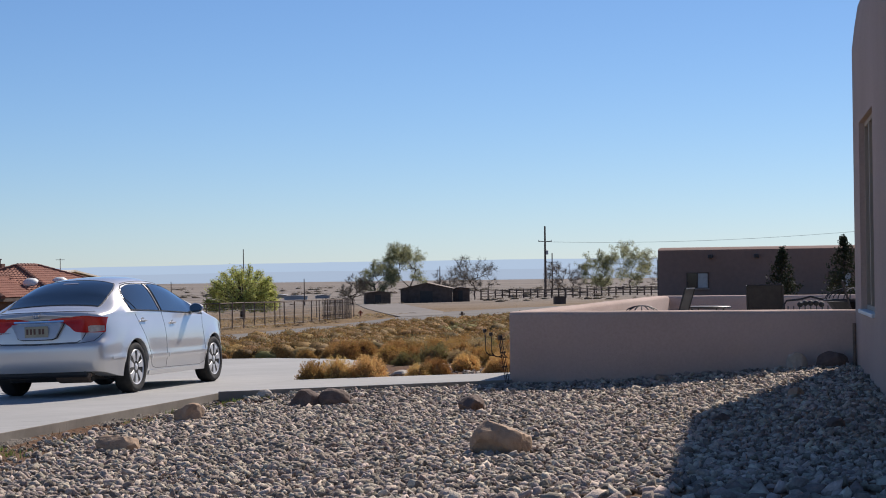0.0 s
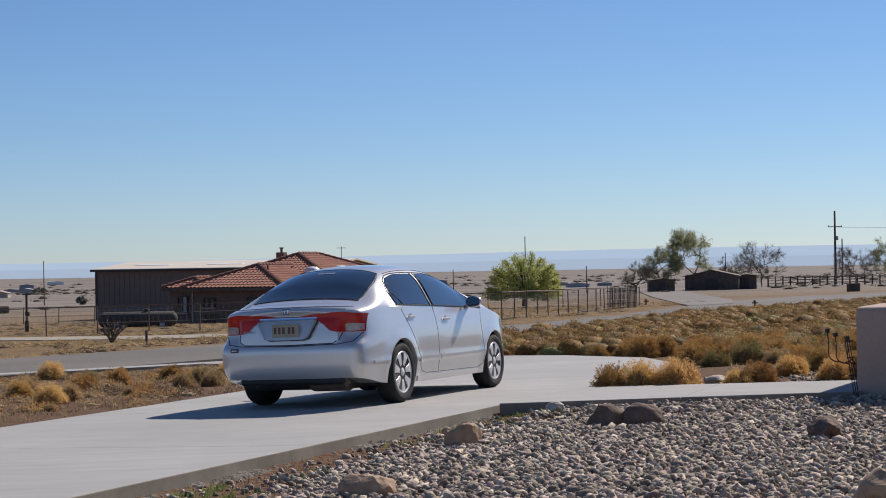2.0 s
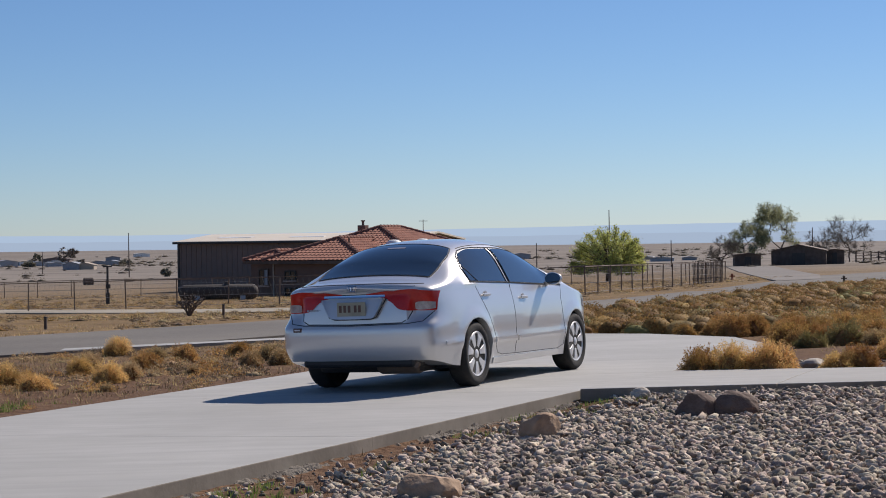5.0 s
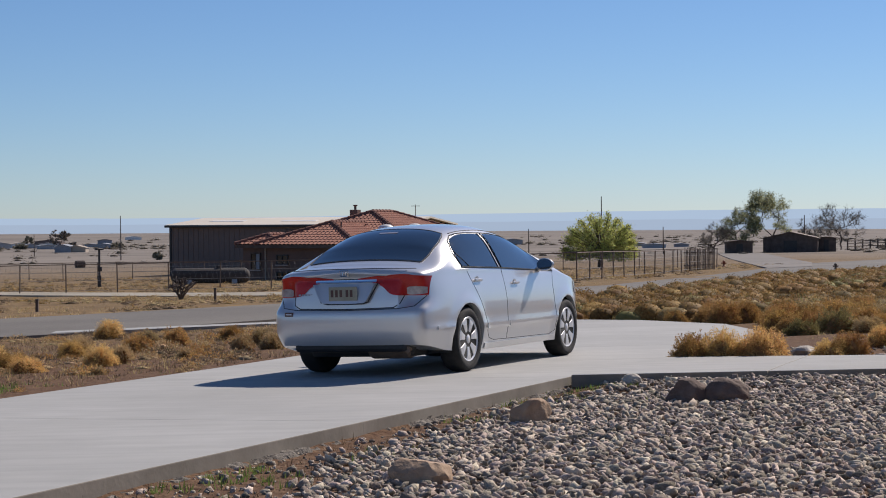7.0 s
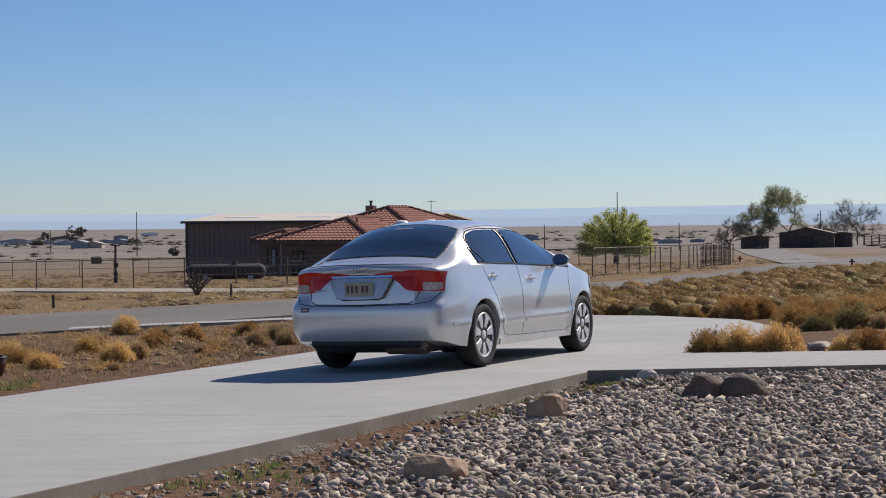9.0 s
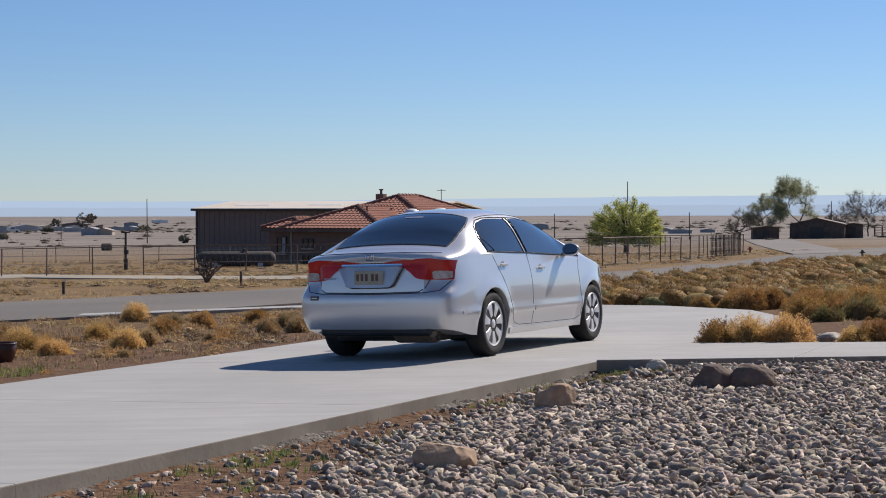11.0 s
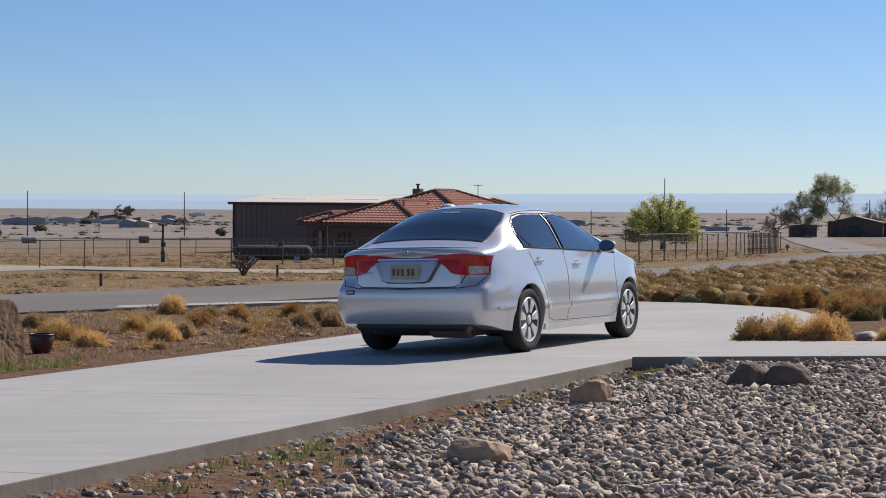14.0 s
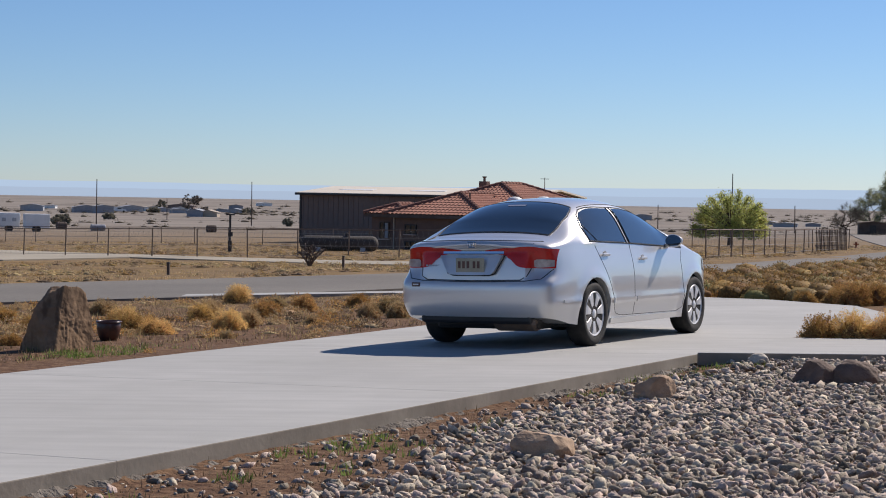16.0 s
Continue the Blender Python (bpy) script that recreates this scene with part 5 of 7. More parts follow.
# ---- buildings across the road ----
def window(parent, x, y, z, w, h, pane=None, turn=0):
    """A framed window on a wall that faces -Y."""
    o = new("window")
    o.parent = parent
    o.matrix_local = pose(x, y, z, 0, 0, turn)
    b = bmesh.new()
    t = 0.07
    for q in ((-w / 2, w / 2, 0, t), (-w / 2, w / 2, h - t, h), (-w / 2, -w / 2 + t, t, h - t), (w / 2 - t, w / 2, t, h - t), (-t / 2, t / 2, t, h - t)):
        box(b, q[0], q[1], -0.08, 0.02, q[2], q[3])
    part("frame", b, M_BLACKP if pane is None else M_WOOD, o)
    part("pane", solid(-w / 2 + t, -t / 2, -0.03, -0.015, t, h - t), M_DARK, o)
    part("pane", solid(t / 2, w / 2 - t, -0.03, -0.015, t, h - t), pane or M_DARK, o)
    part("sill", solid(-w / 2 - 0.06, w / 2 + 0.06, -0.14, 0.0, -0.06, 0.0), M_STUCCO, o)
    return o


def tiled_plane(parent, e0, e1, r0, r1, pitch=0.30, course=0.42):
    """One slope of barrel tiles between the eave e0-e1 and the ridge r0-r1, waves and steps as real relief."""
    e0, e1, r0, r1 = (Vector(v) for v in (e0, e1, r0, r1))
    along = (e1 - e0).normalized()
    nor = along.cross(((r0 + r1) / 2 - (e0 + e1) / 2)).normalized()
    if nor.z < 0:
        nor = -nor
    length, slope = (e1 - e0).length, ((r0 + r1) / 2 - (e0 + e1) / 2).length
    rows = max(2, int(slope / course))
    n = max(8, int(length / pitch * 6))
    verts, faces = [], []
    for j in range(2 * rows + 1):
        v = min(1.0, (j // 2 + (0.97 if j % 2 else 0.0)) / rows) if j < 2 * rows else 1.0
        a, b = e0.lerp(r0, v), e1.lerp(r1, v)
        lo, hi = (a - e0).dot(along), (b - e0).dot(along)
        base = a - along * lo
        for i in range(n + 1):
            u = max(lo, min(hi, length * i / n))
            wave = 0.075 * abs(math.sin(math.pi * u / pitch)) ** 0.7
            p = base + along * u + nor * (wave + (0.04 if j % 2 == 0 else 0.0))
            verts.append(tuple(p))
    for j in range(2 * rows):
        for i in range(n):
            q = (j * (n + 1) + i, j * (n + 1) + i + 1, (j + 1) * (n + 1) + i + 1, (j + 1) * (n + 1) + i)
            if verts[q[0]] != verts[q[1]] or verts[q[2]] != verts[q[3]]:
                faces.append(q)
    me = bpy.data.meshes.new("tile_slope")
    me.from_pydata(verts, [], faces)
    me.materials.append(M_TILE)
    ob = new("tile_slope", me)
    ob.parent = parent
    return ob


def hip_roof(parent, x0, x1, y0, y1, z, rise, ridge=None):
    roof = part("roof", solid(x0 + 0.3, x1 - 0.3, y0 + 0.3, y1 - 0.3, z - 0.12, z + 0.05), M_TILE_D, parent, "red clay tile hip roof")
    d = (y1 - y0) / 2
    ym = (y0 + y1) / 2
    ra, rb = (x0 + d, ym, z + rise), (x1 - d, ym, z + rise)
    if ra[0] > rb[0]:
        ra = rb = ((x0 + x1) / 2, ym, z + rise)
    c = [(x0, y0, z), (x1, y0, z), (x1, y1, z), (x0, y1, z)]
    tiled_plane(roof, c[0], c[1], ra, rb)
    tiled_plane(roof, c[1], c[2], rb, rb)
    tiled_plane(roof, c[2], c[3], rb, ra)
    tiled_plane(roof, c[3], c[0], ra, ra)
    for a, b in ((c[0], ra), (c[1], rb), (c[2], rb), (c[3], ra), (ra, rb)):
        a, b = Vector(a), Vector(b)
        n = max(1, int((b - a).length / 0.45))
        bm = bmesh.new()
        for k in range(n):
            rod(bm, a.lerp(b, k / n) + Vector((0, 0, 0.07)), a.lerp(b, (k + 1) / n) + Vector((0, 0, 0.07)), 0.16, 0.13, 8)
        if n > 1:
            part("ridge_tiles", bm, M_TILE_D, roof)
    bm = bmesh.new()
    box(bm, x0 - 0.02, x1 + 0.02, y0 - 0.02, y0 + 0.06, z - 0.2, z + 0.02)
    box(bm, x0 - 0.02, x0 + 0.06, y0 + 0.06, y1, z - 0.2, z + 0.02)
    part("fascia", bm, M_WOOD, roof)
    return roof


def tile_house():
    """Three hip roofs of one pitch, the house turned corner-on to the drive; x runs along the ridges, away from the road."""
    x, y = polar(-6.385, 127.0)
    g = gz(x, y)
    root = empty("house", pose(x, y, g - 0.78, 0, 0, 70.4), "brown stucco house with red clay tile hip roofs", "house")
    E = 2.95 - g - 2.12
    main, front, wing = (-5.68, 8.8, -5.68, 5.68), (-10.35, 3.2, -3.98, 3.58), (-8.75, -3.6, 2.64, 5.94)
    for name, (x0, x1, y0, y1), rise in (("wall", main, 2.14), ("front_wing", front, 1.42), ("side_wing", wing, 0.62)):
        k = 0.55 if name != "side_wing" else 0.40
        part(name, solid(x0 + k, x1 - k, y0 + k, y1 - k, 0, E), M_STUCCO2, root, "brown stucco wall")
        hip_roof(root, x0, x1, y0, y1, E, rise)
    fx, wx = front[0] + 0.55, wing[0] + 0.40
    part("downpipe", rod(bmesh.new(), (fx - 0.05, 3.0, 0.1), (fx - 0.05, 3.0, E - 0.2), 0.05, 0.05, 8), M_TANP, root, "pale downpipe")
    window(root, wx - 0.03, 4.55, 1.35, 0.75, 1.15, M_GREYP, turn=-90)
    window(root, fx - 0.03, 1.75, 0.75, 0.85, 0.55, turn=-90)
    window(root, fx - 0.03, 1.75, 1.75, 0.85, 0.65, turn=-90)
    window(root, fx - 0.03, -1.6, 1.2, 1.2, 1.2, turn=-90)
    for px, py, pz in ((-3.3, -2.6, E + 0.95), (-0.2, -3.3, E + 1.0)):
        part("skylight", lathe(bmesh.new(), [(0.0, 0.36), (0.28, 0.33), (0.50, 0.20), (0.56, 0.05), (0.58, 0.0), (0.58, -0.2)], 20, m=pose(px, py, pz)), M_WHITE, root, "pale domed roof light", smooth=True)
    ch = part("chimney", solid(1.6, 2.2, 2.0, 2.6, E + 0.9, E + 2.35, 0.03), M_STUCCO2, root, "stucco chimney")
    part("cowl", lathe(bmesh.new(), [(0.0, 0.35), (0.16, 0.35), (0.16, 0.28), (0.09, 0.25), (0.09, 0.0)], 12, m=pose(1.9, 2.3, E + 2.35)), M_STEEL, ch)
    b = bmesh.new()
    rod(b, (4.5, -1.2, E + 1.5), (4.5, -1.2, E + 2.7), 0.025)
    rod(b, (4.3, -0.95, E + 2.6), (4.7, -1.45, E + 2.6), 0.02)
    part("aerial", b, M_STEEL, root)
    for px, py, pz in ((-7.2, -1.2, E + 1.25), (-4.6, 0.9, E + 1.3), (-3.2, -1.0, E + 1.1)):
        part("vent_pipe", rod(bmesh.new(), (px, py, pz - 0.4), (px, py, pz + 0.25), 0.06, 0.06, 8), M_STEEL, root)


def barn():
    x, y = -27.54, 152.8
    root = empty("barn", pose(x, y, gz(x, y) - 0.8, 0, 0, -13.0), "long brown metal-clad barn with a pale low-pitched roof", "barn")
    H, L, W = 4.80, 7.4, 15.0
    part("wall", solid(-L, L + 6, 0, W, 0, H), M_BARN, root, "brown ribbed metal wall")
    for k in range(44):
        xx = -L + 0.25 + k * (2 * L + 5.6) / 43
        part("rib", solid(xx - 0.03, xx + 0.03, -0.035, 0.0, 0.05, H - 0.1), M_BARN, root)
    bm = bmesh.new()
    t = 0.14
    y0, y1, ym = -0.45, W + 0.45, W / 2
    pts = [(y0, H), (ym, H + 0.62), (y1, H)]
    for xx in (-L - 0.3, L + 6.3):
        for yy, zz in pts:
            bm.verts.new((xx, yy, zz))
            bm.verts.new((xx, yy, zz + t))
    v = list(bm.verts)
    for a in range(2):
        i = 2 * a
        bm.faces.new((v[i + 1], v[i + 3], v[i + 9], v[i + 7]))
        bm.faces.new((v[i], v[i + 6], v[i + 8], v[i + 2]))
        for o in (0, 6):
            bm.faces.new((v[o + i], v[o + i + 2], v[o + i + 3], v[o + i + 1]))
    bm.faces.new((v[0], v[1], v[7], v[6]))
    bm.faces.new((v[4], v[10], v[11], v[5]))
    bmesh.ops.recalc_face_normals(bm, faces=bm.faces)
    roof = part("roof", bm, M_TINROOF, root, "pale metal roof")
    ang = math.degrees(math.atan2(0.62, ym + 0.45))
    for xx in (-3.5, 3.2):
        b = solid(-1.6, 1.6, -0.45, 0.45, 0, 0.03, m=pose(xx, 3.4, H + t + 0.305, ang, 0, 0))
        part("roof_light", b, M_WHITE, roof, "translucent white roof panel")
    part("gutter", solid(-L - 0.3, L + 6.3, -0.56, -0.45, H - 0.08, H + 0.1, 0.03), M_IRON, root, "dark eave gutter")
    part("corner_trim", solid(-L - 0.06, -L + 0.12, -0.06, 0.0, 0, H), M_IRON, root)


def adobe_house():
    x, y = polar(18.0, 132.0)
    g = gz(x, y)
    root = empty("house", pose(x, y, g - 0.3, 0, 0, -18.0 - 4.0), "flat-roofed brown adobe house with small windows", "house")
    H = 3.05 - g + 0.3
    ob = rounded_wall("wall", (-8.75, 5.0), (7.2, 5.0), 10.0, 0, H, M_ADOBE, root, "brown adobe wall", crown=0.22)
    for cx, pane in ((-5.8, M_PANE), (4.6, M_PANE)):
        window(root, cx, -0.02, 0.30 - g + 0.3 - 0.35, 1.65, 1.2, pane)
    for cx in (-4.8, -1.4, 5.4):
        part("roof_spout", solid(cx - 0.16, cx + 0.16, -0.45, 0.0, H - 0.85, H - 0.6, 0.03), M_IRON, root, "dark roof spout")
    part("downpipe", rod(bmesh.new(), (-8.8, 0.3, 0), (-8.8, 0.3, H - 0.9), 0.06, 0.06, 8), M_IRON, root)


def propane_tank():
    x, y = polar(-11.45, 110)
    root = empty("storage_tank", facing(x, y, 4), "long grey horizontal storage tank in front of the house", "tank")
    m = pose(-2.1, 0, 0.52, 0, 90, 0)
    part("cylinder", lathe(bmesh.new(), [(0.0, -0.28), (0.25, -0.22), (0.42, -0.06), (0.46, 0.1), (0.46, 4.1), (0.42, 4.26), (0.25, 4.42), (0.0, 4.48)], 24, m=m), M_TANK, root, smooth=True)
    for px in (-1.3, 1.4):
        part("saddle", solid(px - 0.15, px + 0.15, -0.42, 0.42, 0, 0.30), M_GREYP, root)
    part("valve_dome", lathe(bmesh.new(), [(0.0, 0.2), (0.12, 0.18), (0.15, 0.1), (0.15, 0.0)], 14, m=pose(0.5, 0, 0.96)), M_TANK, root)


tile_house()
barn()
adobe_house()
propane_tank()


# ---- fences, poles and roadside things ----
def wire_fence(pts, gap, height, label, boards=()):
    root = tagged(new("wire_fence"), label, "fence")
    run = []
    for (ax, ay), (bx, by) in zip(pts, pts[1:]):
        n = max(1, round(math.hypot(bx - ax, by - ay) / gap))
        run += [(ax + (bx - ax) * k / n, ay + (by - ay) * k / n) for k in range(n)]
    run.append(pts[-1])
    mesh = None
    for k, (x, y) in enumerate(run):
        if mesh is None:
            b = bmesh.new()
            rod(b, (0, 0, -0.4), (0, 0, height), 0.033, 0.033, 8)
            mesh = part("post", b, M_STEEL, root)
            p = mesh
        else:
            p = mesh.copy()
            scene.collection.objects.link(p)
        p.matrix_local = pose(x, y, ground_z(x, y), random.Random(k).uniform(-1.5, 1.5), random.Random(k + 99).uniform(-1.5, 1.5), 0)
    for (ax, ay), (bx, by) in zip(run, run[1:]):
        b = rod(bmesh.new(), (ax, ay, ground_z(ax, ay) + height - 0.03), (bx, by, ground_z(bx, by) + height - 0.03), 0.026, 0.026, 6)
        part("top_rail", b, M_STEEL, root)
    for z in (height * 0.70, height * 0.42, 0.12):
        part("wire", bent(bmesh.new(), [(x, y, ground_z(x, y) + z) for x, y in run], 0.008, 5), M_GALV, root)
    b = bmesh.new()
    for (ax, ay), (bx, by) in zip(run, run[1:]):
        for k in range(9):
            f = k / 9
            x, y = ax + (bx - ax) * f, ay + (by - ay) * f
            f2 = min(1, f + 0.16)
            x2, y2 = ax + (bx - ax) * f2, ay + (by - ay) * f2
            rod(b, (x, y, ground_z(x, y) + 0.1), (x2, y2, ground_z(x2, y2) + height - 0.05), 0.0024, 0.0024, 3)
            rod(b, (x2, y2, ground_z(x2, y2) + 0.1), (x, y, ground_z(x, y) + height - 0.05), 0.0024, 0.0024, 3)
    tagged(part("netting", b, M_GALV, root), "thin grey wire netting", kind="stuff")
    return root


wire_fence([(-44, 91.5), (-24, 84.5), (0.0, 86.8), (3.1, 99), (8.9, 121.3)], 2.5, 1.38, "pipe-post wire fence along the neighbouring plot")
wire_fence([(-70, 150), (-40, 140), (-22, 134)], 3.2, 1.3, "wire paddock fence beyond the yard")
wire_fence([(-1, 134), (10, 132)], 2.6, 1.4, "wire paddock fence behind the tree")


def board_fence():
    root = tagged(new("board_fence"), "weathered dark board fence at the corner of the paddock", "fence")
    mesh = None
    rng = random.Random(2)
    for k in range(24):
        f = k / 23
        x, y = 6.6 + 2.4 * f, 113.5 + 8.0 * f
        if mesh is None:
            mesh = p = part("board", solid(-0.02, 0.02, -0.03, 0.03, -0.2, 1.42), M_BARK, root)
        else:
            p = mesh.copy()
            scene.collection.objects.link(p)
        p.matrix_local = pose(x + 0.06, y, ground_z(x, y) + rng.uniform(-0.08, 0.06), rng.uniform(-1, 1), 0, -16.7)
    for z in (0.35, 1.15):
        part("rail", rod(bmesh.new(), (6.6, 113.5, ground_z(6.6, 113.5) + z), (9.0, 121.5, ground_z(9, 121.5) + z), 0.04), M_WOOD, root)


board_fence()


def rail_fence():
    root = tagged(new("rail_fence"), "dark post-and-rail fence along the far field", "fence")
    spots = [polar(8.3 + 6.3 * k / 28, 335 + 14 * math.sin(k * 0.4)) for k in range(29)]
    mesh = None
    for x, y in spots:
        if mesh is None:
            mesh = p = part("post", rod(bmesh.new(), (0, 0, -0.4), (0, 0, 1.75), 0.15, 0.13, 7), M_WOOD, root)
        else:
            p = mesh.copy()
            scene.collection.objects.link(p)
        p.matrix_local = pose(x, y, ground_z(x, y))
    for (ax, ay), (bx, by) in zip(spots, spots[1:]):
        for z in (0.55, 1.05, 1.55):
            part("rail", rod(bmesh.new(), (ax, ay, ground_z(ax, ay) + z), (bx, by, ground_z(bx, by) + z), 0.09, 0.09, 5), M_WOOD, root)


rail_fence()


def utility_pole(x, y, h, label, arm=True, r=0.16):
    root = empty("utility_pole", pose(x, y, ground_z(x, y), 0, random.Random(int(x)).uniform(-0.6, 0.6), 0), label, "utility pole", "utility poles")
    part("pole", rod(bmesh.new(), (0, 0, -0.5), (0, 0, h), r, r * 0.62, 8), M_WOOD, root)
    if arm:
        b = solid(-1.3, 1.3, -0.07, 0.07, h * 0.78, h * 0.78 + 0.14)
        a = part("crossarm", b, M_WOOD, root)
        for px in (-1.2, 0.0, 1.2):
            part("insulator", lathe(bmesh.new(), [(0.05, 0), (0.09, 0.08), (0.06, 0.2), (0.0, 0.24)], 8, m=pose(px, 0, h * 0.78 + 0.14)), M_GREYP, a)
        part("transformer", lathe(bmesh.new(), [(0.0, 0), (0.22, 0.0), (0.24, 0.05), (0.24, 0.75), (0.0, 0.85)], 12, m=pose(0.38, 0, h * 0.60)), M_GREYP, root)
    return root


px0, py0 = polar(10.35, 345)
utility_pole(px0, py0, 13.6, "tall dark timber utility pole with a crossarm", True, 0.26)
px1, py1 = polar(10.55, 375)
utility_pole(px1, py1, 9.0, "shorter timber utility pole behind", True, 0.18)
b = bmesh.new()
far_end = polar(26, 300)
pts = []
for k in range(41):
    f = k / 40
    x, y = px0 + (far_end[0] - px0) * f, py0 + (far_end[1] - py0) * f
    pts.append((x, y, ground_z(px0, py0) + 10.6 + 3.2 * f - 3.5 * 4 * f * (1 - f) * 0.5))
tagged(part("overhead_wire", bent(b, pts, 0.022, 4), M_IRON), "thin dark overhead wire", "wire")
for yaw, d, h in ((-14.19, 330, 7.9), (-18.95, 290, 7.5), (2.69, 300, 4.4), (7.0, 320, 6.2), (0.78, 300, 9.6), (-16.8, 420, 5), (-1.5, 330, 4.6)):
    x, y = polar(yaw, d)
    utility_pole(x, y, h, "slim bare timber pole out on the plain", False, 0.11)


def meter_post():
    x, y = polar(-14.85, 108)
    root = empty("service_post", facing(x, y), "slim dark steel post with a flat top plate", "post")
    part("post", rod(bmesh.new(), (0, 0, -0.2), (0, 0, 2.2), 0.065, 0.065, 8), M_IRON, root)
    part("top_plate", solid(-0.26, 0.26, -0.12, 0.12, 2.18, 2.26, 0.01), M_IRON, root)
    part("meter_box", solid(-0.09, 0.16, -0.12, -0.02, 0.95, 1.2, 0.01), M_IRON, root)
    part("footing", solid(-0.11, 0.11, -0.11, 0.11, -0.1, 0.7, 0.02), M_IRON, root)


meter_post()
for x, y, h in ((-15.65, 52.05, 0.33), (-12.0, 60, 0.42), (-24.6, 60.5, 0.3)):
    root = empty("marker_stake", pose(x, y, ground_z(x, y)), "short dark marker stake in the verge", "stake", "marker stakes")
    part("stake", solid(-0.04, 0.04, -0.04, 0.04, -0.1, h, 0.008), M_WOOD, root)
    part("cap", solid(-0.045, 0.045, -0.045, 0.045, h, h + 0.04, 0.008), M_IRON, root)


def hydrant(x, y, material, label, s=1.0):
    root = empty("hydrant", pose(x, y, ground_z(x, y)), label, "hydrant", "hydrants")
    part("barrel", lathe(bmesh.new(), [(0.0, 0), (0.17 * s, 0), (0.17 * s, 0.05 * s), (0.10 * s, 0.07 * s), (0.10 * s, 0.45 * s), (0.14 * s, 0.47 * s), (0.13 * s, 0.55 * s), (0.05 * s, 0.62 * s), (0.0, 0.64 * s)], 16), material, root, smooth=True)
    for sx in (-1, 1):
        part("outlet", lathe(bmesh.new(), [(0.0, 0.08 * s), (0.06 * s, 0.08 * s), (0.06 * s, 0.2 * s), (0.075 * s, 0.2 * s), (0.075 * s, 0.25 * s), (0.0, 0.25 * s)], 12, m=pose(0, 0, 0.36 * s, 0, 90 * sx, 0)), material, root)


hydrant(14.5, 104.0, M_STEEL, "dark hydrant beside the bend in the road", 0.62)
hydrant(10.9, 137.0, mat("faded_red", (0.22, 0.06, 0.03), (0.30, 0.10, 0.05), rough=0.6, bump=0), "faded red hydrant by the side road", 0.75)


def crate():
    x, y = polar(10.9, 200)
    root = empty("crate", facing(x, y, 15), "dark timber crate standing in the field", "crate")
    for k in range(5):
        part("board", solid(-0.62, 0.62, -0.5, -0.46, 0.02 + 0.19 * k, 0.19 + 0.19 * k), M_WOOD, root)
    part("carcass", solid(-0.6, 0.6, -0.46, 0.46, 0, 0.93), M_WOOD, root)


crate()


def shed(x, y, w, d, h, rise, label, turn=0.0, wall=None, roof=None, name="shed", door=True):
    wall, roof = wall or M_WOOD, roof or M_STEEL
    root = empty(name, facing(x, y, turn, 0.15), label, name.replace("_", " "), "outbuildings")
    b = bmesh.new()
    v = [b.verts.new(p) for p in ((-w / 2, 0, 0), (w / 2, 0, 0), (w / 2, 0, h), (0, 0, h + rise), (-w / 2, 0, h), (-w / 2, d, 0), (w / 2, d, 0), (w / 2, d, h), (0, d, h + rise), (-w / 2, d, h))]
    b.faces.new(v[:5])
    b.faces.new(v[5:][::-1])
    for k in range(5):
        b.faces.new((v[k], v[(k + 1) % 5], v[5 + (k + 1) % 5], v[5 + k]))
    bmesh.ops.recalc_face_normals(b, faces=b.faces)
    part("wall", b, wall, root)
    ang = math.degrees(math.atan2(rise, w / 2))
    s = math.hypot(rise, w / 2) + 0.25
    for sx in (-1, 1):
        part("roof_slope", solid(-0.02 if sx > 0 else -s, s if sx > 0 else 0.02, -0.3, d + 0.3, 0.0, 0.1, m=pose(0, 0, h + rise, 0, ang * sx, 0)), roof, root)
    if door:
        part("door", solid(-w * 0.12, w * 0.12, -0.05, 0.0, 0.05, h * 0.85), M_IRON, root)
    return root


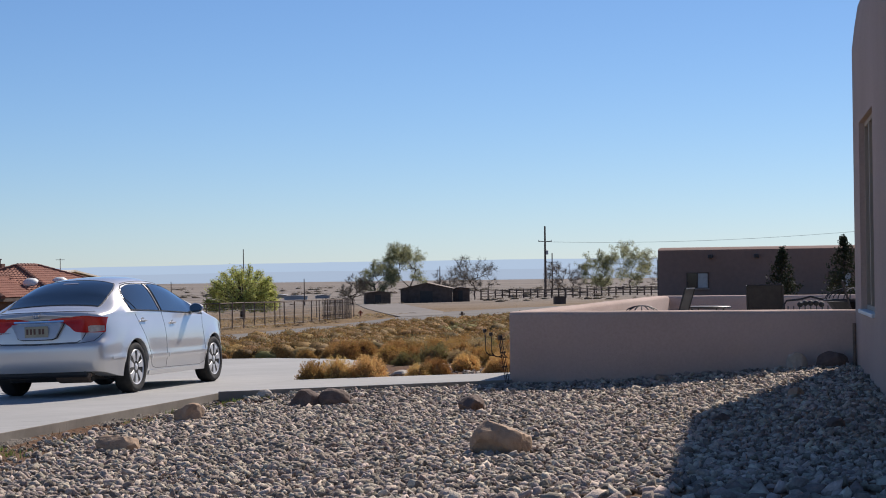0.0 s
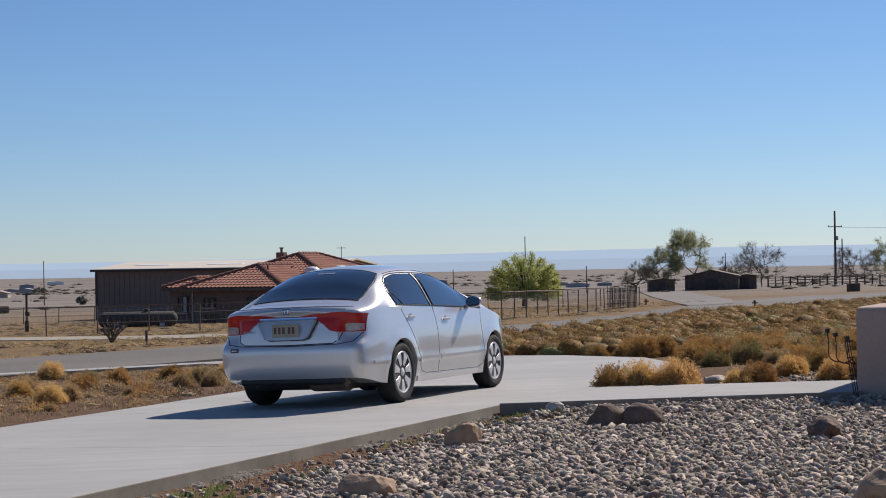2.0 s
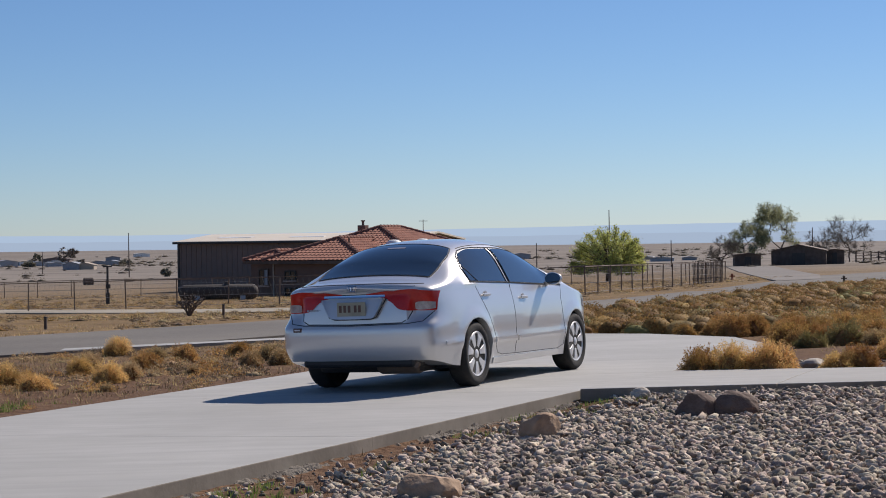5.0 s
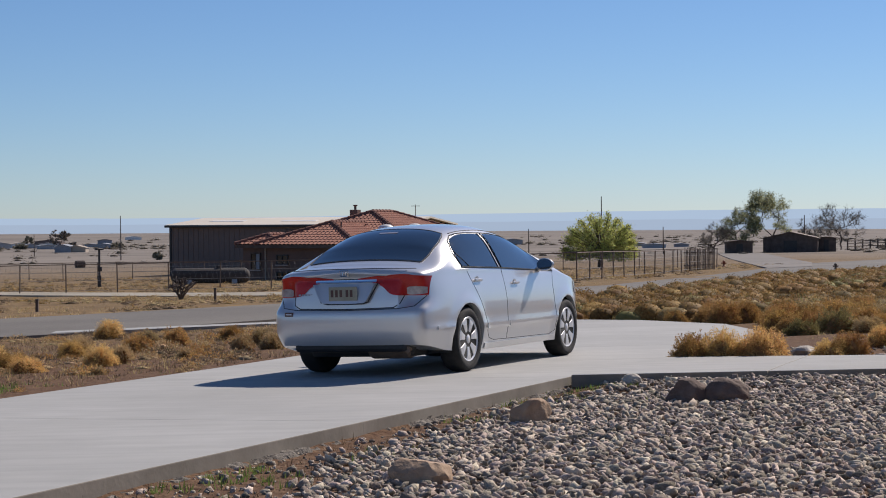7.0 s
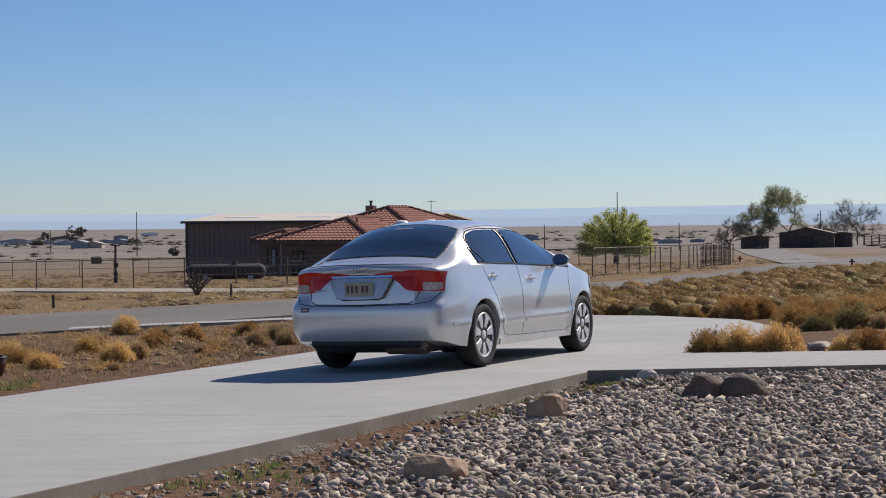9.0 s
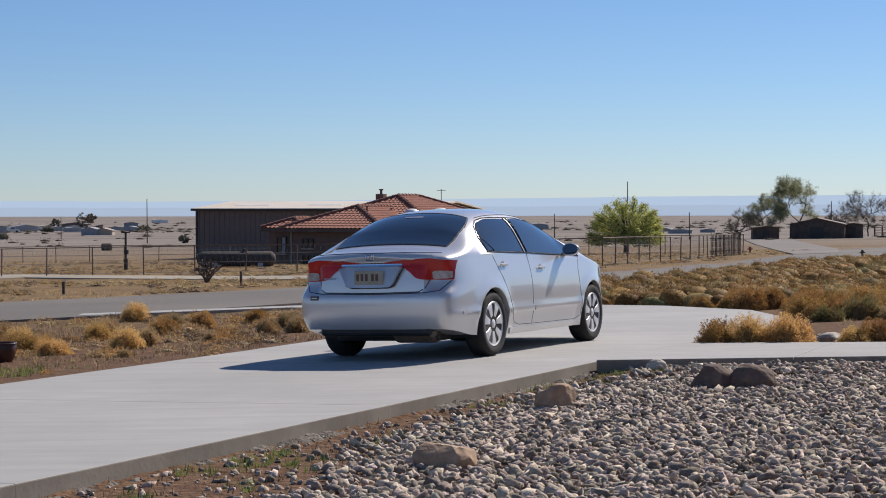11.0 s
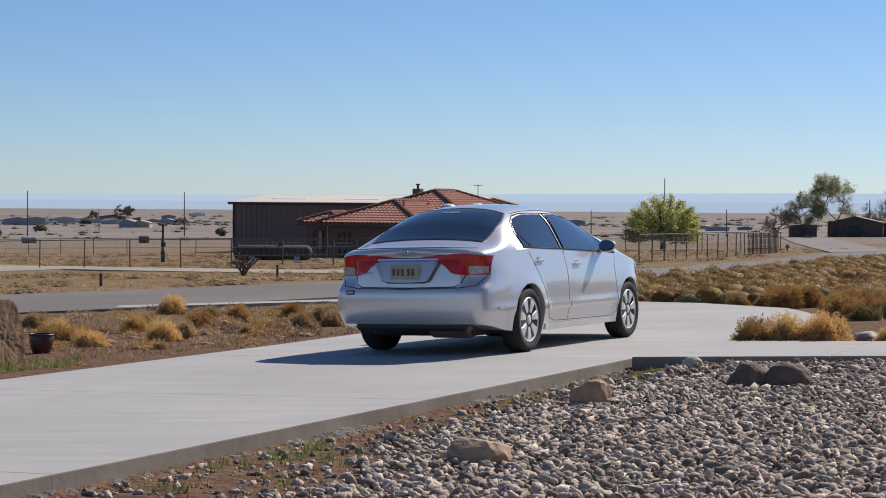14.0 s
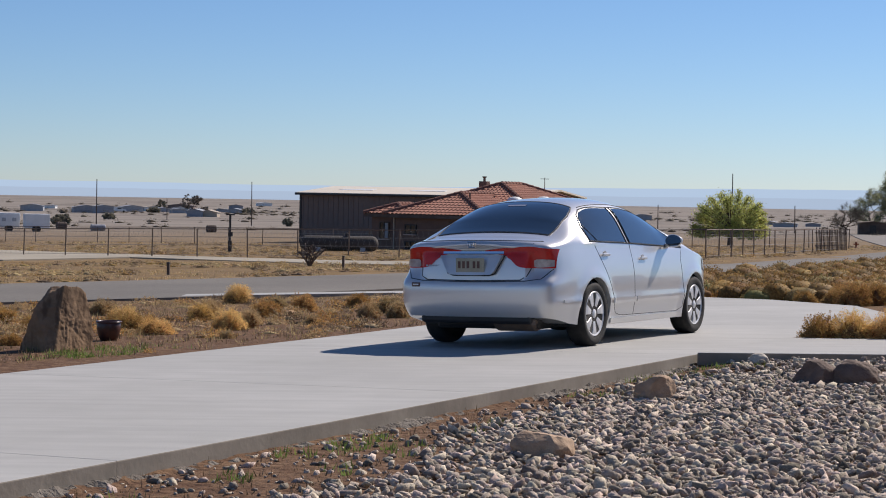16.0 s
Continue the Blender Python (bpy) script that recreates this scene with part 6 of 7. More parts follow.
shed(25.0, 283.9, 4.0, 3.5, 1.9, 0.25, "small dark timber shed under bare trees", 5)
shed(33.2, 288.0, 8.4, 6.0, 2.35, 0.95, "long dark timber barn with a sagging gable", -4)
shed(39.0, 290.0, 3.0, 4.0, 2.3, 0.15, "dark lean-to at the end of the barn", 0)
for yaw, d, w, dep, h, rise, wall, roof, label in (
        (-19.25, 570, 11, 7, 2.5, 0.9, M_SLATE_HAZED, M_SLATE_HAZED, "far slate-grey house on the plain"), (-18.72, 560, 8, 7, 3.1, 0.5, M_SLATE_HAZED, M_GREYP, "far dark two-bay house on the plain"),
        (-17.85, 620, 10, 7, 2.4, 0.8, M_GREYP, M_SLATE_HAZED, "far grey bungalow on the plain"), (-17.2, 650, 9, 6, 2.1, 0.5, M_WHITE, M_TANP, "far white mobile home on the plain"),
        (-16.4, 720, 14, 8, 2.4, 0.9, M_BARN, M_BARN, "far brown long house on the plain"), (-15.95, 500, 6, 9, 2.3, 0.8, M_SLATE_HAZED, M_GREYP, "far dark barn with a grey roof"),
        (-15.55, 500, 7, 8, 1.9, 0.9, M_TANP, M_TANP, "far tan house with a broad roof"), (-14.68, 760, 8, 6, 2.4, 0.7, M_SLATE_HAZED, M_BARN, "far dark house on the plain"),
        (-13.8, 1000, 12, 7, 2.2, 0.6, M_WHITE, M_WHITE, "far white metal shed shining in the sun"), (-20.9, 600, 10, 6, 2.5, 0.8, M_GREYP, M_SLATE_HAZED, "far low grey house on the plain"),
        (2.4, 440, 14, 6, 2.3, 0.6, M_GREYP, M_GREYP, "far low grey stable behind the paddock"), (3.25, 460, 9, 6, 2.0, 0.6, M_SLATE_HAZED, M_GREYP, "far slate shed behind the paddock"),
        (1.9, 500, 9, 6, 2.3, 0.5, M_TANP, M_WHITE, "far tan trailer behind the paddock"), (-22.3, 560, 9, 6, 2.4, 0.6, M_TANP, M_GREYP, "far tan house on the plain"),
        (-2.0, 600, 9, 6, 2.2, 0.6, M_GREYP, M_SLATE_HAZED, "far grey house behind the car"), (22.4, 190, 5.0, 5.0, 4.2, 0.3, M_GREYP, M_SLATE_HAZED, "far grey house beyond the adobe")):
    x, y = polar(yaw, d)
    k = 0.4 if 0 < yaw < 5 else 0.72
    w, h, rise, dep = w * k, h * k, rise * k, dep * k
    shed(x, y, w, dep, h, rise, label, (yaw * 7) % 40 - 20, wall, roof, "far_house", False)


rng_ = random.Random(8)
for k in range(12):
    yaw, d = -20.2 + 5.6 * k / 11 + rng_.uniform(-0.3, 0.3), rng_.uniform(560, 700)
    x, y = polar(yaw, d)
    pale = k % 4 == 0
    shed(x, y, rng_.uniform(3.5, 8.0), 4.0, rng_.uniform(0.9, 1.3), rng_.uniform(0.2, 0.5), "far small pale shed on the plain" if pale else "far small grey shed on the plain", rng_.uniform(-25, 25), M_WHITE if pale else M_GREYP, M_GREYP if k % 2 else M_SLATE_HAZED, "far_shed", False)


def trailer(yaw, d, l, h, label):
    x, y = polar(yaw, d)
    root = empty("trailer", facing(x, y, 6), label, "trailer", "vehicles on the plain")
    part("body", solid(-l / 2, l / 2, 0, 2.4, 0.5, h, 0.08), M_WHITE, root)
    for px in (-l * 0.28, l * 0.22) if "camper" in label else ():
        part("window", solid(px - 0.25, px + 0.25, -0.03, 0.0, 1.3, 1.75), M_PANE, root)
    for px in (-l * 0.1, l * 0.02):
        part("wheel", lathe(bmesh.new(), [(0.0, 0), (0.35, 0), (0.38, 0.05), (0.38, 0.2), (0.0, 0.22)], 14, m=pose(px, 0.2, 0.38, 90, 0, 0)), M_TYRE, root)


trailer(-20.72, 234, 3.1, 2.25, "white box trailer parked on the plain")
trailer(-21.55, 238, 2.6, 2.35, "short white camper parked on the plain")


def pickup(x, y, turn, material, label, s=1.0):
    root = empty("pickup_truck", facing(x, y, turn), label, "truck", "vehicles on the plain")
    b = bmesh.new()
    prof = [(-2.5, 0.5), (-2.5, 1.05), (-0.5, 1.08), (-0.4, 1.75), (0.9, 1.75), (1.4, 1.15), (2.5, 1.0), (2.6, 0.5)]
    lo = [b.verts.new((px, -0.9, pz)) for px, pz in prof]
    hi = [b.verts.new((px, 0.9, pz)) for px, pz in prof]
    b.faces.new(lo)
    b.faces.new(hi[::-1])
    for k in range(len(prof)):
        b.faces.new((lo[k - 1], hi[k - 1], hi[k], lo[k]))
    bmesh.ops.recalc_face_normals(b, faces=b.faces)
    bmesh.ops.bevel(b, geom=list(b.edges), offset=0.08, segments=2, affect="EDGES")
    part("body", b, material, root)
    part("side_window", solid(-0.3, 1.0, -0.93, -0.9, 1.2, 1.62), M_DARK, root)
    for px in (-1.6, 1.7):
        part("wheel", lathe(bmesh.new(), [(0.0, 0), (0.33, 0), (0.36, 0.05), (0.36, 0.22), (0.0, 0.24)], 16, m=pose(px, -0.68, 0.36, 90, 0, 0)), M_TYRE, root)
    return root


pickup(*polar(22.1, 165), 0, M_WHITE, "white pickup truck parked beyond the adobe house")
pickup(*polar(-22.1, 330), 20, M_WHITE, "white pickup truck parked on the plain")
pickup(*polar(-18.3, 590), 10, M_WHITE, "far white car parked on the plain")


def bale(yaw, d, r, w, material, label, name="round_bale", category="bale"):
    x, y = polar(yaw, d)
    root = empty(name, facing(x, y, 15), label, category)
    part("roll", lathe(bmesh.new(), [(0.0, 0), (r * 0.9, 0), (r, 0.08), (r, w - 0.08), (r * 0.9, w), (0.0, w)], 24, m=pose(-w / 2, 0, r, 0, 90, 0)), material, root, smooth=False)
    for k in range(2):
        ring = [(-w / 4 + k * w / 2, r * 1.01 * math.cos(t), r + r * 1.01 * math.sin(t)) for t in np.linspace(0, 2 * math.pi, 25)]
        part("binding", bent(bmesh.new(), ring, 0.02, 5), M_WOOD, root)


bale(-15.43, 240, 0.5, 1.2, M_WOOD, "dark weathered round bale in the field")
bale(-18.9, 250, 0.45, 1.9, M_SLATE_HAZED, "slate-grey water trough drum in the field", "water_drum", "drum")
bale(-20.0, 262, 0.55, 1.4, M_WOOD, "dark weathered round bale beyond the fence")


# ---- trees and brush ----
def leaf_mesh(name, centres, sizes, material, seed, upright=0.0):
    """Many small two-triangle leaves, each turned its own way, as one mesh."""
    rng = np.random.default_rng(seed)
    n = len(centres)
    a = rng.normal(size=(n, 3))
    a[:, 2] += upright
    a /= np.linalg.norm(a, axis=1, keepdims=True)
    t = rng.normal(size=(n, 3))
    b = np.cross(a, t)
    b /= np.linalg.norm(b, axis=1, keepdims=True) + 1e-9
    s = np.asarray(sizes)[:, None]
    c = np.asarray(centres)
    v = np.stack([c - a * s, c + b * s * 0.45, c + a * s, c - b * s * 0.45], 1)
    me = bpy.data.meshes.new(name)
    f = np.arange(4 * n).reshape(n, 4)
    me.vertices.add(4 * n)
    me.vertices.foreach_set("co", v.ravel())
    me.loops.add(4 * n)
    me.loops.foreach_set("vertex_index", f.ravel().astype(np.int32))
    me.polygons.add(n)
    me.polygons.foreach_set("loop_start", np.arange(0, 4 * n, 4, dtype=np.int32))
    me.update(calc_edges=True)
    me.materials.append(material)
    return me


def tree(x, y, height, width, leaf, label, seed, leaves=3500, leaf_size=0.10, bare=0.0, low=0.22, tips=170, group="field trees", crown_low=0.12, twig=0.020, lobes=15):
    """A trunk whose limbs fork towards spots in an uneven, lobed crown; thickness follows what each limb carries."""
    rng = random.Random(seed)
    npr = np.random.default_rng(seed)
    root = empty("tree", pose(x, y, ground_z(x, y) - 0.05), label, "tree", group)
    zc, hz, rx = height * (1 + crown_low) / 2, height * (1 - crown_low) / 2, width / 2
    balls = []
    for k in range(lobes):
        a, up_ = rng.uniform(0, 6.28), rng.uniform(-0.95, 0.8)
        q = math.sqrt(1 - up_ * up_) * rng.uniform(0.55, 0.85)
        balls.append((Vector((q * math.cos(a) * rx, q * math.sin(a) * rx, zc + up_ * 0.70 * hz)), rng.uniform(0.30, 0.46)))
    balls.append((Vector((rng.uniform(-0.2, 0.2) * rx, 0, zc + 0.5 * hz)), 0.5))
    goals = []
    while len(goals) < tips:
        c, r = rng.choice(balls)
        d = Vector((rng.gauss(0, 1), rng.gauss(0, 1), rng.gauss(0, 1))).normalized() * rng.random() ** 0.45 * r
        goals.append(c + Vector((d.x * rx, d.y * rx, d.z * hz * 1.15)))
    trunk_top = height * low
    co = [Vector((0.02 * height * math.sin(2.1 * k + seed) * k / 4, 0.015 * height * math.cos(1.7 * k) * k / 4, trunk_top * k / 4)) for k in range(5)]
    up = [-1, 0, 1, 2, 3]
    start = co[4]
    goals.sort(key=lambda q: (q - start).length)
    for q in goals:
        arr = np.array([v[:] for v in co[3:]])
        dv = np.array(q[:]) - arr
        dist = np.linalg.norm(dv, axis=1)
        cost = dist + 0.55 * np.maximum(0, -dv[:, 2]) + 0.25 * np.linalg.norm(arr - np.array(start[:]), axis=1)
        b = 3 + int(np.argmin(cost))
        p, n = co[b], max(2, int(dist[b - 3] / (0.09 * height)))
        for k in range(1, n + 1):
            f = k / n
            w = p.lerp(q, f) + Vector((rng.gauss(0, 1), rng.gauss(0, 1), rng.gauss(0, 1))) * 0.010 * height * (k < n)
            w.z += 0.10 * (q - p).length * math.sin(math.pi * f) * 0.6
            co.append(w)
            up.append(b if k == 1 else len(co) - 2)
    load = [0.0] * len(co)
    kids = [0] * len(co)
    for k in range(len(co) - 1, 0, -1):
        if not kids[k]:
            load[k] += 1
        load[up[k]] += load[k]
        kids[up[k]] += 1
    wood, sprays = bmesh.new(), bmesh.new()
    for k in range(1, len(co)):
        r0, r1 = twig * load[up[k]] ** 0.40, twig * load[k] ** 0.40
        rod(wood if load[k] > 3 else sprays, co[up[k]], co[k], min(r0, r1 * 1.6), r1, 6 if load[k] > 3 else 4)
    ends = [k for k in range(1, len(co)) if load[k] <= 3 and k > 4]
    for k in ends:
        for _ in range(11 if bare else 3):
            d = (Vector((rng.gauss(0, 0.7), rng.gauss(0, 0.7), rng.gauss(0.35, 0.6))) + (co[k] - start).normalized() * 0.6).normalized()
            rod(sprays, co[k], co[k] + d * height * rng.uniform(0.05, 0.11), twig * 0.55, twig * 0.3, 3)
    part("trunk", wood, M_BARK, root, "dark forking trunk and limbs")
    tagged(part("twig_spray", sprays, M_BARE if bare else M_BARK, root), "fine twigs", kind="stuff")
    base = np.array([co[k][:] for k in ends])
    # leaves gather in clumps about the outer twigs
    clump = base[npr.integers(0, len(base), max(40, leaves // 22))] + npr.normal(0, 0.03 * width, (max(40, leaves // 22), 3))
    pts = clump[npr.integers(0, len(clump), leaves)] + npr.normal(0, 1, (leaves, 3)) * np.array([0.026 * width, 0.026 * width, 0.022 * width])
    pts = pts[pts[:, 2] > height * crown_low * 0.6]
    crown = new("crown", leaf_mesh("crown", pts, npr.uniform(0.6, 1.4, len(pts)) * leaf_size, leaf, seed))
    crown.parent = root
    return root


def dome_tree():
    """The broad yellow-green shrubby tree by the paddock: many stems in a fan under a dense rounded crown."""
    x, y = 1.88, 148.0
    rng = random.Random(77)
    npr = np.random.default_rng(77)
    root = empty("tree", pose(x, y, ground_z(x, y)), "broad rounded shrubby tree in fresh yellow-green leaf", "tree", "field trees")
    wood = bmesh.new()
    rod(wood, (0, 0, -0.1), (0.05, 0, 1.1), 0.24, 0.20, 9)
    cents = []
    for k in range(210):
        a, t = rng.uniform(0, 2 * math.pi), math.acos(rng.uniform(0.0, 1.0))
        d = Vector((math.sin(t) * math.cos(a), math.sin(t) * math.sin(a), math.cos(t)))
        wide = math.sin(t) ** -0.35
        tip = Vector((d.x * 3.15 * wide, d.y * 3.15 * wide, 0.75 + 3.55 * d.z * (0.92 + 0.12 * rng.random())))
        tip *= rng.uniform(0.90, 1.05)
        mid = Vector((tip.x * 0.42, tip.y * 0.42, 1.0 + (tip.z - 1.0) * 0.55))
        bent(wood, [(0.05 * d.x, 0.05 * d.y, 0.95), mid, tip], 0.026, 4)
        cents.append((mid, tip))
    part("trunk", wood, M_BARK, root, "dark fan of stems")
    n = 24000
    i = npr.integers(0, len(cents), n)
    f = npr.random(n) ** 0.42
    m = np.array([c[0] for c in cents])[i]
    t = np.array([c[1] for c in cents])[i]
    pts = m + (t - m) * f[:, None] + npr.normal(0, 0.14, (n, 3))
    pts = pts[pts[:, 2] > 0.6]
    crown = new("crown", leaf_mesh("crown", pts, npr.uniform(0.5, 1.3, len(pts)) * 0.085, M_LEAF, 7))
    crown.parent = root


dome_tree()
tree(*polar(5.12, 296), 7.6, 7.8, M_LEAF2, "low spreading tree in thin grey-green leaf beside the shed", 21, 13000, 0.10)
tree(*polar(6.0, 300), 10.2, 8.6, M_LEAF2, "tall open tree in sparse new leaf behind the barn", 24, 15000, 0.10, low=0.22, crown_low=0.18)
tree(*polar(8.1, 330), 9.0, 9.8, M_BARE, "bare wide-crowned tree in the far field", 25, 2600, 0.07, bare=1, tips=200)
tree(*polar(10.95, 370), 7.6, 9.4, M_BARE, "bare grey tree by the rail fence", 29, 2600, 0.08, bare=1, tips=200)
tree(*polar(11.95, 370), 9.2, 8.8, M_LEAF2, "open tree in thin leaf by the rail fence", 31, 13000, 0.11)
tree(*polar(13.0, 370), 10.8, 10.4, M_LEAF2, "tall tree in thin leaf by the rail fence", 35, 15000, 0.11)
tree(*polar(14.15, 366), 6.0, 6.4, M_BARE, "small bare tree near the adobe house", 36, 900, 0.08, bare=1)
tree(*polar(4.22, 280), 5.2, 5.6, M_BARE, "small bare tree near the paddock corner", 37, 900, 0.07, bare=1)
tree(*polar(7.15, 352), 6.0, 6.0, M_BARE, "bare tree half hidden behind the barn", 38, 900, 0.08, bare=1)
for k, (yaw, d, h, w) in enumerate(((-16.95, 640, 4.2, 3.6), (-16.02, 640, 6.4, 6.8), (-15.7, 620, 2.0, 4.0), (-13.05, 330, 1.4, 1.8), (-20.0, 290, 2.2, 3.2), (-18.55, 420, 1.4, 3.2), (-17.2, 600, 1.8, 5.0), (-14.3, 620, 1.8, 5.0))):
    x, y = polar(yaw, d)
    tree(x, y, h, w, M_BARE if k in (1, 2) else M_LEAF3, "far grey-green tree on the plain", 50 + k, 2200, 0.26, bare=k == 1, tips=90, low=0.10, crown_low=0.05, group="plain trees", twig=0.03)


def pine(x, y, h, w, seed, label):
    """Young conifer with whorls of short boughs."""
    rng = random.Random(seed)
    root = empty("conifer", pose(x, y, ground_z(x, y) - 0.05), label, "tree", "conifers")
    part("trunk", rod(bmesh.new(), (0, 0, -0.1), (0, 0, h), 0.09, 0.015, 8), M_BARK, root)
    pts, boughs = [], bmesh.new()
    for k in range(80):
        z = h * (0.10 + 0.88 * k / 80)
        r = w / 2 * (1 - (z / h) ** 1.4) * rng.uniform(0.55, 1.15) + 0.08
        a = rng.uniform(0, 6.28)
        tip = Vector((r * math.cos(a), r * math.sin(a), z + 0.12 * r))
        rod(boughs, (0, 0, z), tip, 0.014, 0.005, 4)
        for _ in range(36):
            f = rng.random() ** 0.7
            pts.append((tip.x * f + rng.gauss(0, 0.07), tip.y * f + rng.gauss(0, 0.07), z + (tip.z - z) * f + rng.gauss(0, 0.09)))
    tagged(part("bough_whorl", boughs, M_BARK, root), kind="stuff")
    crown = new("crown", leaf_mesh("crown", pts, np.random.default_rng(seed).uniform(0.05, 0.12, len(pts)), M_PINE, seed, 0.6))
    crown.parent = root


pine(*polar(18.3, 112), 3.7, 2.9, 3, "young dark conifer in front of the adobe house")
pine(*polar(20.3, 106), 4.2, 3.3, 4, "bushy dark conifer at the corner of the adobe house")


def brush_mesh(name, r, h, blades, tips, seed, material, width=0.0055, tip_size=0.016, lean=1.0):
    """A dome of thin stalks that spring from one crown, each ending in a feathery tuft."""
    rng = np.random.default_rng(seed)
    n = blades
    a = rng.uniform(0, 2 * np.pi, n)
    t = rng.random(n) ** 0.55 * 1.30 * lean
    d = np.stack([np.sin(t) * np.cos(a), np.sin(t) * np.sin(a), np.cos(t)], 1)
    lump_ = 1 + 0.20 * np.sin(a * 3 + seed) * np.sin(t * 2.5) + 0.08 * np.sin(a * 7 + 2 * seed) + 0.05 * rng.standard_normal(n)
    end = d * np.array([r, r, h]) * lump_[:, None] * rng.uniform(0.92, 1.02, n)[:, None]
    start = end * np.array([0.30, 0.30, 0.0]) * rng.uniform(0.2, 1.0, n)[:, None]
    mid = start + (end - start) * 0.5
    mid[:, 2] += 0.08 * h
    side = np.cross(d, rng.normal(size=(n, 3)))
    side /= np.linalg.norm(side, axis=1, keepdims=True) + 1e-9
    w = width * rng.uniform(0.6, 1.5, n)[:, None]
    v = [start - side * w, start + side * w, mid + side * w * 0.9, mid - side * w * 0.9, end]
    V = np.stack(v, 1).reshape(-1, 3)
    F = []
    base = np.arange(n) * 5
    quads = np.stack([base, base + 1, base + 2, base + 3], 1)
    tris = np.stack([base + 3, base + 2, base + 4], 1)
    faces = [tuple(q) for q in quads.tolist()] + [tuple(q) for q in tris.tolist()]
    k = rng.integers(0, n, tips)
    c = end[k] + rng.normal(0, 0.022 * r / 0.4, (tips, 3)) * 0.6 - d[k] * (rng.random(tips) ** 2 * 0.22 * h)[:, None]
    p = d[k] + rng.normal(0, 0.5, (tips, 3))
    p /= np.linalg.norm(p, axis=1, keepdims=True)
    q = np.cross(p, rng.normal(size=(tips, 3)))
    q /= np.linalg.norm(q, axis=1, keepdims=True) + 1e-9
    s = tip_size * rng.uniform(0.6, 1.5, tips)[:, None]
    TV = np.stack([c - p * s, c + q * s * 0.5, c + p * s, c - q * s * 0.5], 1).reshape(-1, 3)
    off = len(V)
    tb = np.arange(tips) * 4 + off
    faces += [tuple(f) for f in np.stack([tb, tb + 1, tb + 2, tb + 3], 1).tolist()]
    V = np.concatenate([V, TV])
    V[:, 2] = np.maximum(V[:, 2], -0.03)
    me = bpy.data.meshes.new(name)
    me.from_pydata(V.tolist(), [], faces)
    me.materials.append(material)
    return me


KINDS = []
for k, (m, ln) in enumerate(((M_BRUSH, 1.16), (M_BRUSH, 1.12), (M_BRUSH2, 1.14), (M_RUST, 1.16), (M_BRUSH3, 1.16), (M_BRUSH2, 1.0))):
    KINDS.append(brush_mesh("brush", 0.42, 0.50, 900, 6500, 10 + k, m, lean=ln, tip_size=0.0145))
for k in range(3):
    KINDS.append(brush_mesh("brush", 0.42, 0.50, 1600, 9500, 30 + k, M_GOLD, width=0.004, tip_size=0.0115, lean=1.12))


def lumpy_dome(r, h, seed, cuts=2):
    """Corners and triangles of a lumpy half dome."""
    b = bmesh.new()
    bmesh.ops.create_icosphere(b, subdivisions=cuts, radius=1.0)
    b.verts.ensure_lookup_table()
    v = np.array([q.co[:] for q in b.verts])
    f = np.array([[q.index for q in t.verts] for t in b.faces])
    b.free()
    a = np.arctan2(v[:, 1], v[:, 0])
    k = 1 + 0.13 * np.sin(a * 3 + seed) + 0.08 * np.sin(a * 5 + 2 * seed + v[:, 2] * 4)
    v = v * k[:, None] * np.array([r, r, h])
    v[:, 2] = np.maximum(v[:, 2], -0.04 * h)
    return v, f


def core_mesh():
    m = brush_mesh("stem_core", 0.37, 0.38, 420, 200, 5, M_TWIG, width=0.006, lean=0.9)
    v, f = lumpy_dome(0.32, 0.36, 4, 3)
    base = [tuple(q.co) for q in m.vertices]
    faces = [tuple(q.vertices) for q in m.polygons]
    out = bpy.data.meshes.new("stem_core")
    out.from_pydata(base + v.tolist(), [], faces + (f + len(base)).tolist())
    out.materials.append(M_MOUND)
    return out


CORE = core_mesh()
NAMES = ("golden dome-shaped rabbitbrush gone to seed", "golden dry rabbitbrush with a ragged crown", "straw-coloured tuft of dry brush", "rust-gold rabbitbrush beside the path", "low olive-green brush on dry soil", "tall pale tuft of dry brush", "bright golden rabbitbrush on dry soil", "bright golden rabbitbrush on dry soil", "bright golden rabbitbrush on dry soil")


def brush(x, y, size, kind, seed, tall=1.0, label="", group="brush"):
    rng = random.Random(seed)
    root = empty("shrub", pose(x, y, ground_z(x, y) - 0.01, rng.uniform(-4, 4), rng.uniform(-4, 4), rng.uniform(0, 360)), label or NAMES[kind], "shrub", group)
    root.scale = (size * rng.uniform(0.88, 1.12), size * rng.uniform(0.88, 1.12), size * tall)
    a = new("foliage", KINDS[kind])
    a.parent = root
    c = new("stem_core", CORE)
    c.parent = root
    return root


# by the path
for k, (x, y, s, kd, tl) in enumerate(((1.24, 19.82, 0.60, 3, 1.0), (1.57, 19.72, 0.60, 8, 1.12), (1.97, 19.62, 0.70, 6, 0.98), (2.68, 19.72, 0.46, 7, 0.9), (2.92, 19.82, 0.56, 3, 0.95),
                                       (3.62, 21.9, 0.60, 8, 0.85), (3.92, 20.5, 0.58, 7, 0.95), (4.22, 20.7, 0.6, 3, 1.0), (4.7, 22.2, 0.6, 1, 0.9), (4.50, 20.2, 0.55, 6, 0.95))):
    brush(x, y, s, kd, 300 + k, tl, label="bright golden tuft of dry rabbitbrush beside the path", group="path brush")
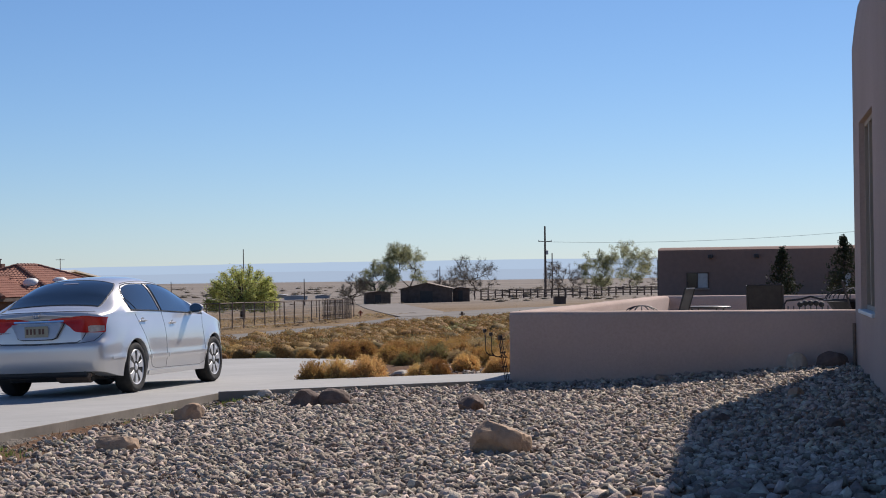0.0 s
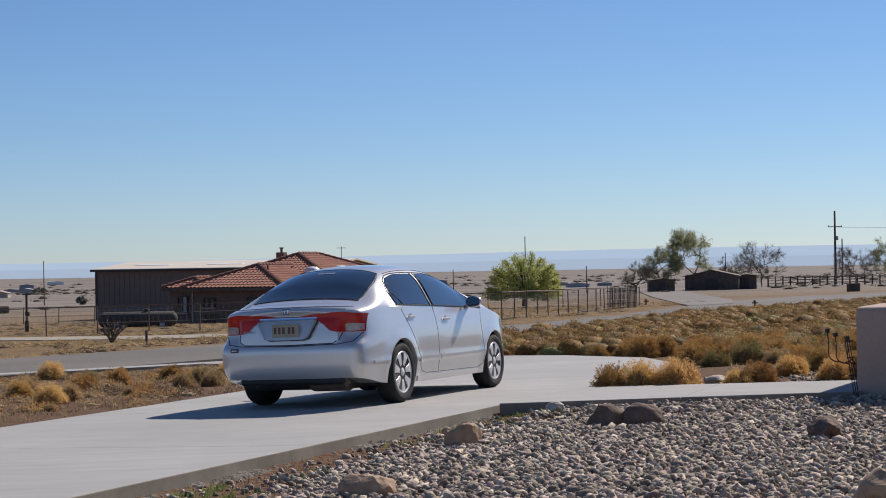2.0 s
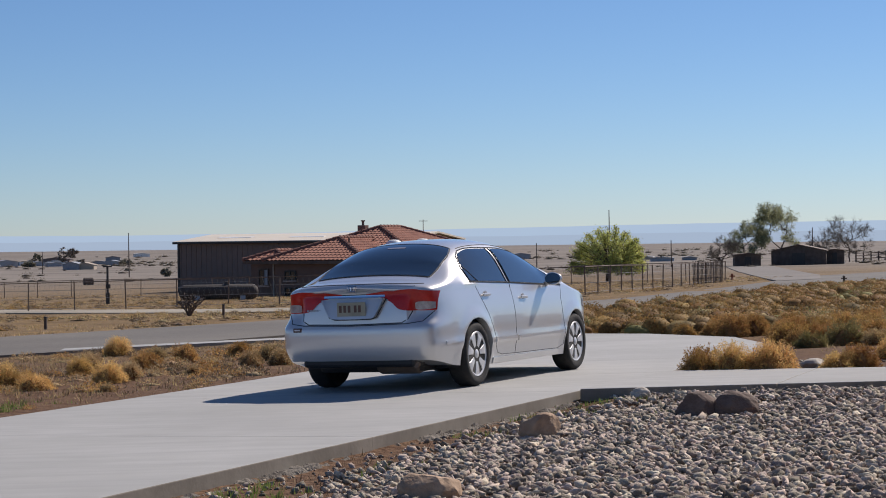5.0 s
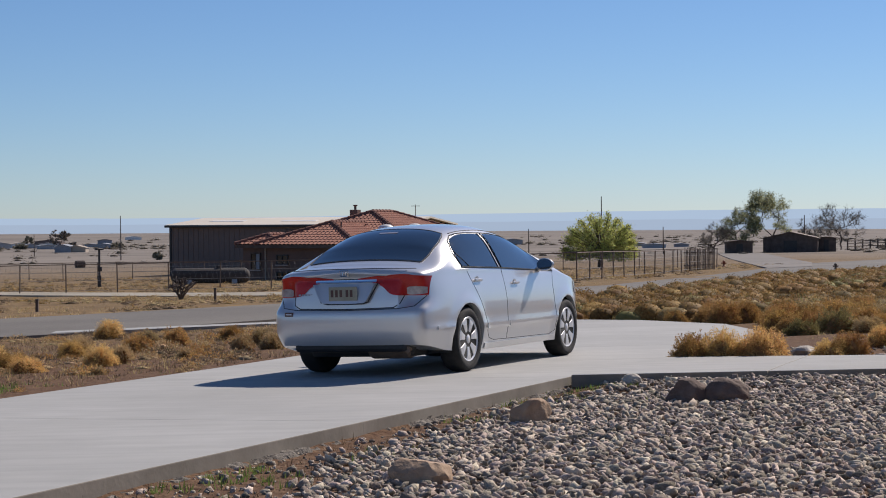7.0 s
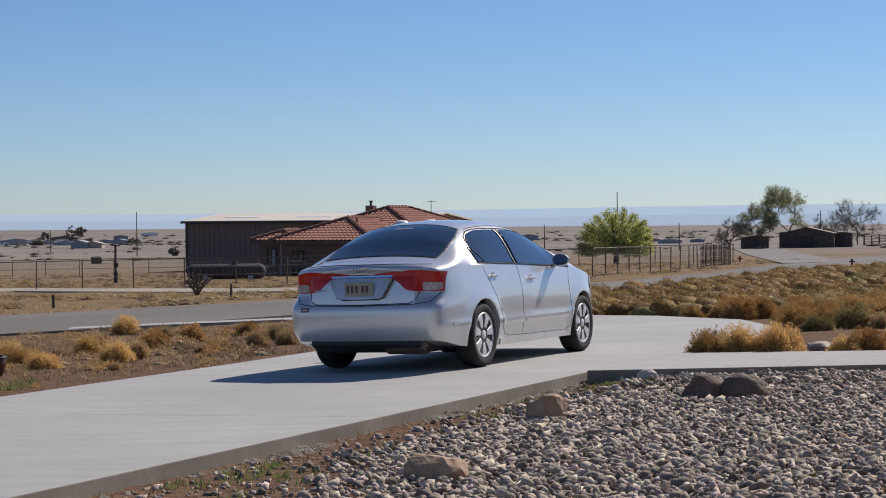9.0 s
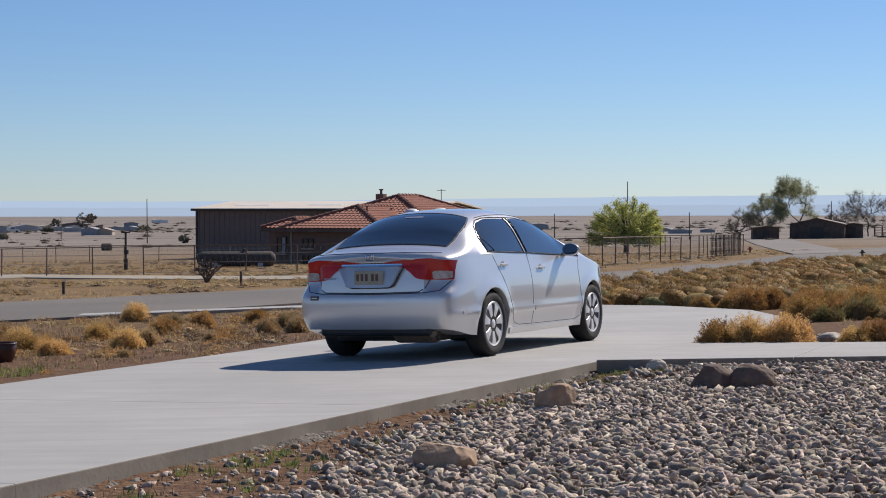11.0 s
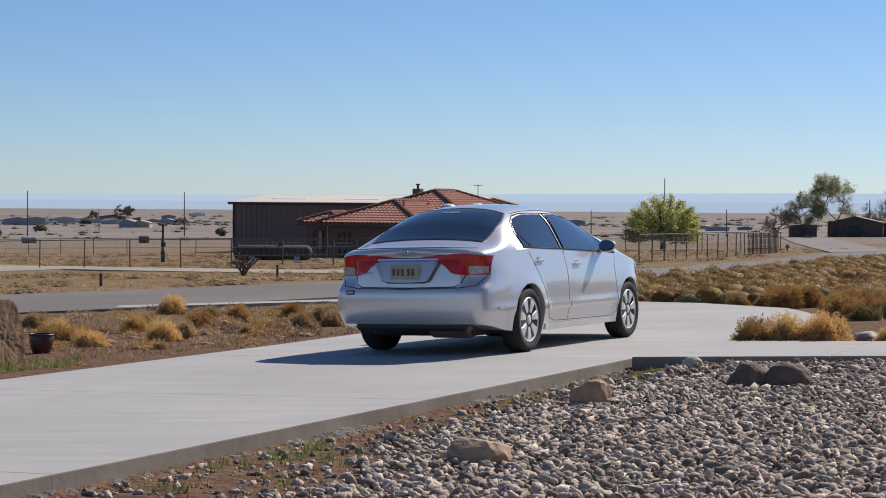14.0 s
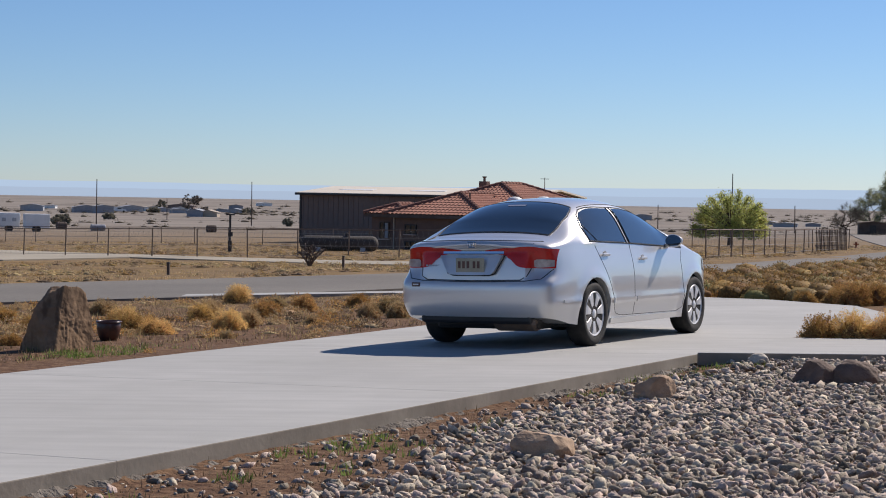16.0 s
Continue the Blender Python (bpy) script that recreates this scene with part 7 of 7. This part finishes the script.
# in the island between drive and road
for k, (x, y, s, kd, tl) in enumerate(((-8.05, 31.0, 1.05, 6, 1.1), (-5.85, 22.1, 0.85, 2, 1.15), (-6.1, 27.5, 0.95, 0, 1.15), (-6.3, 25.8, 0.95, 0, 1.0), (-5.75, 22.7, 0.8, 5, 1.1), (-6.45, 21.0, 0.85, 4, 0.85), (-5.4, 20.3, 0.42, 2, 0.9),
                                       (-4.6, 24.9, 0.75, 5, 1.2), (-4.3, 25.6, 0.85, 2, 1.1), (-7.5, 23.0, 0.95, 0, 1.0), (-7.2, 26.0, 1.0, 2, 1.0), (-8.9, 26.3, 1.0, 2, 0.9), (-7.0, 21.6, 0.9, 0, 1.0), (-6.8, 24.2, 0.9, 2, 1.0), (-7.0, 22.4, 0.75, 0, 0.9),
                                       (-4.75, 27.2, 0.8, 2, 1.1), (-5.1, 23.6, 0.6, 2, 0.8), (-7.6, 20.6, 0.7, 1, 0.8), (-8.3, 21.9, 0.8, 1, 0.9), (-9.4, 23.6, 0.9, 0, 0.9), (-5.6, 29.4, 0.85, 0, 1.0), (-4.8, 30.2, 0.8, 2, 1.0), (-6.9, 29.0, 0.8, 5, 0.9), (-7.35, 18.7, 0.6, 1, 0.8), (-8.2, 18.9, 0.7, 4, 0.7))):
    brush(x, y, s * 0.58, (7 if k % 4 == 1 else kd), 400 + k, tl * (0.95 if k == 0 else 0.9), group="island brush")


def inside(poly, x, y):
    hit_ = False
    for (ax, ay), (bx, by) in zip(poly, poly[1:] + poly[:1]):
        if (ay > y) != (by > y) and x < (bx - ax) * (y - ay) / (by - ay) + ax:
            hit_ = not hit_
    return hit_


FIELD = [(3.1, 23.4), (3.1, 26.4), (2.75, 29.6), (1.5, 32.4), (-0.8, 34.8), (-3.2, 36.2), (-5.8, 37.3), (-4.2, 41.5), (1.9, 55.5), (5.9, 71.5), (10.4, 87.5), (15.3, 96), (22.4, 111), (34, 128), (60, 128), (44, 60), (14, 22.0), (6.2, 21.4)]
ISLAND = [(-5.1, 18.2), (-4.4, 20.5), (-3.8, 23), (-3.35, 26), (-3.4, 29), (-3.8, 31.5), (-4.8, 33.4), (-6.4, 34.4), (-9.0, 32.4), (-11.2, 29.4), (-18, 25), (-14, 15.5), (-7.5, 14.5)]


def mounds(spots, material, seed, tips=230, flat=1.0):
    """Cushions of brush past counting: each a lumpy dome under a coat of small tufts, all in one mesh."""
    rng = np.random.default_rng(seed)
    V, F, at = [], [], 0
    shapes = [lumpy_dome(0.27 if flat < 1 else 0.37, (0.20 if flat < 1 else 0.35) * flat, k, 1 if flat < 1 else 2) for k in range(5)]
    for i, (x, y, z, s) in enumerate(spots):
        v, f = shapes[i % 5]
        wide = rng.uniform(0.85, 1.3)
        V.append(v * s * np.array([wide, 1, 1]) + np.array([x, y, z]))
        F += (f + at).tolist()
        at += len(v)
        a, t = rng.uniform(0, 2 * np.pi, tips), np.arccos(rng.uniform(-0.05, 1, tips))
        n = np.stack([np.sin(t) * np.cos(a), np.sin(t) * np.sin(a), np.cos(t)], 1)
        k = (1 + 0.13 * np.sin(a * 3 + i % 5)) * rng.uniform(0.72 if flat < 1 else 0.93, 1.1, tips)
        c = n * np.array([0.40 * wide, 0.40, 0.37 * flat]) * (s * k)[:, None] + np.array([x, y, z])
        p = n + rng.normal(0, 0.45, (tips, 3))
        p /= np.linalg.norm(p, axis=1, keepdims=True)
        q = np.cross(p, rng.normal(size=(tips, 3)))
        q /= np.linalg.norm(q, axis=1, keepdims=True) + 1e-9
        w = (rng.uniform(0.016, 0.042, tips) * s)[:, None]
        V.append(np.stack([c - q * w * 0.6, c + q * w * 0.6, c + p * w * (2.2 if flat < 1 else 1.3)], 1).reshape(-1, 3))
        F += (np.arange(3 * tips).reshape(-1, 3) + at).tolist()
        at += 3 * tips
    me = bpy.data.meshes.new("field_brush")
    me.from_pydata(np.concatenate(V).tolist(), [], F)
    me.polygons.foreach_set("use_smooth", [True] * len(F))
    me.materials.append(material)
    return me


def field():
    rng = random.Random(12)
    near, far = [], []
    tries = 0
    while len(near) + len(far) < 3600 and tries < 120000:
        tries += 1
        y = 21.5 + 105 * rng.random() ** 1.35
        x = rng.uniform(-6, 2 + 0.48 * y)
        if not inside(FIELD, x, y):
            continue
        if y < 26.5 and rng.random() < 0.8:
            continue
        dens = 0.55 + 0.6 * noise.noise((x * 0.12, y * 0.12, 4))
        if rng.random() > dens + 0.25:
            continue
        pool = near if y < 46 else far
        if any((x - q[0]) ** 2 + (y - q[1]) ** 2 < 0.13 for q in pool[-350:]):
            continue
        pool.append((x, y))
    near.sort(key=lambda q: q[1])
    for k, (x, y) in enumerate(near[:262]):
        kd = rng.choices((0, 1, 2, 3, 4, 5), (6, 5, 2, 3, 0.6, 0.6))[0]
        brush(x, y, rng.uniform(0.45, 0.8), kd, 1000 + k, rng.uniform(0.75, 1.0), group="field brush")
    rest = [(x, y, ground_z(x, y), rng.uniform(0.5, 0.95)) for x, y in near[262:] + far]
    groups = {0: [], 1: [], 2: []}
    for q in rest:
        groups[rng.choices((0, 1, 2), (7, 3, 0.6))[0]].append(q)
    for k, m in ((0, M_MOUND), (1, M_MOUND2), (2, M_BRUSH3)):
        if groups[k]:
            ob = new("field_brush", mounds(groups[k], m, 60 + k))
            tagged(ob, ("golden dry brush covering the field", "straw-coloured dry brush covering the field", "olive brush scattered over the field")[k], "brush", kind="stuff")


field()


def tufts(name, spots, material, label, seed, h=0.16, blades=9, spread=0.06, w=0.006):
    """Dry grass: thin leaning blades in tufts, as one mesh."""
    rng = np.random.default_rng(seed)
    n = len(spots)
    c = np.repeat(np.asarray(spots), blades, 0)
    m = len(c)
    a = rng.uniform(0, 2 * np.pi, m)
    r = rng.random(m) * spread
    base = c + np.stack([np.cos(a) * r, np.sin(a) * r, np.full(m, -0.01)], 1)
    ln = h * rng.uniform(0.5, 1.5, m)
    tilt = rng.uniform(0.05, 0.9, m)
    tip = base + np.stack([np.cos(a) * np.sin(tilt) * ln, np.sin(a) * np.sin(tilt) * ln, np.cos(tilt) * ln], 1)
    side = np.stack([-np.sin(a + 0.6), np.cos(a + 0.6), np.zeros(m)], 1) * (w * rng.uniform(0.6, 1.5, m))[:, None]
    V = np.stack([base - side, base + side, tip], 1).reshape(-1, 3)
    me = bpy.data.meshes.new(name)
    me.vertices.add(3 * m)
    me.vertices.foreach_set("co", V.ravel())
    me.loops.add(3 * m)
    me.loops.foreach_set("vertex_index", np.arange(3 * m, dtype=np.int32))
    me.polygons.add(m)
    me.polygons.foreach_set("loop_start", np.arange(0, 3 * m, 3, dtype=np.int32))
    me.update(calc_edges=True)
    me.materials.append(material)
    return tagged(new(name, me), label, "grass", kind="stuff")


def grasses():
    rng = random.Random(31)
    # the island and the field between the shrubs
    sp = []
    for _ in range(9000):
        x, y = rng.uniform(-18, 16), rng.uniform(14.5, 48)
        if (inside(ISLAND, x, y) or inside(FIELD, x, y)) and noise.noise((x * 0.5, y * 0.5, 7)) > -0.15:
            sp.append((x, y, ground_z(x, y)))
    tufts("dry_grass", sp, M_BRUSH2, "sparse straw-coloured grass between the shrubs", 1, 0.06)
    sp = []
    for _ in range(2600):
        x, y = rng.uniform(-14, -3), rng.uniform(14.5, 34)
        if inside(ISLAND, x, y):
            sp.append((x, y, ground_z(x, y)))
    tufts("dead_stalks", sp, M_TWIG, "grey dead stalks on the soil", 2, 0.06, 6, 0.10)
    # verges beyond the road
    sp = []
    for _ in range(5000):
        d = 40 + 110 * rng.random() ** 1.3
        yaw = rng.uniform(-25, 13)
        x, y = polar(yaw, d)
        beyond = (y - 41) - (x + 16) * 1.75 > 1.5 if x < 1 else y > 72 + 4.2 * x
        if not beyond or noise.noise((x * 0.13, y * 0.13, 2)) < -0.25:
            continue
        sp.append((x, y, ground_z(x, y)))
    tufts("verge_grass", sp, M_BRUSH2, "straw-gold grass on the verge beyond the road", 3, 0.07, 9, 0.3, 0.012)
    # weeds along the drive
    sp = []
    for _ in range(420):
        u, v = rng.uniform(-6, 9.2), abs(rng.gauss(0.35, 0.35)) + 0.05
        p = DRIVE_A + DRIVE_DIR * u + DRIVE_RIGHT * v
        if noise.noise((p.x * 1.3, p.y * 1.3, 5)) > 0.05:
            sp.append((p.x, p.y, ground_z(p.x, p.y)))
    for _ in range(110):
        x, y = rng.gauss(-6.05, 0.35), rng.gauss(17.6, 0.6)
        if inside(ISLAND, x, y):
            sp.append((x, y, ground_z(x, y)))
    tufts("green_weeds", sp, M_GREEN, "small green weeds along the edge of the drive", 4, 0.05, 12, 0.07, 0.006)
    sp = []
    for _ in range(520):
        u, v = rng.uniform(-6, 9.2), rng.uniform(0.03, 1.3)
        p = DRIVE_A + DRIVE_DIR * u + DRIVE_RIGHT * v
        sp.append((p.x, p.y, ground_z(p.x, p.y)))
    tufts("edge_stalks", sp, M_TWIG, "dry stalks along the edge of the drive", 5, 0.05, 5, 0.06, 0.004)
    # scrub far out
    sp = []
    for k in range(1500):
        d = 260 + 800 * rng.random() ** 1.3
        if k % 3 == 0:
            d = 560 + 120 * rng.random()
        x, y = polar(rng.uniform(-26, 20), d)
        if k % 3 and noise.noise((x * 0.012, y * 0.03, 8)) < 0.0:
            continue
        sp.append((x, y, ground_z(x, y), rng.uniform(0.7, 2.2) * (1 + d / 500)))
    tagged(new("far_scrub", mounds(sp, M_FARWEED, 91, 40, 0.6)), "low dry scrub dotted over the plain", "brush", kind="stuff")
    # low cushions on the verge and in the island
    sets = ([], [], [])
    for _ in range(9000):
        d = 40 + 110 * rng.random() ** 1.3
        x, y = polar(rng.uniform(-25, 13), d)
        beyond = (y - 43) - (x + 16) * 1.75 > 1.5 if x < 1 else y > 75 + 4.2 * x
        q = noise.noise((x * 0.16, y * 0.16, 2))
        if not beyond or q < -0.05:
            continue
        if inside([(-70, 60), (-29.5, 74), (-13.8, 68.2), (-2, 62), (-2, 68), (-15.3, 75.8), (-29.2, 90.6), (-41.4, 103), (-80, 88)], x, y):
            continue
        sets[1 if q > 0.25 else rng.choice((0, 1, 2, 2))].append((x, y, ground_z(x, y) - 0.02, rng.uniform(0.25, 0.75)))
    for m, label, spots in zip((M_BRUSH, M_BRUSH2, M_TWIG), ("ochre cushions of dry brush on the verge", "straw-coloured cushions of dry grass on the verge", "grey dead cushions of brush on the verge"), sets):
        tagged(new("verge_brush", mounds(spots, m, 17, 90, 0.6)), label, "brush", kind="stuff")
    sets = ([], [], [])
    while sum(map(len, sets)) < 380:
        x, y = rng.uniform(-13, -3), rng.uniform(16, 34)
        q = noise.noise((x * 0.6, y * 0.45, 12))
        if inside(ISLAND, x, y) and q > -0.12 and (x + 6.5) ** 2 + (y - 18.6) ** 2 > 1.7:
            sets[rng.choice((0, 0, 1, 1, 1, 2))].append((x, y, ground_z(x, y) - 0.02, rng.uniform(0.18, 0.5)))
    for m, label, spots in zip((M_BRUSH, M_BRUSH2, M_TWIG), ("low ochre cushions of grass among the island shrubs", "low straw cushions of grass among the island shrubs", "low dead cushions among the island shrubs"), sets):
        tagged(new("island_brush", mounds(spots, m, 27, 240, 0.7)), label, "brush", kind="stuff")


grasses()


def cactus(x, y, h, w, seed, label):
    """Tree cholla: dark jointed arms, crooked and branching."""
    rng = random.Random(seed)
    root = empty("cholla_cactus", pose(x, y, ground_z(x, y)), label, "cactus", "cholla")
    for k in range(22):
        a = 2 * math.pi * k / 22 + rng.uniform(-0.3, 0.3)
        b = bmesh.new()
        p = Vector((0.05 * math.cos(a), 0.05 * math.sin(a), 0))
        d = Vector((math.cos(a) * 0.45, math.sin(a) * 0.45, 1.0)).normalized()
        for j in range(5):
            q = p + d * h * 0.24
            rod(b, p, q, 0.02, 0.017, 6)
            if j > 1:
                s = Vector((rng.gauss(0, 1), rng.gauss(0, 1), 0.5)).normalized()
                rod(b, q, q + s * h * 0.17, 0.022, 0.018, 5)
            p = q
            d = (d * 0.8 + Vector((rng.gauss(0, 0.5), rng.gauss(0, 0.5), rng.gauss(0.25, 0.4)))).normalized()
        part("arm", b, M_WOOD, root)


cactus(-14.2, 64.8, 0.70, 0.7, 4, "dark spindly cholla cactus beside the pale drive")
cactus(-2.1, 84.0, 0.9, 0.9, 6, "dark cholla cactus in front of the wire fence")
